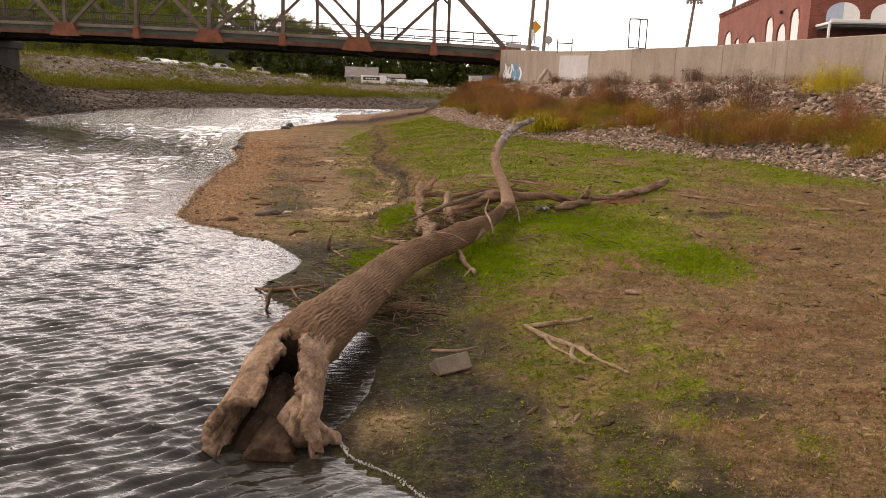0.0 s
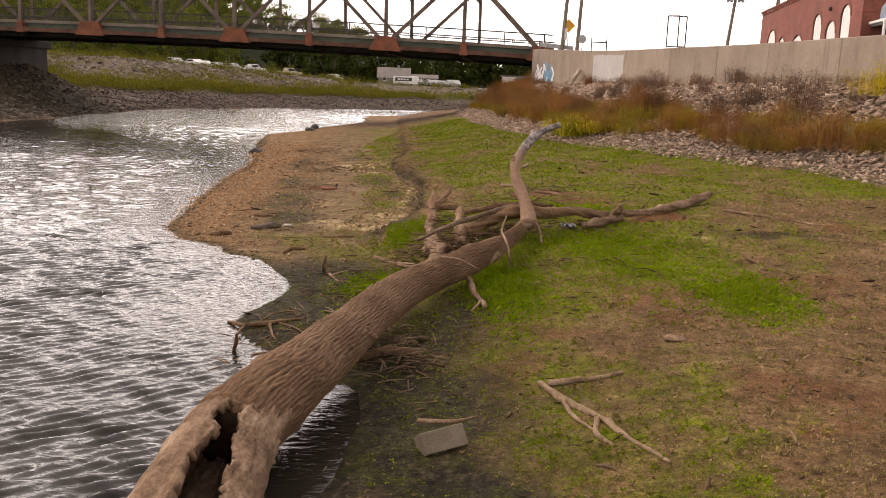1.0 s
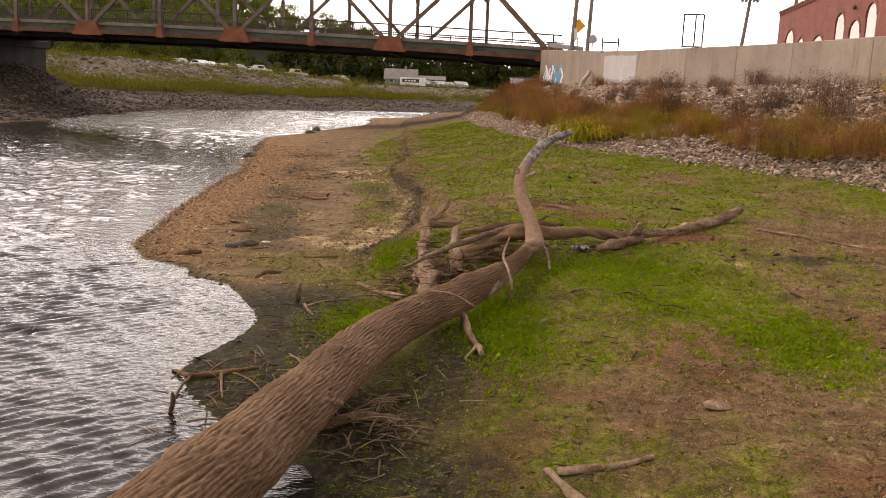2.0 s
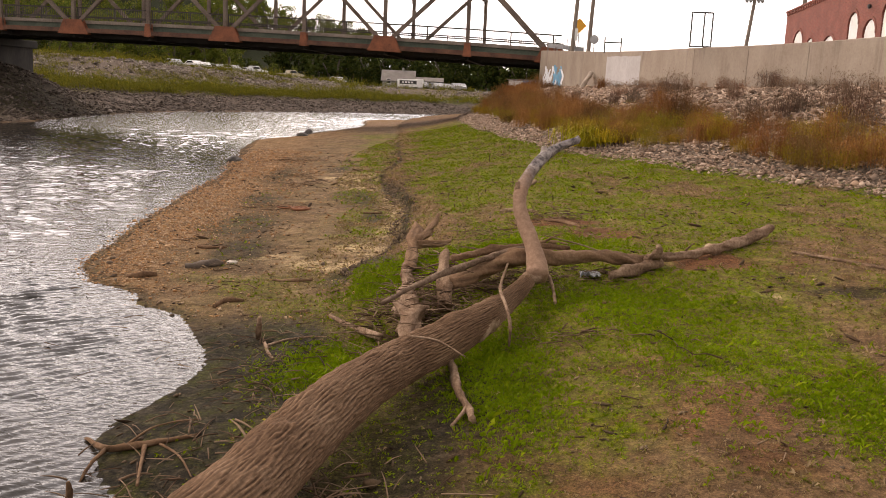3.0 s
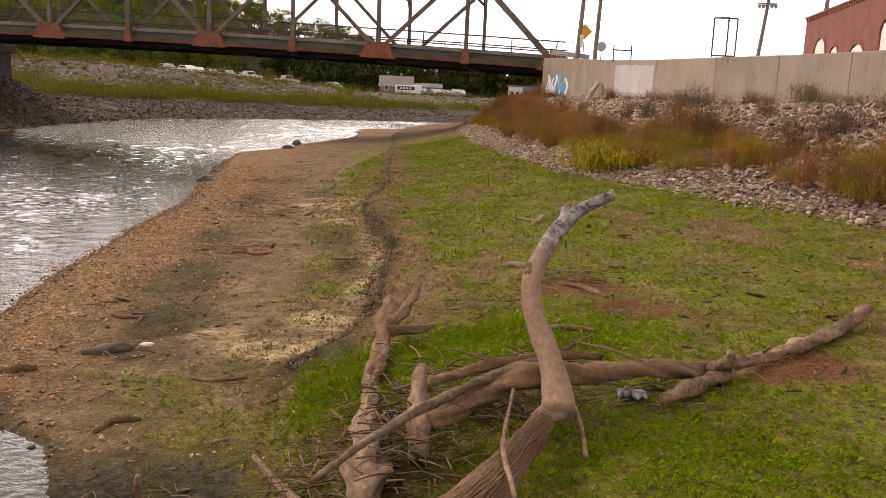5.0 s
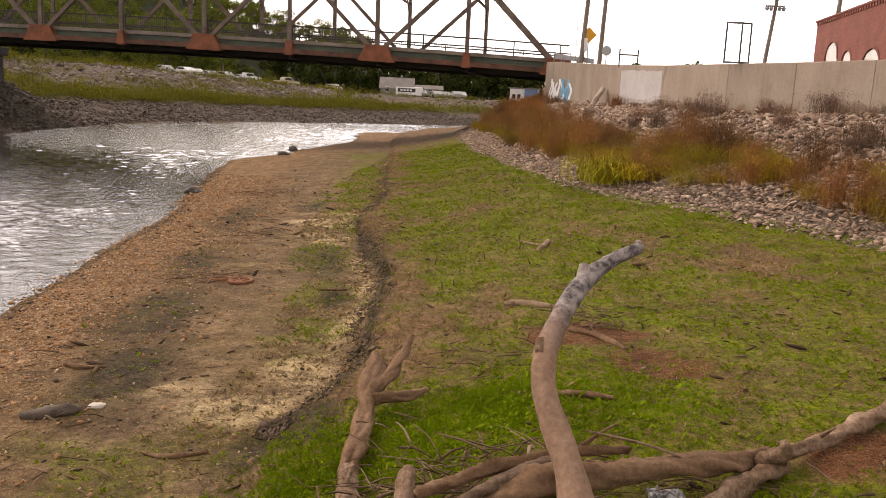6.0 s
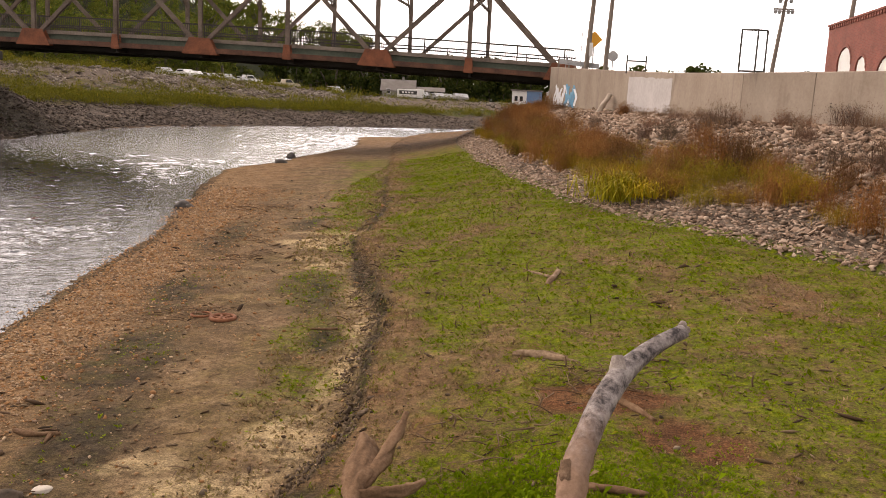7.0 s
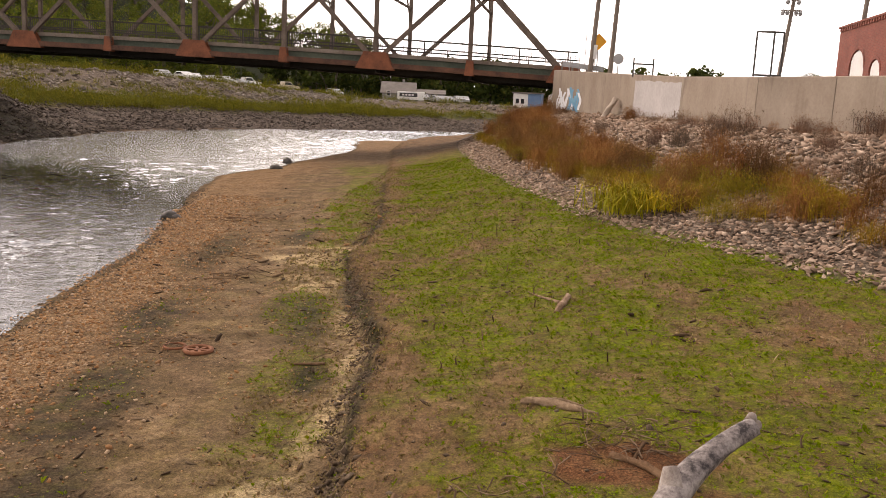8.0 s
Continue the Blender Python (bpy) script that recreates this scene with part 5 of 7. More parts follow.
RIPRAP = varied("pale_riprap_stone", [(0.17, 0.112, 0.08), (0.40, 0.285, 0.21), (0.27, 0.185, 0.135), (0.50, 0.385, 0.295), (0.125, 0.085, 0.063), (0.35, 0.235, 0.16)], fine=7, bump=0.5, dist=0.03)
RIPRAP_ONE = varied("pale_riprap_stone_single", [(0.17, 0.112, 0.08), (0.40, 0.285, 0.21), (0.27, 0.185, 0.135), (0.50, 0.385, 0.295), (0.125, 0.085, 0.063), (0.35, 0.235, 0.16)], fine=7, bump=0.5, dist=0.03, by="object")


def make_riprap():
    rng = np.random.default_rng(11)
    y = 20 + 58 * rng.uniform(0, 1, 60000) ** 1.25
    y[:4000] = rng.uniform(-12, 20, 4000)
    v = rng.uniform(0, 1.0, len(y)) ** 1.25 - 0.03 * rng.uniform(0, 1, len(y)) ** 3
    xt, xw = toe_x(y), np.minimum(wall_x(y) - 0.2, toe_x(y) + 14)
    x = xt + v * (xw - xt)
    keep = rng.uniform(0, 1, len(y)) < np.clip((xw - xt) / 10, 0.2, 1.0)
    x, y, v = x[keep], y[keep], v[keep]
    size = np.minimum(np.exp(rng.normal(-2.5, 0.38, len(x))) * (0.6 + 0.62 * np.clip(v, 0, 1)), 0.21)
    z = land(x, y) + size * 0.14
    P = np.stack([x, y, z], -1)
    R = rotations(rng, len(x), 0.36)
    near = np.argsort(np.hypot(x - 6.5, y - 30.5))
    base = empty("riprap_bank", (8, 38, 2.0))
    inv = base.matrix_world.inverted()
    singles = [m_.copy() for m_ in BROKEN_SHAPES]
    for m_ in singles:
        m_.materials.append(RIPRAP_ONE)
    for i in near[:300]:
        ob = new("stone", singles[int(i) % len(singles)])
        m4 = Matrix([list(r) for r in R[i] * size[i]]).to_4x4()
        m4.translation = P[i]
        ob.parent, ob.matrix_parent_inverse, ob.matrix_basis = base, inv, m4
    rest = near[300:]
    V, F = scatter(BROKEN_ARRAYS, P[rest], size[rest], R[rest], 5)
    ob = set_parent(part_of("stones", arrays("stones", V, F), RIPRAP), base)
    ob["kind"] = "stuff"
    tagged(base, "bank of pale broken riprap stones below the flood wall", "riprap", kind="structure")


def make_gravel():
    """Orange-brown pebbles of the bar, thinning out with distance."""
    rng = np.random.default_rng(12)
    n = 76000
    y = 17 + 30 * rng.uniform(0, 1, n) ** 1.5
    x = rng.uniform(-11, -0.5, n)
    c = cover(x, y)
    keep = (rng.uniform(0, 1, n) < c["gravelly"] * 0.9 * (1 - 0.8 * c["muddy"]) + c["sandy"] * 0.05 + 0.02) & (x > shore_x(y) - 0.5) & (x < scarp_x(y) + 0.3)
    x, y = x[keep], y[keep]
    size = np.exp(rng.normal(-4.25, 0.4, len(x))) * (1 + 0.026 * (y - 17))
    P = np.stack([x, y, land(x, y) + size * 0.25], -1)
    V, F = scatter(SHAPE_ARRAYS, P, size, rotations(rng, len(x), 0.3), 6)
    mat = varied("river_pebbles", [(0.38, 0.19, 0.08), (0.26, 0.13, 0.06), (0.46, 0.27, 0.13), (0.17, 0.10, 0.06), (0.50, 0.36, 0.23), (0.34, 0.165, 0.065), (0.24, 0.17, 0.12)], fine=60, bump=0.2, dist=0.005)
    tagged(part_of("gravel", arrays("gravel", V, F), mat), "orange-brown river gravel on the bar", "gravel", kind="stuff")
    # stones scattered over mud and grass and along the waterline
    y = 6 + 44 * rng.uniform(0, 1, 2600) ** 0.6
    x = shore_x(y) + np.where(rng.uniform(0, 1, 2600) < 0.55, rng.normal(0.1, 0.22, 2600), rng.uniform(0, 9, 2600))
    keep = (x < toe_x(y))
    x, y = x[keep], y[keep]
    size = np.exp(rng.normal(-3.9, 0.42, len(x))) * np.where(y < 17, 0.7, 1.0)
    P = np.stack([x, y, np.maximum(land(x, y), -0.03) + size * 0.2], -1)
    V, F = scatter(SHAPE_ARRAYS, P, size, rotations(rng, len(x), 0.3), 8)
    mat = varied("scattered_stones", [(0.05, 0.036, 0.026), (0.13, 0.092, 0.062), (0.08, 0.055, 0.038), (0.2, 0.15, 0.105)], fine=40)
    tagged(part_of("scattered_stones", arrays("scattered_stones", V, F), mat), "small dark and tan stones along the waterline", "stones", kind="stuff")


def make_debris():
    """Bark chips and rotten bits strewn over sand, mud and grass."""
    rng = np.random.default_rng(14)
    n = 9000
    y = 7 + 38 * rng.uniform(0, 1, n) ** 1.4
    x = rng.uniform(-8, 9, n)
    thick = fbm(x, y, 0.7, 91, 3)
    keep = (x > shore_x(y)) & (x < toe_x(y)) & (rng.uniform(0, 1, n) < step(-0.2, 0.45, thick) + 0.12)
    x, y = x[keep], y[keep]
    size = np.exp(rng.normal(-3.9, 0.5, len(x))) * (1 + 0.015 * (y - 7))
    shapes = [(v * np.array([1.6, 0.5, 0.5]), f) for v, f in SHAPE_ARRAYS]
    P = np.stack([x, y, land(x, y) + size * 0.2], -1)
    V, F = scatter(shapes, P, size, rotations(rng, len(x), 0.25), 15)
    mat = varied("rotten_wood_chips", [(0.03, 0.018, 0.01), (0.075, 0.045, 0.025), (0.14, 0.09, 0.05), (0.05, 0.033, 0.02), (0.22, 0.155, 0.095)], fine=40)
    tagged(part_of("wood_debris", arrays("wood_debris", V, F), mat), "dark rotten wood chips strewn over the bank", "debris", kind="stuff")


make_gravel()
make_riprap()
make_debris()


def make_clods():
    """Crumbling dark earth along the edge of the grassy bench."""
    rng = np.random.default_rng(16)
    n = 9000
    y = 19.5 + 32 * rng.uniform(0, 1, n) ** 1.4
    x = scarp_x(y) + fbm(0.2 * scarp_x(y), y, 1.3, 8, 3) * 0.4 - 0.07 + rng.normal(0, 0.095, n)
    size = np.exp(rng.normal(-4.1, 0.5, n))
    P = np.stack([x, y, land(x, y) + size * 0.2], -1)
    V, F = scatter(BROKEN_ARRAYS, P, size, rotations(rng, n, 0.9), 17)
    mat = varied("crumbled_earth", [(0.05, 0.034, 0.022), (0.115, 0.08, 0.052), (0.18, 0.13, 0.088), (0.075, 0.053, 0.035)], fine=40)
    tagged(part_of("earth_clods", arrays("earth_clods", V, F), mat), "dark crumbled earth along the low bank edge", "earth", kind="stuff")


make_clods()


# ---- low plants on the bank ----
def leaf_shapes(kind, count=6, seed=0):
    """Small tufts: blades (thin, upright) or leaves (flat and low)."""
    rng = np.random.default_rng(seed)
    out = []
    for _ in range(count):
        V, F = [], []
        m_ = 5
        for k in range(m_):
            a = rng.uniform(0, 2 * np.pi)
            d = np.array([np.cos(a), np.sin(a), 0])
            s = np.array([-np.sin(a), np.cos(a), 0])
            o = np.array([*rng.normal(0, 0.35, 2), 0])
            if kind == "blade":
                L, w = rng.uniform(0.6, 1.2), 0.055
                up = np.array([0, 0, 1.0])
                p = [o - s * w, o + s * w, o + d * L * 0.35 + up * L * 0.75 + s * w * 0.7, o + d * L * 0.9 + up * L * rng.uniform(0.6, 1.0)]
                f = [(0, 1, 2), (0, 2, 3)]
            else:
                L, w, h = rng.uniform(0.45, 0.8), 0.24, rng.uniform(0.1, 0.5)
                z = np.array([0, 0, h])
                p = [o + z * 0.6, o + d * L * 0.55 + s * w + z, o + d * L + z * 0.8, o + d * L * 0.55 - s * w + z]
                f = [(0, 1, 2), (0, 2, 3)]
            F += [tuple(q + len(V) for q in t) for t in f]
            V += p
        out.append((np.array(V), np.array(F)))
    return out


def leaf_material(name, cols, rough=0.8, trans=0.2):
    m = Mat(name, rough, spec=0.08)
    r = m.island_random()
    c = m.ramp(r, *[(i / max(1, len(cols) - 1), c) for i, c in enumerate(cols)])
    patch = m.noise(0.9, 4)
    c = m.mix(1.0, c, m.ramp(patch, (0.3, 0.72), (0.7, 1.2)), "MULTIPLY")
    m.color(c)
    t = m.node("ShaderNodeBsdfTranslucent")
    m.put(t.inputs["Color"], c)
    mx = m.node("ShaderNodeMixShader")
    mx.inputs[0].default_value = trans
    m.t.links.new(m.b.outputs[0], mx.inputs[1])
    m.t.links.new(t.outputs[0], mx.inputs[2])
    m.t.links.new(mx.outputs[0], m.t.nodes["Material Output"].inputs["Surface"])
    return m.m


CLOVER = leaf_material("green_ground_cover", [(0.112, 0.172, 0.003), (0.16, 0.23, 0.004), (0.098, 0.152, 0.003), (0.20, 0.24, 0.006), (0.14, 0.205, 0.004), (0.26, 0.222, 0.022)])
DRYGRASS = leaf_material("dry_brown_stubble", [(0.17, 0.105, 0.055), (0.27, 0.185, 0.10), (0.36, 0.26, 0.15), (0.22, 0.17, 0.05), (0.17, 0.17, 0.03)])


def make_cover_plants():
    rng = np.random.default_rng(21)
    n = 500000
    y = 4.6 + 55.4 * rng.uniform(0, 1, n) ** 1.7
    left, right = np.maximum(-6, 0.2 - 0.58 * (y + 0.3)), np.minimum(10.5, 1.5 + 0.56 * (y + 0.3))
    x = left + (right - left) * rng.uniform(0, 1, n)
    wide = rng.uniform(0, 1, n) < 0.12  # thinner over the rest of the bank
    x, y = np.where(wide, rng.uniform(-6, 12, n), x), np.where(wide, rng.uniform(-8, 50, n), y)
    c = cover(x, y)
    clump = step(-0.3, 0.3, fbm(x, y, 1.3, 77, 5) + 0.1)
    g = c["grassy"] * (0.45 + 0.55 * clump) + 0.12 * c["muddy"] * clump * (x > shore_x(y) + 0.35)
    keep = (rng.uniform(0, 1, n) < g * 0.85) & (x < toe_x(y))
    x1, y1 = x[keep], y[keep]
    size = np.exp(rng.normal(-4.08, 0.34, len(x1))) * (1 + 0.026 * np.maximum(y1 - 6, 0))
    P = np.stack([x1, y1, land(x1, y1) - 0.004], -1)
    half = rng.uniform(0, 1, len(x1)) < 0.7
    V, F = join(scatter(leaf_shapes("leaf", 6, 1), P[half], size[half], rotations(rng, int(half.sum()), 0.15), 3), scatter(leaf_shapes("blade", 6, 2), P[~half], size[~half] * 1.25, rotations(rng, int((~half).sum()), 0.2), 4))
    tagged(part_of("ground_cover", arrays("ground_cover", V, F), CLOVER), "short green clover-like weeds and grass on the bank", "grass", kind="stuff")
    # taller, fresher grass in the shelter of the driftwood
    m_ = 18000
    spots = np.array([(-0.75, 18.2, 0.35, 0.6), (0.2, 18.6, 0.4, 0.7), (1.9, 19.3, 0.6, 0.7), (0.9, 15.0, 0.3, 0.8), (2.3, 16.4, 0.7, 0.5), (1.15, 13.9, 0.28, 0.8), (3.0, 15.2, 0.5, 1.3), (-0.9, 15.0, 0.3, 0.5), (0.9, 19.5, 0.3, 0.5), (4.2, 13.2, 0.4, 0.7)])
    pick = spots[rng.integers(0, len(spots), m_)]
    gx, gy = pick[:, 0] + rng.normal(0, 1, m_) * pick[:, 2], pick[:, 1] + rng.normal(0, 1, m_) * pick[:, 3]
    gs = np.exp(rng.normal(-3.45, 0.35, m_))
    V, F = scatter(leaf_shapes("blade", 8, 9), np.stack([gx, gy, land(gx, gy) - 0.005], -1), gs, rotations(rng, m_, 0.25), 14)
    fresh = leaf_material("fresh_green_grass", [(0.115, 0.185, 0.004), (0.165, 0.245, 0.005), (0.14, 0.215, 0.005), (0.22, 0.265, 0.008)])
    tagged(part_of("fresh_grass", arrays("fresh_grass", V, F), fresh), "bright green grass tufts sheltered by driftwood", "grass", kind="stuff")
    b = (x > scarp_x(y) - 1.5) & (x < toe_x(y) + 0.3) & (rng.uniform(0, 1, n) < (1 - c["grassy"]) * (1 - c["muddy"]) * (1 - c["reddish"]) * 0.34)
    x2, y2 = x[b], y[b]
    size = np.exp(rng.normal(-3.85, 0.4, len(x2))) * (1 + 0.02 * np.maximum(y2 - 6, 0))
    P = np.stack([x2, y2, land(x2, y2) - 0.004], -1)
    V, F = scatter(leaf_shapes("blade", 6, 5), P, size, rotations(rng, len(x2), 0.5), 6)
    tagged(part_of("dry_stubble", arrays("dry_stubble", V, F), DRYGRASS), "dry brown grass stubble on bare soil", "dry grass", kind="stuff")


make_cover_plants()


# ---- tall weeds on the riprap ----
def weed_arrays(seed, high, wide, stems, leafy, arch=0.25, leaf=1.0):
    """Stems that fan out from one root, with small leaves or seed heads all along, thickest in the upper half."""
    rng = np.random.default_rng(seed)
    V, F = [], []

    def tri(*p):
        F.append((len(V), len(V) + 1, len(V) + 2))
        V.extend(p)

    for _ in range(stems):
        a = rng.uniform(0, 2 * np.pi)
        d, s = np.array([np.cos(a), np.sin(a), 0]), np.array([-np.sin(a), np.cos(a), 0])
        o = np.array([*rng.normal(0, wide * 0.4, 2), 0])
        H = high * rng.uniform(0.55, 1.1)
        out = rng.uniform(0.05, 1) * wide * 0.7
        w = 0.006 * leaf if leafy else 0.013
        p0, p1, p2 = o, o + d * out * 0.35 + np.array([0, 0, H * 0.6]), o + d * out * (1 + arch) + np.array([0, 0, H * (1 - arch * rng.uniform(0, 1))])
        tri(p0 - s * w, p0 + s * w, p1 + s * w), tri(p0 - s * w, p1 + s * w, p1 - s * w), tri(p1 - s * w, p1 + s * w, p2)
        for _ in range(leafy):
            t = rng.uniform(0.15, 1.0)
            c = (p0 * (1 - t) + p1 * t) if rng.uniform() < 0.5 else (p1 * (1 - t) + p2 * t)
            c = c + rng.normal(0, 0.07 * leaf ** 0.5, 3)
            u, v_ = rng.normal(0, 1, 3) + np.array([0, 0, 1.6]), rng.normal(0, 1, 3)
            k = rng.uniform(0.02, 0.055) * leaf
            u, v_ = u / np.linalg.norm(u) * k, v_ / np.linalg.norm(v_) * k * 0.36
            tri(c - u, c + v_, c + u)
    return np.array(V), np.array(F)


def weed_material(name, cols):
    m = Mat(name, 0.85, spec=0.15)
    a = m.ramp(m.island_random(), *[(i / (len(cols) - 1), c) for i, c in enumerate(cols)])
    tone = m.ramp(m.object_random(), (0.0, (0.5, 0.5, 0.55)), (0.3, (1.2, 0.95, 0.8)), (0.6, (0.85, 0.95, 0.9)), (1.0, (1.5, 1.35, 1.2)))
    m.color(m.mix(1.0, a, tone, "MULTIPLY"))
    return m.m


RUSTY = weed_material("rusty_dry_weeds", [(0.115, 0.05, 0.022), (0.22, 0.10, 0.034), (0.29, 0.155, 0.05), (0.15, 0.07, 0.028), (0.21, 0.135, 0.035)])
OLIVE = weed_material("olive_weeds", [(0.12, 0.11, 0.01), (0.23, 0.185, 0.014), (0.36, 0.25, 0.02), (0.2, 0.115, 0.02), (0.16, 0.15, 0.012)])
YELLOW = weed_material("yellow_green_grass", [(0.28, 0.24, 0.012), (0.44, 0.33, 0.018), (0.20, 0.19, 0.01), (0.36, 0.26, 0.016)])
DEAD = weed_material("grey_brown_dead_weeds", [(0.11, 0.068, 0.048), (0.20, 0.13, 0.09), (0.15, 0.098, 0.074), (0.25, 0.17, 0.11)])


def weed_kinds(name, mat, label, specs, group):
    out = []
    for sp in specs:
        V, F = weed_arrays(*sp)
        out.append(tagged(part_of(name, arrays(name, V, F), mat), label, "weeds", group))
    return out


RUST_KINDS = weed_kinds("weed_clump", RUSTY, "rust-brown dry weed clump growing through riprap stones", [(1, 0.9, 0.75, 110, 36, 0.3, 0.8), (2, 1.15, 0.7, 110, 38, 0.22, 0.8), (3, 0.75, 0.9, 110, 32, 0.35, 0.8), (4, 1.3, 0.6, 100, 42, 0.15, 0.8)], "weeds on the riprap")
OLIVE_KINDS = weed_kinds("weed_clump", OLIVE, "olive and yellow leafy weed clump among riprap stones", [(5, 0.7, 0.8, 100, 34, 0.4, 0.8), (6, 0.9, 0.7, 100, 36, 0.3, 0.8)], "weeds on the riprap")
DEAD_KINDS = weed_kinds("dead_weed_clump", DEAD, "grey-brown dead weed clump below the flood wall", [(7, 0.75, 0.6, 60, 14), (8, 1.0, 0.55, 50, 18), (9, 0.6, 0.8, 60, 14)], "dead weeds below the wall")
BRUSH_KINDS = weed_kinds("dead_bush", weed_material("dark_dead_brush", [(0.06, 0.038, 0.028), (0.11, 0.072, 0.052), (0.16, 0.105, 0.075), (0.08, 0.054, 0.04)]), "dark brown dead bush on the riprap", [(11, 1.0, 1.0, 90, 24, 0.35), (12, 1.15, 0.9, 80, 26, 0.3)], "dead bushes on the riprap")
BUSH_KINDS = weed_kinds("yellow_bush", YELLOW, "yellow-green leafy bush on the riprap below the wall", [(13, 0.95, 1.0, 75, 30, 0.45)], "yellow bushes")
GRASS_KINDS = weed_kinds("grass_clump", YELLOW, "bright yellow-green arching grass clump at the riprap's foot", [(10, 0.9, 1.15, 460, 0, 0.95)], "yellow grass clumps")


def plant_weeds():
    rnd = random.Random(8)
    placed = set()

    def put(kinds, x, y, size):
        k = rnd.randrange(len(kinds))
        m = Matrix.Translation((x, y, land1(x, y) - 0.04)) @ Matrix.Rotation(rnd.uniform(0, 6.28), 4, "Z") @ Matrix.Scale(size, 4)
        src = kinds[k]
        if src.name not in placed:
            placed.add(src.name)
            src.matrix_basis = m
        else:
            c = copy_thing(src, Matrix())
            c.matrix_basis = m

    y = 19.0
    while y < 72:
        xt, xw = float(toe_x(y)), float(wall_x(y))
        w = min(xw - xt, 9.5)
        lush = 0.5 + 0.5 * noise.noise(Vector((y * 0.45, 3.0, 0)))
        for _ in range(2 + int(6 * lush)):
            yy, v = y + rnd.uniform(-0.5, 0.5), rnd.gauss(0.31, 0.085 + 0.05 * lush) + 0.25 * step(50, 66, y)
            if rnd.random() < 0.9:
                put(RUST_KINDS if rnd.random() < 0.56 - 0.08 * (yy < 35.5) + 0.25 * (yy > 41) - 0.75 * noise.noise(Vector((yy * 0.7, float(v) * 9, 5.0))) else OLIVE_KINDS, float(toe_x(yy)) + max(0.17, float(v)) * w, yy, rnd.uniform(0.4, 0.75) + 0.55 * lush)
        if rnd.random() < 0.75:
            put(OLIVE_KINDS, xt + rnd.uniform(0.2, 0.28) * w, y, rnd.uniform(0.5, 0.85))
        for _ in range(2):
            if rnd.random() < 0.6:
                put(DEAD_KINDS, xt + rnd.uniform(0.45, 0.75) * w, y + rnd.uniform(-0.5, 0.5), rnd.uniform(0.45, 0.8))
        for _ in range(2):
            yy = y + rnd.uniform(-0.5, 0.5)
            if rnd.random() < 0.75 and not 55.5 < yy < 63:
                put(DEAD_KINDS if yy < 50 or rnd.random() < 0.4 else RUST_KINDS, float(wall_x(yy)) - rnd.uniform(0.4, 1.1), yy, rnd.uniform(0.35, 0.75))
        y += 1.0
    for x, y, s in ((9.5, 33.4, 1.15), (10.7, 32.4, 1.2), (10.0, 37.9, 0.9), (7.4, 42.2, 1.1), (10.4, 30.7, 1.2), (7.0, 42.6, 0.9), (5.9, 42.9, 0.8), (4.3, 39.8, 0.9), (9.1, 40.5, 0.7), (10.4, 38.9, 1.0), (8.6, 34.6, 0.8)):
        put(BRUSH_KINDS, x, y, s * 0.78)
    for x, y, s in ((3.8, 37.0, 1.1), (4.1, 37.2, 1.0), (4.6, 36.4, 0.75)):
        put(GRASS_KINDS, x, y, s)
    for x, y, s in ((12.5, 29.4, 1.0), (12.9, 30.2, 1.1), (12.2, 29.9, 0.8), (7.6, 33.2, 0.6), (5.0, 36.2, 0.6)):
        put(BUSH_KINDS, x, y, s)


plant_weeds()


# ---- woods, hill and far bank ----
def tree_arrays(seed, high, leaves=1300):
    """A broad-leaved tree: tapered trunk, limbs, and a crown of many small leaf clumps round uneven lobes."""
    rng = np.random.default_rng(seed)
    lobes = []
    limbs = [tube_mesh([(0, 0, -0.3, 0.035 * high), (0.1, 0.05, high * 0.3, 0.026 * high), (0.15, -0.1, high * 0.62, 0.014 * high), (0.1, 0.1, high * 0.85, 0.006 * high)], high * 0.2, 5, 0.1, 0, seed)]
    for k in range(15):
        a = rng.uniform(0, 2 * np.pi)
        z = high * rng.uniform(0.1, 0.93)
        reach = high * 0.28 * (1.12 - abs(z / high - 0.55)) * rng.uniform(0.3, 1.0)
        c = np.array([np.cos(a) * reach, np.sin(a) * reach, z])
        lobes.append((c, high * rng.uniform(0.09, 0.17)))
        if k < (6 if leaves > 1000 else 0):
            limbs.append(tube_mesh([(0.1, 0, z * 0.62, 0.01 * high), (c[0] * 0.6, c[1] * 0.6, z * 0.85, 0.007 * high), (c[0], c[1], c[2], 0.003 * high)], high * 0.1, 5, 0.1, 0, seed + k))
    which = rng.integers(0, len(lobes), leaves)
    C = np.array([lobes[i][0] for i in which])
    R = np.array([lobes[i][1] for i in which])
    D = rng.normal(0, 1, (leaves, 3))
    D /= np.linalg.norm(D, axis=1)[:, None]
    P = C + D * (R * rng.uniform(0.45, 1.12, leaves))[:, None] * np.array([1, 1, 0.8])
    k = high * rng.uniform(0.014, 0.034, leaves) * (0.72 if leaves > 2000 else 0.62 if leaves > 1700 else 0.8 if leaves > 1000 else 1.5)
    U = rng.normal(0, 1, (leaves, 3))
    W = np.cross(U, D + rng.normal(0, 0.6, (leaves, 3)))
    U = U / np.linalg.norm(U, axis=1)[:, None] * k[:, None]
    W = W / (np.linalg.norm(W, axis=1)[:, None] + 1e-9) * k[:, None] * 0.8
    V = np.stack([P - U, P + W, P + U, P - W], 1).reshape(-1, 3)
    i = np.arange(leaves) * 4
    F = np.vstack([np.stack([i, i + 1, i + 2], -1), np.stack([i, i + 2, i + 3], -1)])
    return join(*limbs), (V, F)


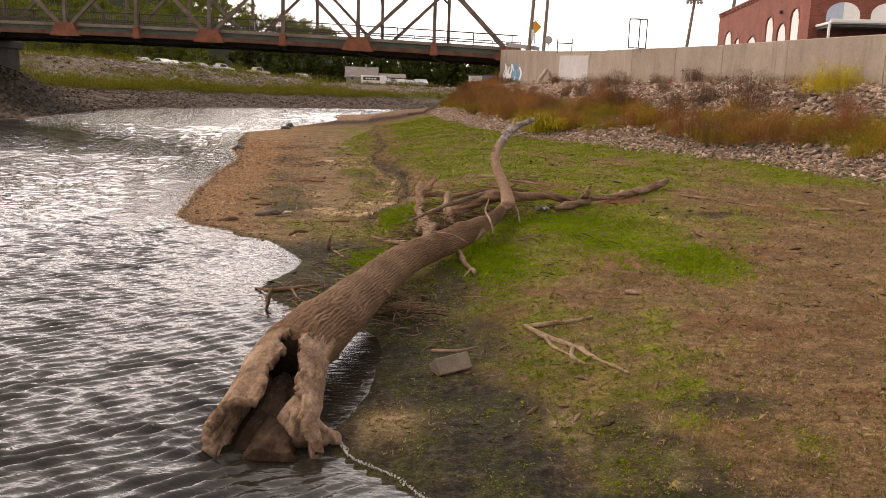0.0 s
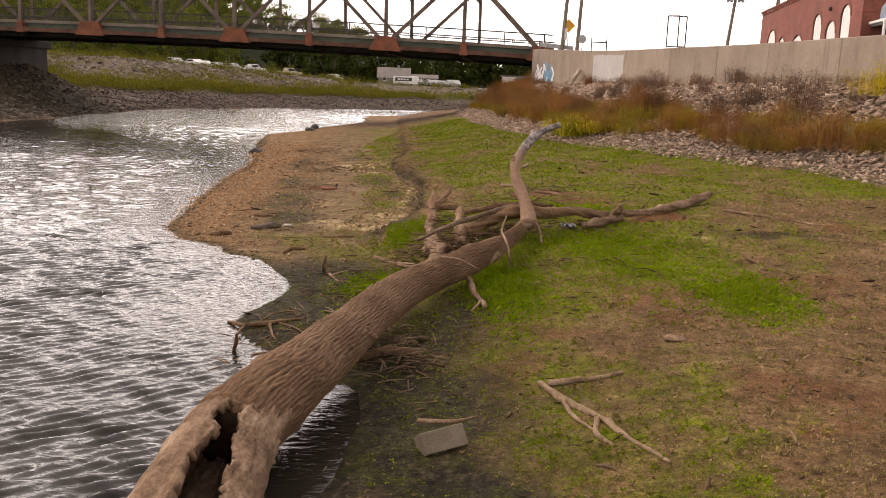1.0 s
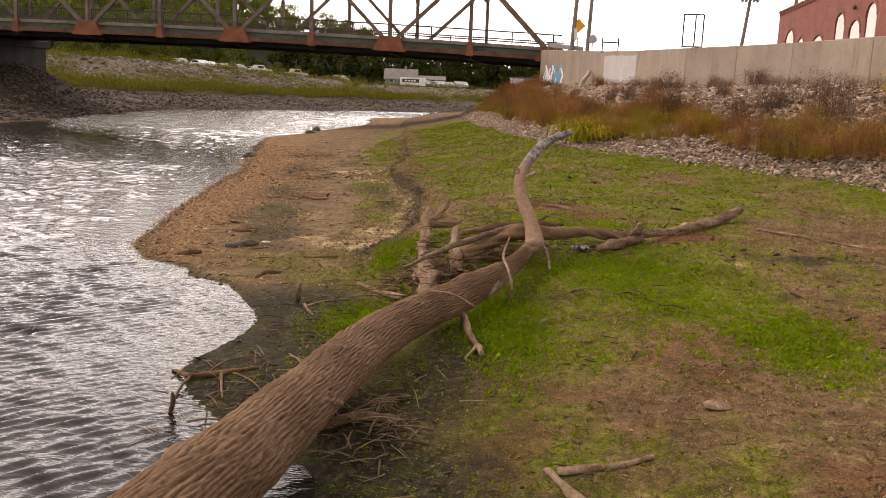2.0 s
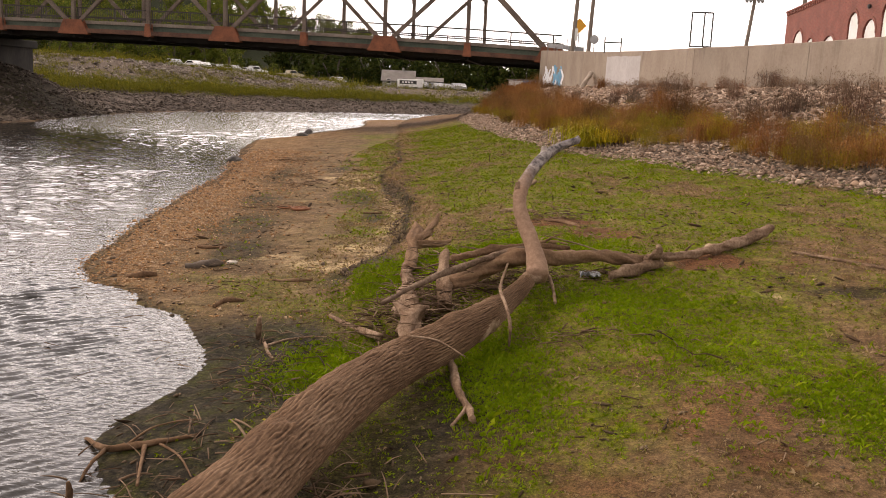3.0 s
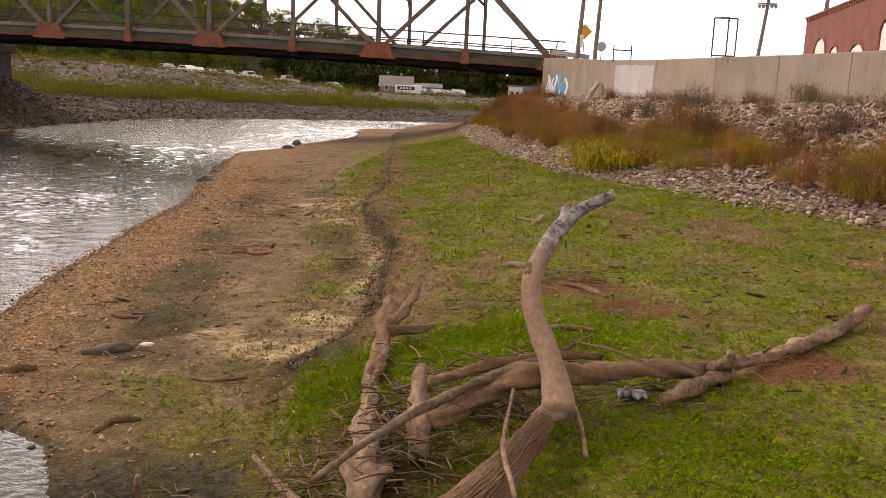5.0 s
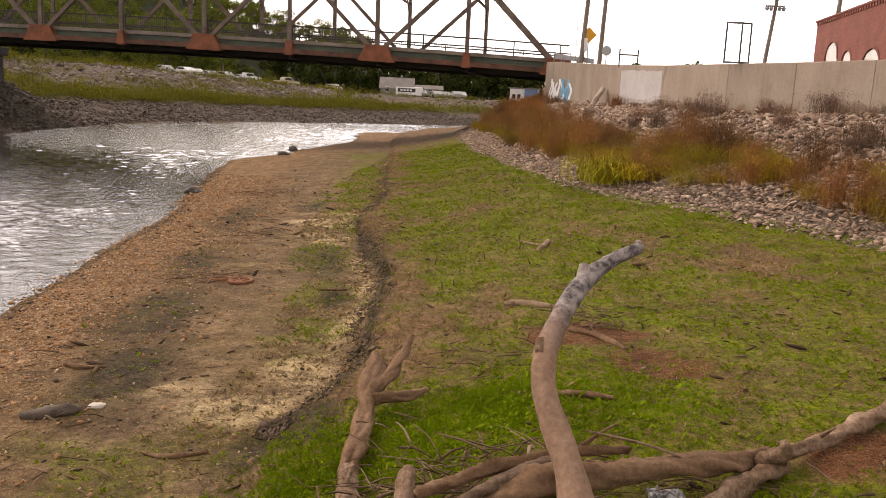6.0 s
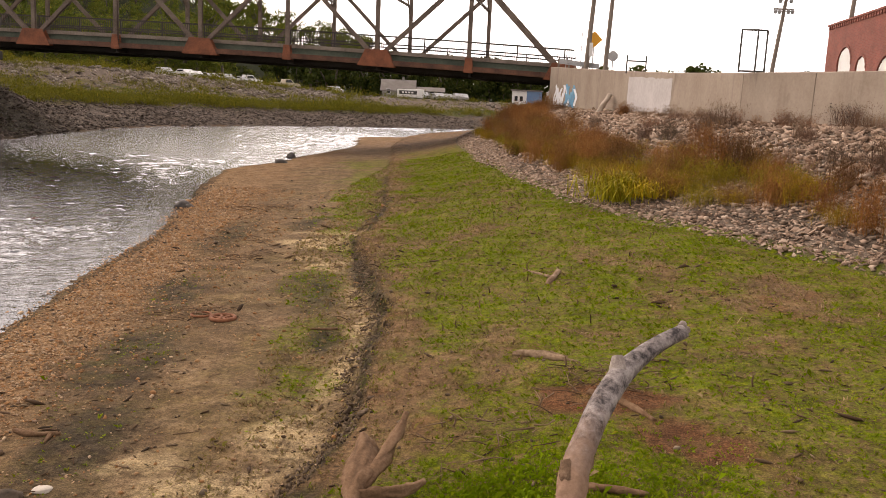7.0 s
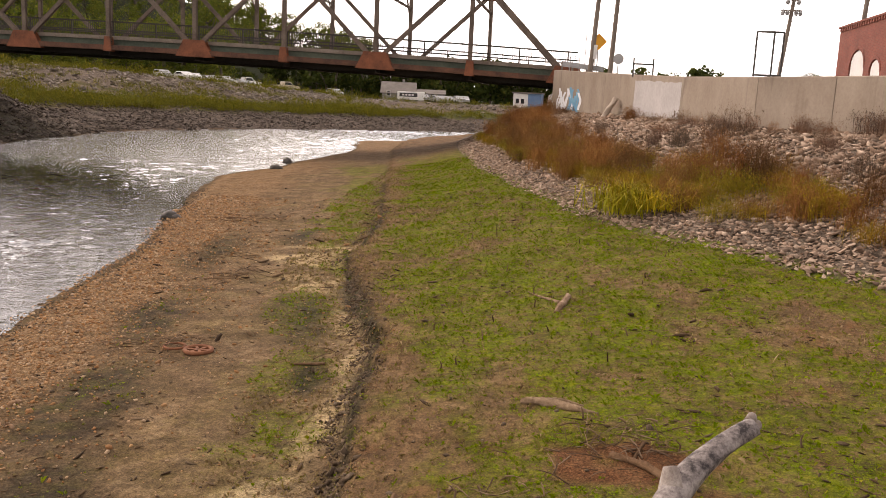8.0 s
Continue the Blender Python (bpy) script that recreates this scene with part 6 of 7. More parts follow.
# dark green, lowered further so that shade below deck and trees is in it
LEAVES = leaf_material("woodland_leaves", [(0.02, 0.034, 0.008), (0.038, 0.054, 0.011), (0.056, 0.07, 0.013), (0.03, 0.044, 0.009), (0.085, 0.085, 0.017)], trans=0.25)
HILL_LEAVES = leaf_material("hillside_leaves", [(0.05, 0.075, 0.012), (0.09, 0.12, 0.018), (0.14, 0.155, 0.022), (0.065, 0.095, 0.014), (0.22, 0.19, 0.03)], trans=0.3)
TRUNKS = simple("dark_tree_bark", (0.04, 0.03, 0.022), (0.09, 0.07, 0.05), 2)


def far_place(yc, off):
    """A place off metres behind the far waterline, beside its point at yc."""
    e = 1.5
    tx, ty = float(far_x(yc + e) - far_x(yc - e)), 2 * e
    L = math.hypot(tx, ty)
    return float(far_x(yc)) - ty / L * off, yc + tx / L * off, math.atan2(ty, tx)


def make_woods():
    kinds = [tree_arrays(30 + k, 1.0, 1500) for k in range(5)]
    far_kinds = [tree_arrays(40 + k, 1.0, 560) for k in range(5)]
    hill_kinds = [tree_arrays(50 + k, 1.0, 1990) for k in range(5)]
    rnd = random.Random(3)
    spots = []
    for yc in np.arange(30, 150, 2.3):  # belt behind the parked cars
        for off, hh in ((66, 9), (74, 11), (84, 13)):
            x, y, _ = far_place(float(yc), off + rnd.uniform(-3, 3))
            spots.append((x, y, hh * rnd.uniform(0.75, 1.15) * float(np.interp((x - 0.6) / (y - 14), [-0.7, -0.5, -0.27], [0.75, 0.48, 0.38]))))
    hill_from = len(spots)
    for _ in range(190):  # the wooded hill
        y = rnd.uniform(225, 345)
        x = rnd.uniform(-215, -8 - 0.13 * (y - 14))
        spots.append((x, y, rnd.uniform(8.5, 13)))
    for _ in range(110):  # its lower slope, down to the belt
        y = rnd.uniform(168, 232)
        spots.append((0.6 + (y - 14) * rnd.uniform(-0.66, -0.33), y, rnd.uniform(8, 12.5)))
    hill_to = len(spots)
    for x in np.arange(-60, 70, 2.6):  # low wood closing the view below the deck
        for row in range(2):
            spots.append((float(x) + rnd.uniform(-2, 2), 222 + row * 9 + rnd.uniform(-3, 3), rnd.uniform(6.5, 9.5)))
    for x in np.arange(-45, 45, 1.9):
        spots.append((float(x), 206 + rnd.uniform(-4, 4), rnd.uniform(7, 10)))
    for x in np.arange(12, 60, 4.0):
        spots.append((float(x), 172 + rnd.uniform(-4, 4), rnd.uniform(5, 8)))
    LV, TV, HV = [], [], []
    X, Y = np.array([s[0] for s in spots]), np.array([s[1] for s in spots])
    Z = land(X, Y)
    for num, ((x, y, hh), z) in enumerate(zip(spots, Z)):
        limbs, crown = (kinds if num < hill_from else hill_kinds if num < hill_to else far_kinds)[rnd.randrange(5)]
        a = rnd.uniform(0, 6.28)
        R = np.array([[math.cos(a), -math.sin(a), 0], [math.sin(a), math.cos(a), 0], [0, 0, 1]])
        sx = rnd.uniform(0.85, 1.25)
        for src, dst in ((limbs, TV), (crown, HV if hill_from <= num < hill_to or (num < hill_from and num % 3 == 0) else LV)):
            dst.append(((src[0] * np.array([hh * sx, hh * sx, hh])) @ R.T + np.array([x, y, z - 0.2]), src[1]))
    wood = empty("far_woods", (-40, 200, 5))
    set_parent(part_of("crowns", arrays("crowns", *join(*LV)), LEAVES), wood)
    set_parent(part_of("hill_crowns", arrays("hill_crowns", *join(*HV)), HILL_LEAVES, None, "olive and yellowing crowns"), wood)
    set_parent(part_of("trunks", arrays("trunks", *join(*TV)), TRUNKS), wood)
    tagged(wood, "dark green woods behind the far bank and on the hill", "woods", kind="stuff")
    # single trees whose crowns show over the flood wall
    for x, y, hh, sd in ((27.5, 150, 5.6, 71), (36.0, 155, 4.4, 72), (44.3, 150, 5.8, 73)):
        t = empty("tree", (x, y, 5.0))
        limbs, crown = tree_arrays(sd, hh, 4200)
        ob = part_of("trunk", arrays("trunk", *limbs), TRUNKS, t)
        part_of("crown", arrays("crown", *crown), LEAVES, t)
        tagged(t, "round dark green tree standing behind the flood wall", "tree", "trees behind the wall")


make_woods()


def make_far_bank():
    rng = np.random.default_rng(44)
    # stones of the far bank
    n = 26000
    yc = rng.uniform(45, 148, n)
    off = np.where(rng.uniform(0, 1, n) < 0.65, rng.uniform(0, 15, n), rng.uniform(24, 47, n))
    pts = np.array([far_place(float(a), float(b))[:2] for a, b in zip(yc, off)])
    x, y = pts[:, 0], pts[:, 1]
    size = np.where(off < 16, np.exp(rng.normal(-2.1, 0.35, n)), np.exp(rng.normal(-1.35, 0.4, n)))
    P = np.stack([x, y, land(x, y) + size * 0.15], -1)
    R = rotations(rng, n, 0.35)
    for lower, name, label, cols in ((True, "far_shingle", "dark grey-brown shingle along the far waterline", [(0.045, 0.034, 0.028), (0.11, 0.086, 0.07), (0.07, 0.054, 0.044), (0.17, 0.138, 0.115), (0.085, 0.066, 0.054)]),
                                     (False, "far_riprap", "pale broken riprap on the upper far bank", [(0.10, 0.08, 0.064), (0.24, 0.2, 0.165), (0.15, 0.122, 0.1), (0.33, 0.285, 0.24), (0.19, 0.155, 0.128)])):
        w = (off < 16) == lower
        V, F = scatter(BROKEN_ARRAYS, P[w], size[w], R[w], 9)
        tagged(part_of(name, arrays(name, V, F), varied(name + "_stone", cols, fine=5)), label, "stones", kind="stuff")
    # the band of weeds and bushes
    n = 3600
    yc = rng.uniform(40, 150, n)
    off = np.where(rng.uniform(0, 1, n) < 0.5, rng.uniform(12.5, 22, n), np.where(rng.uniform(0, 1, n) < 0.6, rng.uniform(43, 51, n), np.clip(32 + 9 * np.sin(yc * 0.42) + rng.normal(0, 3.5, n), 22, 45)))
    shapes = [weed_arrays(90 + k, 0.7, 1.3, 14, 13, 0.3, 2.2) for k in range(4)]
    pts = np.array([far_place(float(a), float(b))[:2] for a, b in zip(yc, off)])
    P = np.stack([pts[:, 0], pts[:, 1], land(pts[:, 0], pts[:, 1]) - 0.1], -1)
    size = rng.uniform(0.6, 1.5, n) * np.where(rng.uniform(0, 1, n) < 0.12, 1.9, 1.0)
    V, F = scatter(shapes, P, size, rotations(rng, n, 0.08), 10)
    mat = leaf_material("far_bank_weeds", [(0.055, 0.065, 0.006), (0.12, 0.125, 0.011), (0.18, 0.16, 0.016), (0.08, 0.085, 0.008), (0.27, 0.21, 0.025)])
    tagged(part_of("far_bank_weeds", arrays("far_bank_weeds", V, F), mat), "green and yellow weeds banding the far bank", "weeds", kind="stuff")


make_far_bank()

# ---- parked vehicles, far off ----
GLASS_DARK = Mat("car_window_glass", 0.08).color((0.02, 0.022, 0.025)).m
TYRE = simple("tyre_rubber", (0.015, 0.015, 0.015), (0.03, 0.03, 0.03), 5)


def paint(name, c):
    m = Mat(name, 0.35)
    m.color(m.mix(m.ramp(m.noise(3, 3), (0.3, 0.0), (0.7, 0.25)), c, (0.3, 0.27, 0.23)))
    return m.m


def make_car(kind, mat, label):
    car = empty("parked_" + kind)
    if kind == "van":
        prof, cab, L = [(-2.4, 0.35), (2.45, 0.35), (2.5, 0.9), (1.9, 1.15), (1.35, 1.95), (-2.35, 2.0), (-2.45, 1.0)], [(1.75, 1.2), (1.3, 1.85), (-2.2, 1.85), (-2.25, 1.2)], 1.5
    elif kind == "pickup":
        prof, cab, L = [(-2.6, 0.45), (2.6, 0.45), (2.62, 1.0), (1.25, 1.12), (0.75, 1.75), (-0.5, 1.78), (-0.65, 1.12), (-2.6, 1.1)], [(1.1, 1.15), (0.7, 1.68), (-0.42, 1.7), (-0.52, 1.15)], 1.6
    else:
        prof, cab, L = [(-2.2, 0.3), (2.25, 0.3), (2.28, 0.75), (1.1, 0.95), (0.45, 1.42), (-1.1, 1.44), (-1.75, 1.0), (-2.25, 0.92)], [(0.95, 0.98), (0.4, 1.36), (-1.05, 1.37), (-1.55, 1.0)], 1.4
    w = 0.9

    def slab(points, half, m_, name, inset=0.0):
        bm = bmesh.new()
        a = [bm.verts.new((x, -half, z)) for x, z in points]
        b = [bm.verts.new((x, half, z)) for x, z in points]
        bm.faces.new(a), bm.faces.new(b[::-1])
        for i in range(len(points)):
            j = (i + 1) % len(points)
            bm.faces.new((a[i], b[i], b[j], a[j]))
        bmesh.ops.bevel(bm, geom=list(bm.edges), offset=0.05, segments=1, affect="EDGES")
        bmesh.ops.recalc_face_normals(bm, faces=bm.faces)
        return part(name, bm, m_, car)

    slab(prof, w, mat, "body")
    slab(cab, w + 0.012, GLASS_DARK, "side_windows")
    for x in (-L, L):
        for y in (-w, w):
            bm = bmesh.new()
            lathe(bm, [(0.2, -0.1), (0.33, -0.1), (0.35, -0.06), (0.35, 0.06), (0.33, 0.1), (0.2, 0.1)], n=14, m=Matrix.Translation((x, y, 0.35)) @ Matrix.Rotation(math.pi / 2, 4, "X"))
            part("wheel", bm, TYRE, car)
    return tagged(car, label, "car", "vehicles in the far lot")


def park_cars():
    white, silver, dark, tan = paint("white_car_paint", (0.75, 0.75, 0.73)), paint("silver_car_paint", (0.36, 0.37, 0.38)), paint("dark_car_paint", (0.03, 0.035, 0.045)), paint("tan_car_paint", (0.42, 0.36, 0.27))
    kinds = [make_car("van", white, "white parked van on the far embankment"), make_car("pickup", white, "white parked pickup truck on the far embankment"), make_car("sedan", silver, "silver parked saloon car on the far embankment"),
             make_car("sedan", dark, "dark parked saloon car on the far embankment"), make_car("sedan", white, "white parked saloon car on the far embankment"), make_car("pickup", tan, "tan parked pickup truck on the far embankment")]
    rnd = random.Random(6)
    used = set()
    spots = [(120.9, 53.5), (121.9, 53), (123.4, 54), (125.2, 53), (127.2, 54), (129.4, 53.5), (138.6, 52)] + [(139.6 + 0.14 * k, 50 + 2 * (k % 3)) for k in range(8)]
    for i, (yc, off) in enumerate(spots):
        k = rnd.choice((4, 2, 2, 4, 3, 2, 2)) if i != 7 else 0
        x, y, a = far_place(yc, off)
        m = Matrix.Translation((x, y, land1(x, y))) @ Matrix.Rotation(a + rnd.choice((1.57, 1.4, 1.75, -1.57)), 4, "Z")
        if k not in used:
            used.add(k)
            kinds[k].matrix_basis = m
        else:
            copy_thing(kinds[k], m)
    for k, ob in enumerate(kinds):
        if k not in used:
            x, y, a = far_place(129 + k, 53)
            ob.matrix_basis = Matrix.Translation((x, y, land1(x, y))) @ Matrix.Rotation(a, 4, "Z")


park_cars()

# ---- far buildings ----
SIDING = simple("grey_board_siding", (0.17, 0.165, 0.15), (0.27, 0.255, 0.235), 0.6, 0.85, stretch=(0.5, 0.5, 6))
ROOFING = simple("grey_shingle_roof", (0.12, 0.105, 0.095), (0.2, 0.18, 0.16), 0.8, 0.95)
WHITE = simple("white_painted_metal", (0.62, 0.61, 0.58), (0.74, 0.73, 0.70), 0.8, 0.5)
BLUE = simple("faded_blue_metal", (0.09, 0.17, 0.30), (0.14, 0.24, 0.38), 0.7, 0.6)
BLACK = simple("black_painted_steel", (0.018, 0.016, 0.015), (0.05, 0.045, 0.04), 3, 0.6)


def gable_house(x, y, z, w, d, h, roof, turn, wall_mat, label, chimney=False):
    house = empty("house", (x, y, z), turn)
    bm = box((-w / 2, -d / 2, -1.0), (w / 2, d / 2, h))
    part("wall", bm, wall_mat, house)
    bm = bmesh.new()
    o = 0.35
    for s in (-1, 1):
        q = [(-w / 2 - o, s * (d / 2 + o), h - 0.1), (w / 2 + o, s * (d / 2 + o), h - 0.1), (w / 2 + o, 0, h + roof), (-w / 2 - o, 0, h + roof)]
        a = [bm.verts.new(p) for p in q]
        b = [bm.verts.new((p[0], p[1], p[2] + 0.14)) for p in q]
        bm.faces.new(a), bm.faces.new(b[::-1])
        for i in range(4):
            bm.faces.new((a[i], b[i], b[(i + 1) % 4], a[(i + 1) % 4]))
    part("roof", bm, ROOFING, house)
    bm = bmesh.new()
    for s in (-1, 1):
        v = [bm.verts.new((s * (w / 2 - 0.01), -d / 2, h)), bm.verts.new((s * (w / 2 - 0.01), d / 2, h)), bm.verts.new((s * (w / 2 - 0.01), 0, h + roof))]
        u = [bm.verts.new((s * (w / 2 - 0.15), p.co.y, p.co.z)) for p in v]
        bm.faces.new(v), bm.faces.new(u[::-1])
        for i in range(3):
            bm.faces.new((v[i], u[i], u[(i + 1) % 3], v[(i + 1) % 3]))
    part("gable", bm, wall_mat, house)
    for k in (-0.3, 0.05, 0.33):
        win = part("window", box((k * w - 0.45, -d / 2 - 0.05, 1.0), (k * w + 0.45, -d / 2 + 0.05, 2.0)), WHITE, house)
        part("pane", box((k * w - 0.38, -d / 2 - 0.07, 1.07), (k * w + 0.38, -d / 2 - 0.02, 1.93)), GLASS_DARK, win)
    if chimney:
        part("chimney", box((w * 0.1, -0.3, h), (w * 0.1 + 0.5, 0.3, h + roof + 0.7)), SIDING, house)
    return tagged(house, label, "house")


gable_house(-24.0, 196, 3.5, 6.6, 7.5, 1.6, 2.2, 6, SIDING, "low grey house with a wide shingled roof", True)
gable_house(-17.2, 195, 3.4, 5.2, 5.0, 1.9, 0.7, 6, SIDING, "small grey annexe with a shallow roof")


def make_trailer():
    t = empty("box_trailer", (-20.0, 183, 3.35), 8)
    part("body", box((-2.5, -1.1, 0.55), (2.5, 1.1, 2.1), 0.05), WHITE, t)
    part("panel", box((-2.1, -1.13, 1.15), (1.3, -1.1, 1.85)), BLACK, t, "dark sign panel")
    for k in range(4):
        part("letter_bar", box((-1.6 + k * 0.6, -1.15, 1.35), (-1.2 + k * 0.6, -1.132, 1.65)), WHITE, t)
    for x in (-1.2, 1.2):
        for y in (-1.0, 1.0):
            bm = bmesh.new()
            lathe(bm, [(0.3, -0.1), (0.35, -0.06), (0.35, 0.06), (0.3, 0.1)], n=12, m=Matrix.Translation((x, y, 0.35)) @ Matrix.Rotation(math.pi / 2, 4, "X"))
            part("wheel", bm, TYRE, t)
    tagged(t, "white box trailer with a dark sign panel", "trailer")


make_trailer()


def make_shed():
    s = empty("storage_shed", (2.3, 186, 3.6), -8)
    part("wall", box((-2.4, -2.0, -0.8), (0.4, 2.0, 2.5), 0.02), WHITE, s)
    part("door", box((0.42, -2.0, -0.8), (2.9, 2.0, 2.7), 0.02), BLUE, s, "blue metal side")
    bm = box((-2.7, -2.3, 2.52), (3.1, 2.3, 2.75))
    part("roof", bm, ROOFING, s)
    for x in (-1.9, -0.9):
        part("window", box((x, -2.05, 0.6), (x + 0.6, -1.98, 1.5)), GLASS_DARK, s)
    tagged(s, "blue and white metal storage shed beyond the bridge", "shed")


make_shed()

# ---- the brick building behind the wall ----
def brick_material():
    m = Mat("red_brick", 0.9)
    sp, mp = m.node("ShaderNodeSeparateXYZ", Vector=m.pos), m.t.nodes.new("ShaderNodeCombineXYZ")
    m.put(mp.inputs["X"], m.maths("ADD", sp.outputs["X"], sp.outputs["Y"]))
    m.put(mp.inputs["Y"], sp.outputs["Z"])
    b = m.t.nodes.new("ShaderNodeTexBrick")
    m.t.links.new(mp.outputs["Vector"], b.inputs["Vector"])
    b.inputs["Scale"].default_value = 1.0
    b.inputs["Brick Width"].default_value, b.inputs["Row Height"].default_value, b.inputs["Mortar Size"].default_value = 0.21, 0.075, 0.006
    b.inputs["Color1"].default_value, b.inputs["Color2"].default_value, b.inputs["Mortar"].default_value = (0.235, 0.065, 0.042, 1), (0.17, 0.045, 0.03, 1), (0.185, 0.085, 0.062, 1)
    m.color(m.mix(1.0, b.outputs["Color"], m.ramp(m.noise(0.8, 5), (0.3, 0.75), (0.7, 1.15)), "MULTIPLY"))
    m.bump(m.noise(30, 3), 0.2, 0.01)
    return m.m


def arch_profile(w, h, n=10):
    """An opening w wide, h high to the crown, with a segmental head."""
    r = w / 2
    pts = [(-w / 2, 0), (w / 2, 0)]
    for i in range(n + 1):
        a = math.pi * i / n
        pts.append((r * math.cos(a), h - r * 0.75 + r * 0.75 * math.sin(a)))
    return pts


def make_brick_building():
    brick = brick_material()
    far_c, near_c = Vector((18.35, 66.0, 0)), Vector((16.38, 42.9, 0))
    along, L = between(near_c, far_c)
    b = empty("brick_building", (near_c.x, near_c.y, 4.9))
    b.matrix_world = Matrix.Translation((near_c.x, near_c.y, 4.9)) @ Matrix.Rotation(math.atan2(far_c.y - near_c.y, far_c.x - near_c.x), 4, "Z")
    # local x runs along the street side, local -y into the building... the outer face is at y = 0 facing +y
    top = 4.2
    openings = [(1.8, 3.4, 2.85), (4.1, 5.95, 2.3), (6.9, 8.6, 2.85), (10.5, 13.5, 2.05), (15.3, 17.0, 2.2), (18.0, 20.6, 2.85)]
    solid = part("wall", box((0, -0.4, -1), (L, 0, top)), brick, b, "red brick side wall")
    cuts = bmesh.new()
    for x0, x1, h in openings:
        pts = arch_profile(x1 - x0, h)
        c = (x0 + x1) / 2
        f = [cuts.verts.new((c + x, -0.3, z)) for x, z in pts]
        k = [cuts.verts.new((c + x, 0.2, z)) for x, z in pts]
        cuts.faces.new(f), cuts.faces.new(k[::-1])
        for i in range(len(pts)):
            j = (i + 1) % len(pts)
            cuts.faces.new((f[i], k[i], k[j], f[j]))
    bmesh.ops.recalc_face_normals(cuts, faces=cuts.faces)
    tool = part("tool", cuts, None)
    tool.matrix_world = b.matrix_world
    mod = solid.modifiers.new("openings", "BOOLEAN")
    mod.operation, mod.solver, mod.object = "DIFFERENCE", "EXACT", tool
    bpy.context.view_layer.update()
    me = bpy.data.meshes.new_from_object(solid.evaluated_get(bpy.context.evaluated_depsgraph_get()))
    solid.modifiers.clear()
    solid.data = me
    bpy.data.objects.remove(tool)
    for x0, x1, h in openings:
        pts = arch_profile(x1 - x0 - 0.06, h - 0.03)
        c = (x0 + x1) / 2
        bm = bmesh.new()
        f = [bm.verts.new((c + x, -0.06, z)) for x, z in pts]
        k = [bm.verts.new((c + x, -0.12, z)) for x, z in pts]
        bm.faces.new(f), bm.faces.new(k[::-1])
        for i in range(len(pts)):
            j = (i + 1) % len(pts)
            bm.faces.new((f[i], k[i], k[j], f[j]))
        win = part("window", bm, WHITE, b, "white shuttered arched window")
        for zz in np.arange(0.15, h - 0.25, 0.16):
            half = (x1 - x0) / 2 - 0.12 - max(0, zz - (h - 0.6)) * 0.5
            part("slat", box((c - half, -0.058, zz), (c + half, -0.04, zz + 0.13), m=Matrix()), WHITE, win)
        bm = bmesh.new()
        rim = arch_profile(x1 - x0 + 0.3, h + 0.15)[2:]
        inner = arch_profile(x1 - x0, h)[2:]
        rings = [[bm.verts.new((c + px, py, pz)) for px, py, pz in ((ax_, 0.03, az), (ax_, -0.02, az), (dx_, -0.02, dz), (dx_, 0.03, dz))] for (ax_, az), (dx_, dz) in zip(rim, inner)]
        for v, u in zip(rings, rings[1:]):
            for i in range(4):
                bm.faces.new((v[i], u[i], u[(i + 1) % 4], v[(i + 1) % 4]))
        bm.faces.new(rings[0]), bm.faces.new(rings[-1][::-1])
        part("arch", bm, brick, b)
    part("coping", box((-0.1, -0.5, top), (L + 0.1, 0.1, top + 0.12), 0.02), brick, b)
    bm = bmesh.new()
    for x in np.arange(0.1, L, 0.42):
        add_box(bm, (x, 0.0, top - 0.18), (x + 0.21, 0.07, top - 0.002))
    part("dentil_course", bm, brick, b)["kind"] = "stuff"
    part("end_wall", box((L - 0.4, -14, -1), (L, -0.41, top)), brick, b)
    part("front_wall", box((0, -16, -1), (0.4, -0.41, top)), brick, b)
    part("back_wall", box((0.41, -16, -1), (L, -15.6, top - 0.01)), brick, b)
    part("roof", box((0.41, -15.59, top - 0.5), (L - 0.41, -0.41, top - 0.35)), ROOFING, b)
    # front canopy and the windows above it
    can = part("canopy", box((-2.4, -9.0, 1.72), (-0.01, -0.3, 1.84), 0.02), WHITE, b, "white-edged flat canopy")
    part("gutter", box((-2.5, -9.0, 1.76), (-2.4, -0.25, 1.92), 0.02), WHITE, can)
    # slab whose black stands for the shade beneath the canopy
    part("soffit", box((-2.35, -8.95, 1.6), (-0.05, -0.35, 1.7)), BLACK, can, "canopy underside with its shade painted black")
    bm = bmesh.new()
    lathe(bm, [(0.06, 1.0), (0.06, 1.76)], at=(-2.45, -0.22, 0), n=10)
    part("downpipe", bm, WHITE, can)
    for y0 in (-1.2, -3.2):
        pts = arch_profile(1.5, 0.95)
        bm = bmesh.new()
        f = [bm.verts.new((-0.03, y0 - 0.3 + x, 1.95 + z)) for x, z in pts]
        k = [bm.verts.new((0.05, y0 - 0.3 + x, 1.95 + z)) for x, z in pts]
        bm.faces.new(f), bm.faces.new(k[::-1])
        for i in range(len(pts)):
            j = (i + 1) % len(pts)
            bm.faces.new((f[i], k[i], k[j], f[j]))
        part("window", bm, WHITE if y0 < -2 else simple("pale_blue_board", (0.3, 0.36, 0.44), (0.4, 0.45, 0.52), 1), b, "boarded arched front window")
        if y0 > -2:
            half_ = [pts[0], (0.0, 0.0)] + [(x, z) for x, z in pts[2:] if x <= 0.001]
            bm = bmesh.new()
            f = [bm.verts.new((-0.05, y0 - 0.3 + x, 1.95 + z)) for x, z in half_]
            k = [bm.verts.new((-0.035, y0 - 0.3 + x, 1.95 + z)) for x, z in half_]
            bm.faces.new(f), bm.faces.new(k[::-1])
            for i in range(len(half_)):
                j = (i + 1) % len(half_)
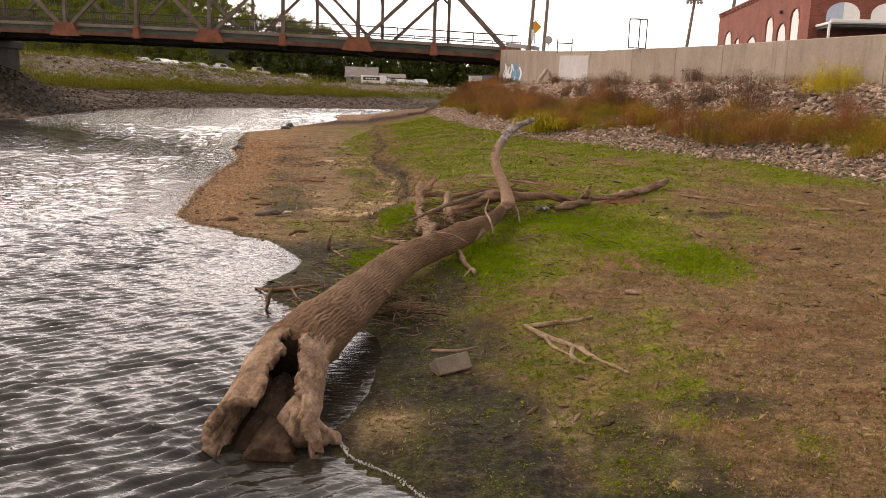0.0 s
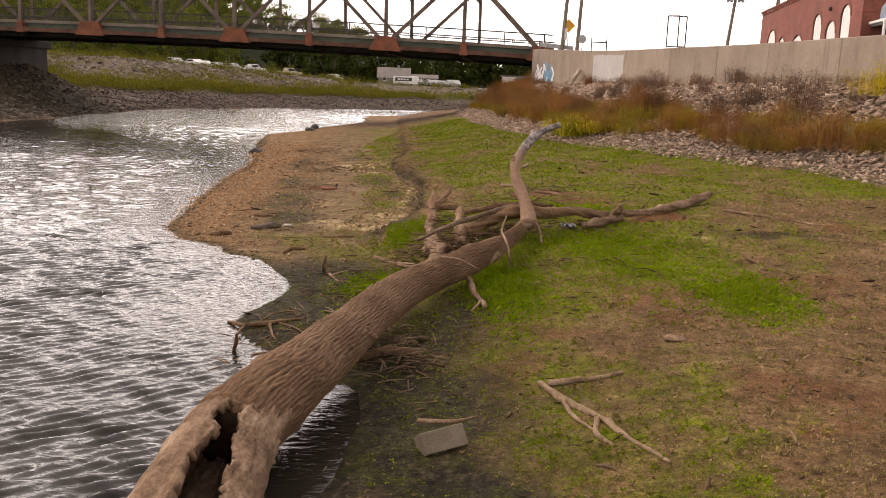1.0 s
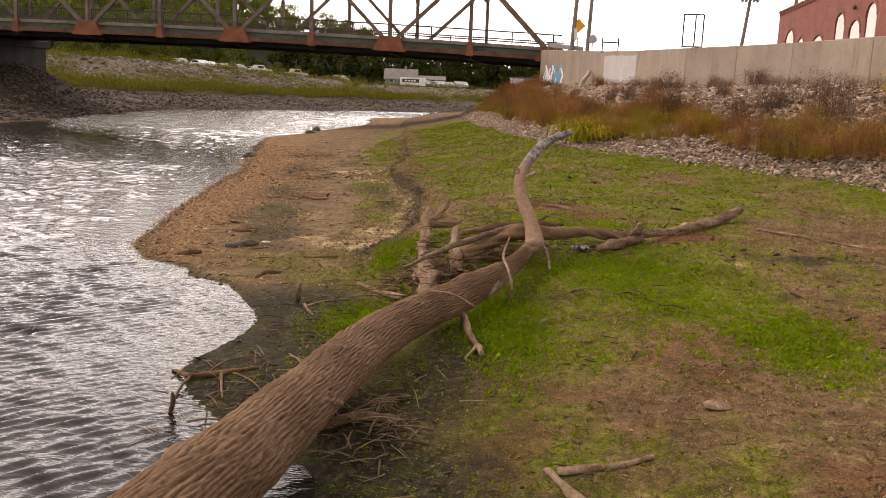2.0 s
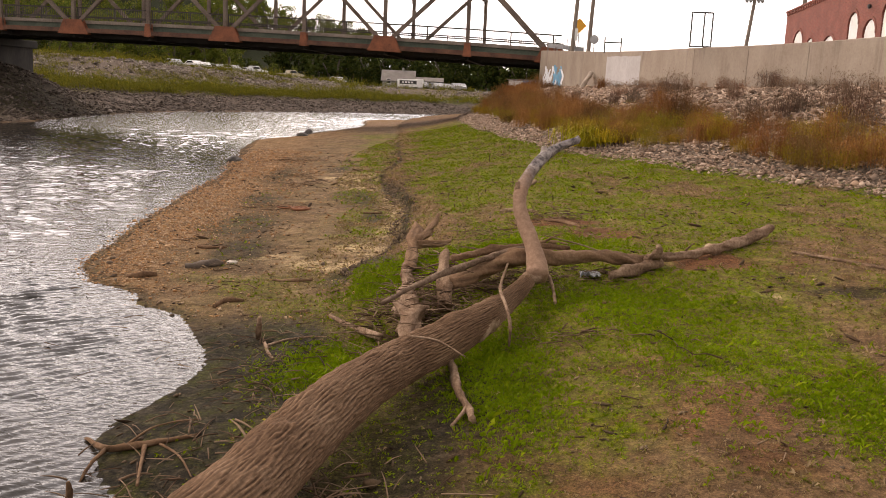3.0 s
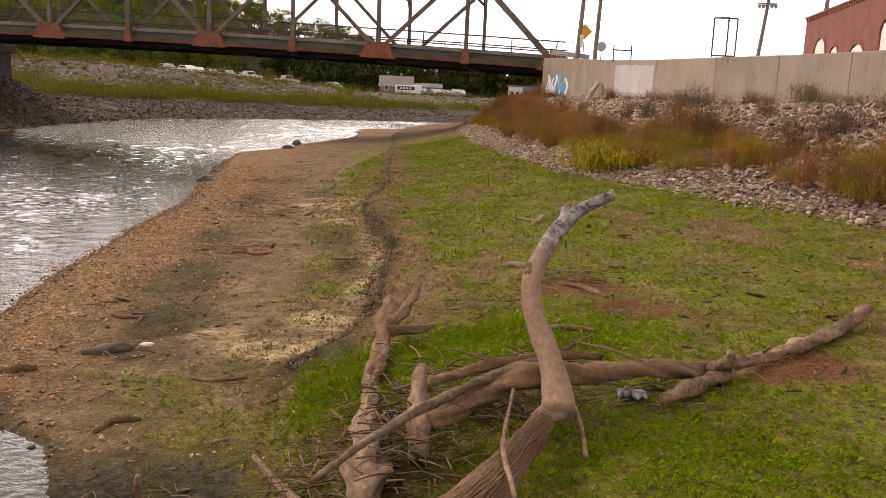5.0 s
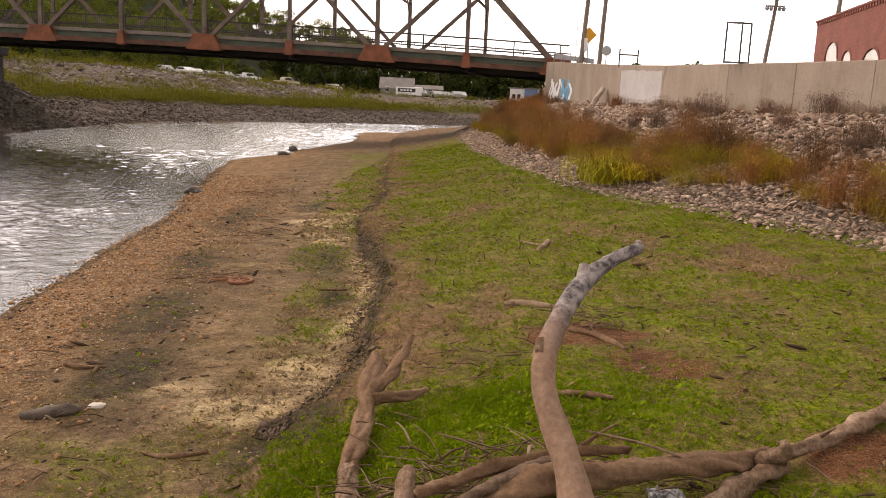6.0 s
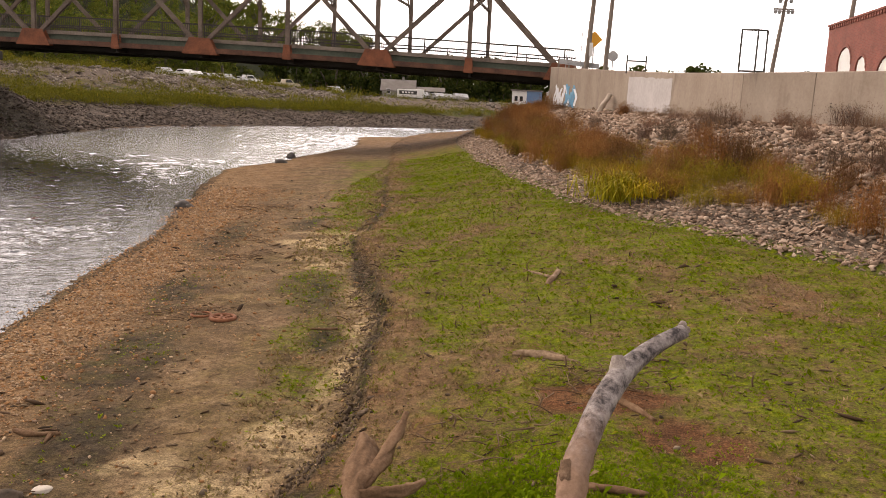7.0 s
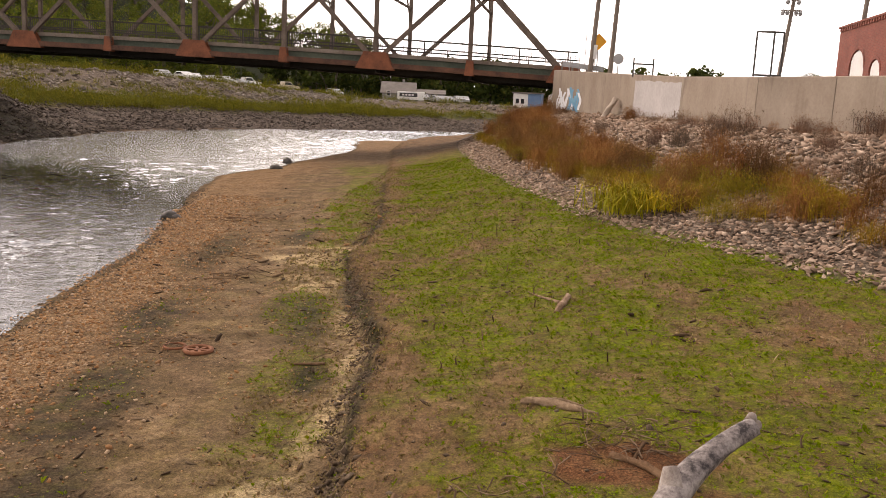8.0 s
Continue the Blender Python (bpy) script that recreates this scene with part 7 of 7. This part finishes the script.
                bm.faces.new((f[i], k[i], k[j], f[j]))
            part("board", bm, WHITE, b, "white half of the boarded window")
    bm = bmesh.new()
    lathe(bm, [(0.05, 0), (0.09, 0.06), (0.09, 0.16), (0.03, 0.2)], at=(5.0, 0.12, 2.75), n=10)
    part("wall_lamp", bm, BLACK, b)
    tagged(b, "red brick building with white shuttered arched windows", "building")


make_brick_building()

# ---- poles, signs and frames along the top of the wall ----
POLE = simple("weathered_pole_wood", (0.12, 0.095, 0.075), (0.24, 0.195, 0.155), 1.5, 0.9, stretch=(3, 3, 0.4))
GALV = simple("galvanised_steel", (0.26, 0.26, 0.26), (0.40, 0.40, 0.39), 3, 0.5, 0.6)
AMBER = simple("amber_sign_face", (0.62, 0.28, 0.015), (0.75, 0.36, 0.03), 1.5, 0.6)


def pole(name, foot, head, r0, r1, mat, label, category, extras=()):
    p = empty(name, foot)
    set_parent(tube("shaft", [(*foot, r0), (*((Vector(foot) + Vector(head)) / 2), (r0 + r1) / 2), (*head, r1)], mat, p, "", 0.5, 14, 0.02), p)
    for nm, bm, mt in extras:
        set_parent(part(nm, bm, mt), p)
    return tagged(p, label, category)


pole("utility_pole", (4.62, 66.4, 5.0), (5.05, 66.4, 14.0), 0.16, 0.11, POLE, "weathered wooden utility pole beside the bridge end", "utility pole",
     [("wire_guard", box((4.78, 66.22, 6.9), (4.98, 66.28, 7.7)), WHITE)])
pole("utility_pole", (5.47, 63.2, 5.0), (5.75, 63.2, 13.5), 0.14, 0.10, POLE, "dark wooden utility pole beside the road", "utility pole")


def make_light_pole():
    foot, head = (20.1, 84.0, 5.0), (20.85, 84.0, 13.0)
    bms = []
    for z, half in ((11.95, 0.75), (12.75, 0.5)):
        cx = 20.05 + 0.094 * (z - 5.0)
        bms.append(("crossarm", box((cx - half, 83.86, z), (cx + half, 83.98, z + 0.12)), POLE))
        for x in (-0.62, -0.3, 0.35, 0.66) if half > 0.6 else (-0.4, 0.4):
            b_ = bmesh.new()
            lathe(b_, [(0.05, -0.3), (0.11, -0.28), (0.17, -0.07), (0.09, 0.0), (0.04, 0.14)], at=(cx + x, 83.9, z), n=10)
            bms.append(("flood_lamp", b_, GALV))
    pole("light_pole", foot, head, 0.17, 0.13, POLE, "wooden light pole with crossarms of flood lamps", "light pole", bms)


make_light_pole()
pole("utility_pole", (18.2, 63.0, 5.0), (18.75, 63.0, 15.0), 0.14, 0.10, POLE, "wooden utility pole beside the brick building", "utility pole")


def sign(name, x, y, z0, z1, face, mat, label, r=0.035):
    s = empty(name, (x, y, z0))
    bm = bmesh.new()
    lathe(bm, [(r, 0), (r, z1 - z0)], n=8)
    part("post", bm, GALV, s)
    ob = part("face", face, mat, s)
    return tagged(s, label, "sign")


def plate(points, thick=0.02, m=None):
    bm = bmesh.new()
    a = [bm.verts.new((x, 0, z)) for x, z in points]
    b = [bm.verts.new((x, thick, z)) for x, z in points]
    bm.faces.new(a), bm.faces.new(b[::-1])
    for i in range(len(points)):
        j = (i + 1) % len(points)
        bm.faces.new((a[i], b[i], b[j], a[j]))
    if m:
        bm.transform(m)
    return bm


def regular(n, r, turn=0.0):
    return [(r * math.cos(2 * math.pi * i / n + turn), r * math.sin(2 * math.pi * i / n + turn)) for i in range(n)]


sign("warning_sign", 5.1, 67.2, 5.6, 8.0, plate([(-0.5, 2.35), (0, 1.85), (0.5, 2.35), (0, 2.85)], m=Matrix.Translation((0, -0.06, 0)) @ Matrix.Rotation(-0.25, 4, "Z")), AMBER, "amber diamond warning sign on a steel post")
sign("road_sign", 5.6, 60.4, 5.2, 6.95, plate(regular(8, 0.28, math.pi / 8), m=Matrix.Translation((0, -0.05, 1.45))), GALV, "grey octagonal road sign seen from behind", 0.03)


def tube_frame(name, x0, x1, y, z0, z1, label, depth=0.0, r=0.03, brace=False):
    f = empty(name, (x0, y, z0))
    def bar(p, q, nm):
        m, L = between(p, q)
        b_ = bmesh.new()
        lathe(b_, [(r, 0), (r, L)], n=8, m=m @ Matrix.Rotation(math.pi / 2, 4, "Y"))
        set_parent(part(nm, b_, BLACK), f)
    bar((x0, y, z0), (x0, y, z1), "post")
    bar((x1, y, z0), (x1, y, z1), "post")
    if depth:
        bar((x0, y, z1), (x1, y, z1), "rail")
        bar((x0, y, z0 + 0.05), (x1, y, z0 + 0.05), "rail")
        xm = x0 + (x1 - x0) * 0.48
        bar((xm, y - depth, z0), (xm, y - depth, z1 - 0.03), "post")
        bar((x0, y, z1), (xm, y - depth, z1 - 0.03), "rail")
        bar((x0, y, z0 + 0.05), (xm, y - depth, z0 + 0.02), "rail")
    else:
        bar((x0, y, z0 + (z1 - z0) * 0.68), (x1, y, z0 + (z1 - z0) * 0.68), "rail")
    return tagged(f, label, "steel frame")


tube_frame("steel_frame", 8.0, 8.83, 43.05, 5.36, 6.75, "tall dark steel tube frame standing on the wall", 0.5)
tube_frame("steel_frame", 5.72, 6.6, 55.0, 5.6, 6.45, "low dark steel tube frame behind the wall", 0.0, 0.035)


def make_guardrail():
    g = empty("guardrail", (3.1, 67.6, 6.0))
    bm = bmesh.new()
    pts = [(3.1, 67.6, 6.62), (3.7, 67.2, 6.55), (4.5, 66.8, 6.45), (5.4, 66.3, 6.35)]
    for p, q in zip(pts, pts[1:]):
        m, L = between(p, q)
        for z0, z1, o in ((-0.15, -0.05, 0.03), (-0.05, 0.05, 0.0), (0.05, 0.15, 0.03)):
            add_box(bm, (0, o, z0), (L, o + 0.02, z1), m)
    set_parent(part("rail", bm, GALV), g)
    for p in pts:
        set_parent(part("post", box((p[0] - 0.06, p[1] + 0.06, 5.0), (p[0] + 0.06, p[1] + 0.18, p[2] + 0.15)), POLE), g)
    for k, (x, z) in enumerate(((3.5, 7.0), (4.05, 7.1), (4.35, 8.5), (4.9, 7.0))):
        b_ = bmesh.new()
        lathe(b_, [(0.02, 0), (0.02, z - 5.2)], at=(x, 67.0 - k * 0.15, 5.2), n=6)
        set_parent(part("marker_post", b_, GALV), g)
    tagged(g, "galvanised guardrail at the end of the bridge", "guardrail")


make_guardrail()

# ---- paint and boards on the wall ----
def on_wall(y, z, lift=0.012):
    """A point on the wall's river face, and the face's heading there."""
    dx = float(wall_x(y + 0.3) - wall_x(y - 0.3)) / 0.6
    n = Vector((-1, dx, 0)).normalized()
    t = float(wall_top(y))
    off = -0.06 * (t - z) / (t - 1.0)
    return Vector((float(wall_x(y)) + off, y, z)) + n * lift


PATCH = simple("whitewashed_concrete", (0.34, 0.315, 0.30), (0.46, 0.435, 0.42), 0.8, 0.85, bump=0.1)
SPRAY_W, SPRAY_B = simple("white_spray_paint", (0.6, 0.62, 0.64), (0.75, 0.76, 0.77), 2, 0.6), simple("blue_spray_paint", (0.07, 0.22, 0.36), (0.16, 0.36, 0.5), 2, 0.6)


def wall_sheet(name, y0, y1, z0, z1, mat, label, ragged=0.05):
    """A thin coat of paint on the wall, between two heights."""
    bm = bmesh.new()
    n = 24
    rnd = random.Random(7)
    lo, hi = [], []
    for i in range(n + 1):
        y = y0 + (y1 - y0) * i / n
        lo.append(bm.verts.new(on_wall(y, z0 + rnd.uniform(0, ragged))))
        hi.append(bm.verts.new(on_wall(y, (z1(y) if callable(z1) else z1) - rnd.uniform(0, ragged))))
    for i in range(n):
        bm.faces.new((lo[i], lo[i + 1], hi[i + 1], hi[i]))
    bm2 = bm
    return tagged(part(name, bm2, mat), label, "paint", kind="structure")


wall_sheet("paint_patch", 49.5, 56.2, 3.4, lambda y: float(wall_top(y)) - 0.22, PATCH, "pale whitewashed rectangle on the concrete wall", 0.08)


def graffiti():
    """Spray-painted strokes that spell nothing."""
    g = empty("graffiti", on_wall(65.5, 4.6))
    rnd = random.Random(2)
    for i in range(15):
        y = 66.5 - i * 0.25
        z0, z1 = 3.6 + rnd.uniform(0, 0.4), 4.85 + rnd.uniform(-0.2, 0.35)
        w = rnd.uniform(0.11, 0.19)
        lean = rnd.uniform(-0.2, 0.2)
        bm = bmesh.new()
        lo, hi = [], []
        for k in range(9):
            t = k / 8
            yy, zz = y + lean * t + 0.16 * math.sin(t * 6 + i), z0 + (z1 - z0) * t
            lo.append(bm.verts.new(on_wall(yy - w, zz, 0.014 + 0.002 * (i % 3))))
            hi.append(bm.verts.new(on_wall(yy + w, zz, 0.014 + 0.002 * (i % 3))))
        for k in range(8):
            bm.faces.new((lo[k], lo[k + 1], hi[k + 1], hi[k]))
        set_parent(part("stroke", bm, SPRAY_B if i in (7, 8, 10, 11, 12, 13) else SPRAY_W), g)
    tagged(g, "white and blue spray-painted graffiti on the wall", "graffiti", kind="structure")


graffiti()
driftwood([(4.72, 57.9, 3.55, 0.13), (5.05, 57.8, 4.1, 0.14), (5.36, 57.7, 4.65, 0.13)], simple("bleached_log_wood", (0.30, 0.24, 0.19), (0.5, 0.42, 0.34), 2, 0.85), "pale log leaning on the concrete wall", seed=80, n=10)

# ---- small things on the bar ----
def make_block():
    b = empty("concrete_block", (0.56, 8.95, land1(0.56, 8.95)))
    m = Matrix.Translation((0, 0, -0.02)) @ Matrix.Rotation(radians(24), 4, "Z") @ Matrix.Rotation(radians(-34), 4, "X") @ Matrix.Rotation(radians(-8), 4, "Y")
    bm = bmesh.new()
    for lo, hi in (((-0.2, -0.1, 0), (0.2, -0.07, 0.19)), ((-0.2, 0.07, 0), (0.2, 0.1, 0.19)), ((-0.2, -0.07, 0), (-0.165, 0.07, 0.19)), ((0.165, -0.07, 0), (0.2, 0.07, 0.19)), ((-0.02, -0.07, 0), (0.02, 0.07, 0.19))):
        add_box(bm, lo, hi, m, 0.006)
    part("shell", bm, simple("old_grey_block", (0.10, 0.078, 0.055), (0.2, 0.16, 0.118), 5, 0.95, bump=0.5, fine=60), b)
    tagged(b, "old hollow concrete block half sunk in mud", "concrete block")
    s = lying([(0.3, 9.15, 0.018), (0.6, 9.12, 0.018), (0.82, 9.2, 0.012)])
    driftwood([(x, y, z + 0.17, r) for x, y, z, r in s], BARE, "thin stick lying over the concrete block", seed=81, n=6)


make_block()


def single_stone(x, y, size, flat, mat, name, label, seed, turn=0.0):
    me = stone_mesh(seed, flat, 0.22, 3)
    ob = part_of(name, me, mat, None, "", True)
    ob.matrix_world = Matrix.Translation((x, y, land1(x, y) + size * flat * 0.35)) @ Matrix.Rotation(turn, 4, "Z") @ Matrix.Scale(size, 4)
    return tagged(ob, label, "stone")


single_stone(-3.62, 20.1, 0.095, 0.4, simple("pale_limestone", (0.38, 0.33, 0.27), (0.55, 0.49, 0.42), 8, 0.8, bump=0.6, fine=40), "stone", "flat white stone on the gravel bar", 3)
DARKSTONE = simple("dark_wet_stone", (0.03, 0.026, 0.023), (0.085, 0.072, 0.06), 6, 0.6)
dark_log = driftwood(lying([(-4.3, 19.75, 0.04), (-4.1, 19.8, 0.075), (-3.9, 19.85, 0.085), (-3.72, 19.95, 0.04)]), simple("wet_black_wood", (0.035, 0.025, 0.017), (0.12, 0.085, 0.058), 7, 0.8, bump=0.8, fine=35), "wet black log piece beside a white stone", seed=82)
driftwood(lying([(-4.95, 18.95, 0.03), (-4.7, 19.0, 0.05), (-4.5, 19.05, 0.03)]), BROWN, "brown log piece on the gravel", seed=83)
single_stone(-10.45, 41.3, 0.27, 0.6, DARKSTONE, "rock", "dark wet rock at the water's edge", 5)
single_stone(-10.1, 41.1, 0.15, 0.6, DARKSTONE, "rock", "small dark wet rock at the water's edge", 6)
single_stone(-13.2, 66.5, 0.3, 0.7, DARKSTONE, "rock", "dark rock standing in the riffle", 7)
single_stone(-12.2, 60.5, 0.35, 0.5, DARKSTONE, "rock", "dark rock on the gravel edge", 8)
single_stone(2.95, 11.4, 0.14, 0.2, BARE, "bark_piece", "curled piece of pale bark on brown grass", 11, 0.3)
single_stone(-1.35, 20.0, 0.09, 0.6, simple("grey_cobble", (0.14, 0.12, 0.10), (0.24, 0.21, 0.18), 6), "stone", "grey cobble at the foot of the bank", 12)


def make_ring():
    """A rusty ring with spokes, like an old valve wheel."""
    r = empty("rusty_ring", (-4.0, 26.5, land1(-4.0, 26.5) + 0.04))
    rust = simple("rusted_iron", (0.13, 0.045, 0.02), (0.27, 0.11, 0.05), 9, 0.9, bump=0.5)
    def torus(R, q, nm, at):
        V = [((R + q * math.cos(b)) * math.cos(a) + at[0], (R + q * math.cos(b)) * math.sin(a) + at[1], q * math.sin(b) + at[2]) for a in np.linspace(0, 2 * math.pi, 28, endpoint=False) for b in np.linspace(0, 2 * math.pi, 8, endpoint=False)]
        F = [(i * 8 + j, ((i + 1) % 28) * 8 + j, ((i + 1) % 28) * 8 + (j + 1) % 8, i * 8 + (j + 1) % 8) for i in range(28) for j in range(8)]
        part_of(nm, arrays(nm, V, F), rust, r, "", True)
    torus(0.2, 0.035, "rim", (0, 0, 0))
    for k in range(3):
        a = k * 2.1
        part("spoke", box((-0.2, -0.02, -0.015), (0.2, 0.02, 0.015), m=Matrix.Rotation(a, 4, "Z")), rust, r)
    torus(0.16, 0.02, "loop", (-0.42, 0.12, 0.0))
    tagged(r, "rusty iron ring with spokes lying on sand", "iron ring")


make_ring()


def make_litter():
    """A crumpled sheet of white plastic under the branch."""
    bm = bmesh.new()
    bmesh.ops.create_grid(bm, x_segments=22, y_segments=16, size=0.5)
    for v in bm.verts:
        q = v.co.copy()
        v.co = Vector((q.x * 0.26 + 0.04 * noise.noise(q * 6), q.y * 0.16 + 0.04 * noise.noise(q * 5 + Vector((3, 0, 0))), 0.05 + 0.05 * noise.noise(q * 5) + 0.05 * noise.noise(q * 13)))
    ob = part("plastic_sheet", bm, simple("crumpled_plastic", (0.16, 0.165, 0.175), (0.36, 0.37, 0.385), 9, 0.35), None, "", True)
    ob.matrix_world = Matrix.Translation((2.15, 17.45, land1(2.15, 17.45) + 0.01))
    tagged(ob, "crumpled pale plastic sheet caught under a branch", "litter")


make_litter()


def plant_stalks():
    """Dead stalks that stand singly in the grass."""
    V, F = [], []
    rnd = random.Random(12)
    spots = [(0.3, 26.5, 0.18), (-0.2, 25.2, 0.14), (0.3, 35.2, 0.3), (0.25, 21.2, 0.16), (1.5, 22.9, 0.12), (0.0, 25.4, 0.12), (1.1, 29.0, 0.2)] + [(rnd.uniform(-0.5, 4), rnd.uniform(21, 44), rnd.uniform(0.06, 0.16)) for _ in range(60)]
    ms = []
    for x, y, hh in spots:
        z = land1(x, y)
        ms.append(tube_mesh([(x, y, z - 0.01, 0.012), (x + rnd.uniform(-0.03, 0.03), y, z + hh * 0.6, 0.01), (x + rnd.uniform(-0.06, 0.06), y, z + hh, 0.004)], 0.05, 5, 0.1, 0, 1))
    tagged(part_of("dead_stalks", arrays("dead_stalks", *join(*ms)), TWIGS), "dead brown stalks standing in the grass", "stalks", kind="stuff")


plant_stalks()


def foam_line():
    """A thin pale line of foam where the ripples meet the mud."""
    rnd = random.Random(15)
    V, F = [], []
    for y in np.arange(5.6, 7.2, 0.012):
        x = float(shore_x(y)) - 0.05 + 0.05 * math.sin(y * 9) + 0.03 * noise.noise(Vector((y * 6, 0, 0)))
        for _ in range(int(6 * max(0.15, 0.55 + 1.2 * noise.noise(Vector((y * 3.1, 4, 0)))))):
            r = rnd.uniform(0.003, 0.008)
            cx, cy = x + rnd.gauss(0, 0.012), y + rnd.gauss(0, 0.01)
            k = len(V)
            V += [(cx + r, cy, 0.012), (cx, cy + r, 0.012), (cx - r, cy, 0.012), (cx, cy - r, 0.012), (cx, cy, 0.012 + r), (cx, cy, 0.0)]
            F += [(k, k + 1, k + 4), (k + 1, k + 2, k + 4), (k + 2, k + 3, k + 4), (k + 3, k, k + 4), (k + 1, k, k + 5), (k + 2, k + 1, k + 5), (k + 3, k + 2, k + 5), (k, k + 3, k + 5)]
    tagged(part_of("foam", arrays("foam", V, F), simple("river_foam", (0.32, 0.3, 0.28), (0.48, 0.46, 0.43), 9, 0.6)), "thin line of pale foam at the waterline", "foam", kind="stuff")


foam_line()
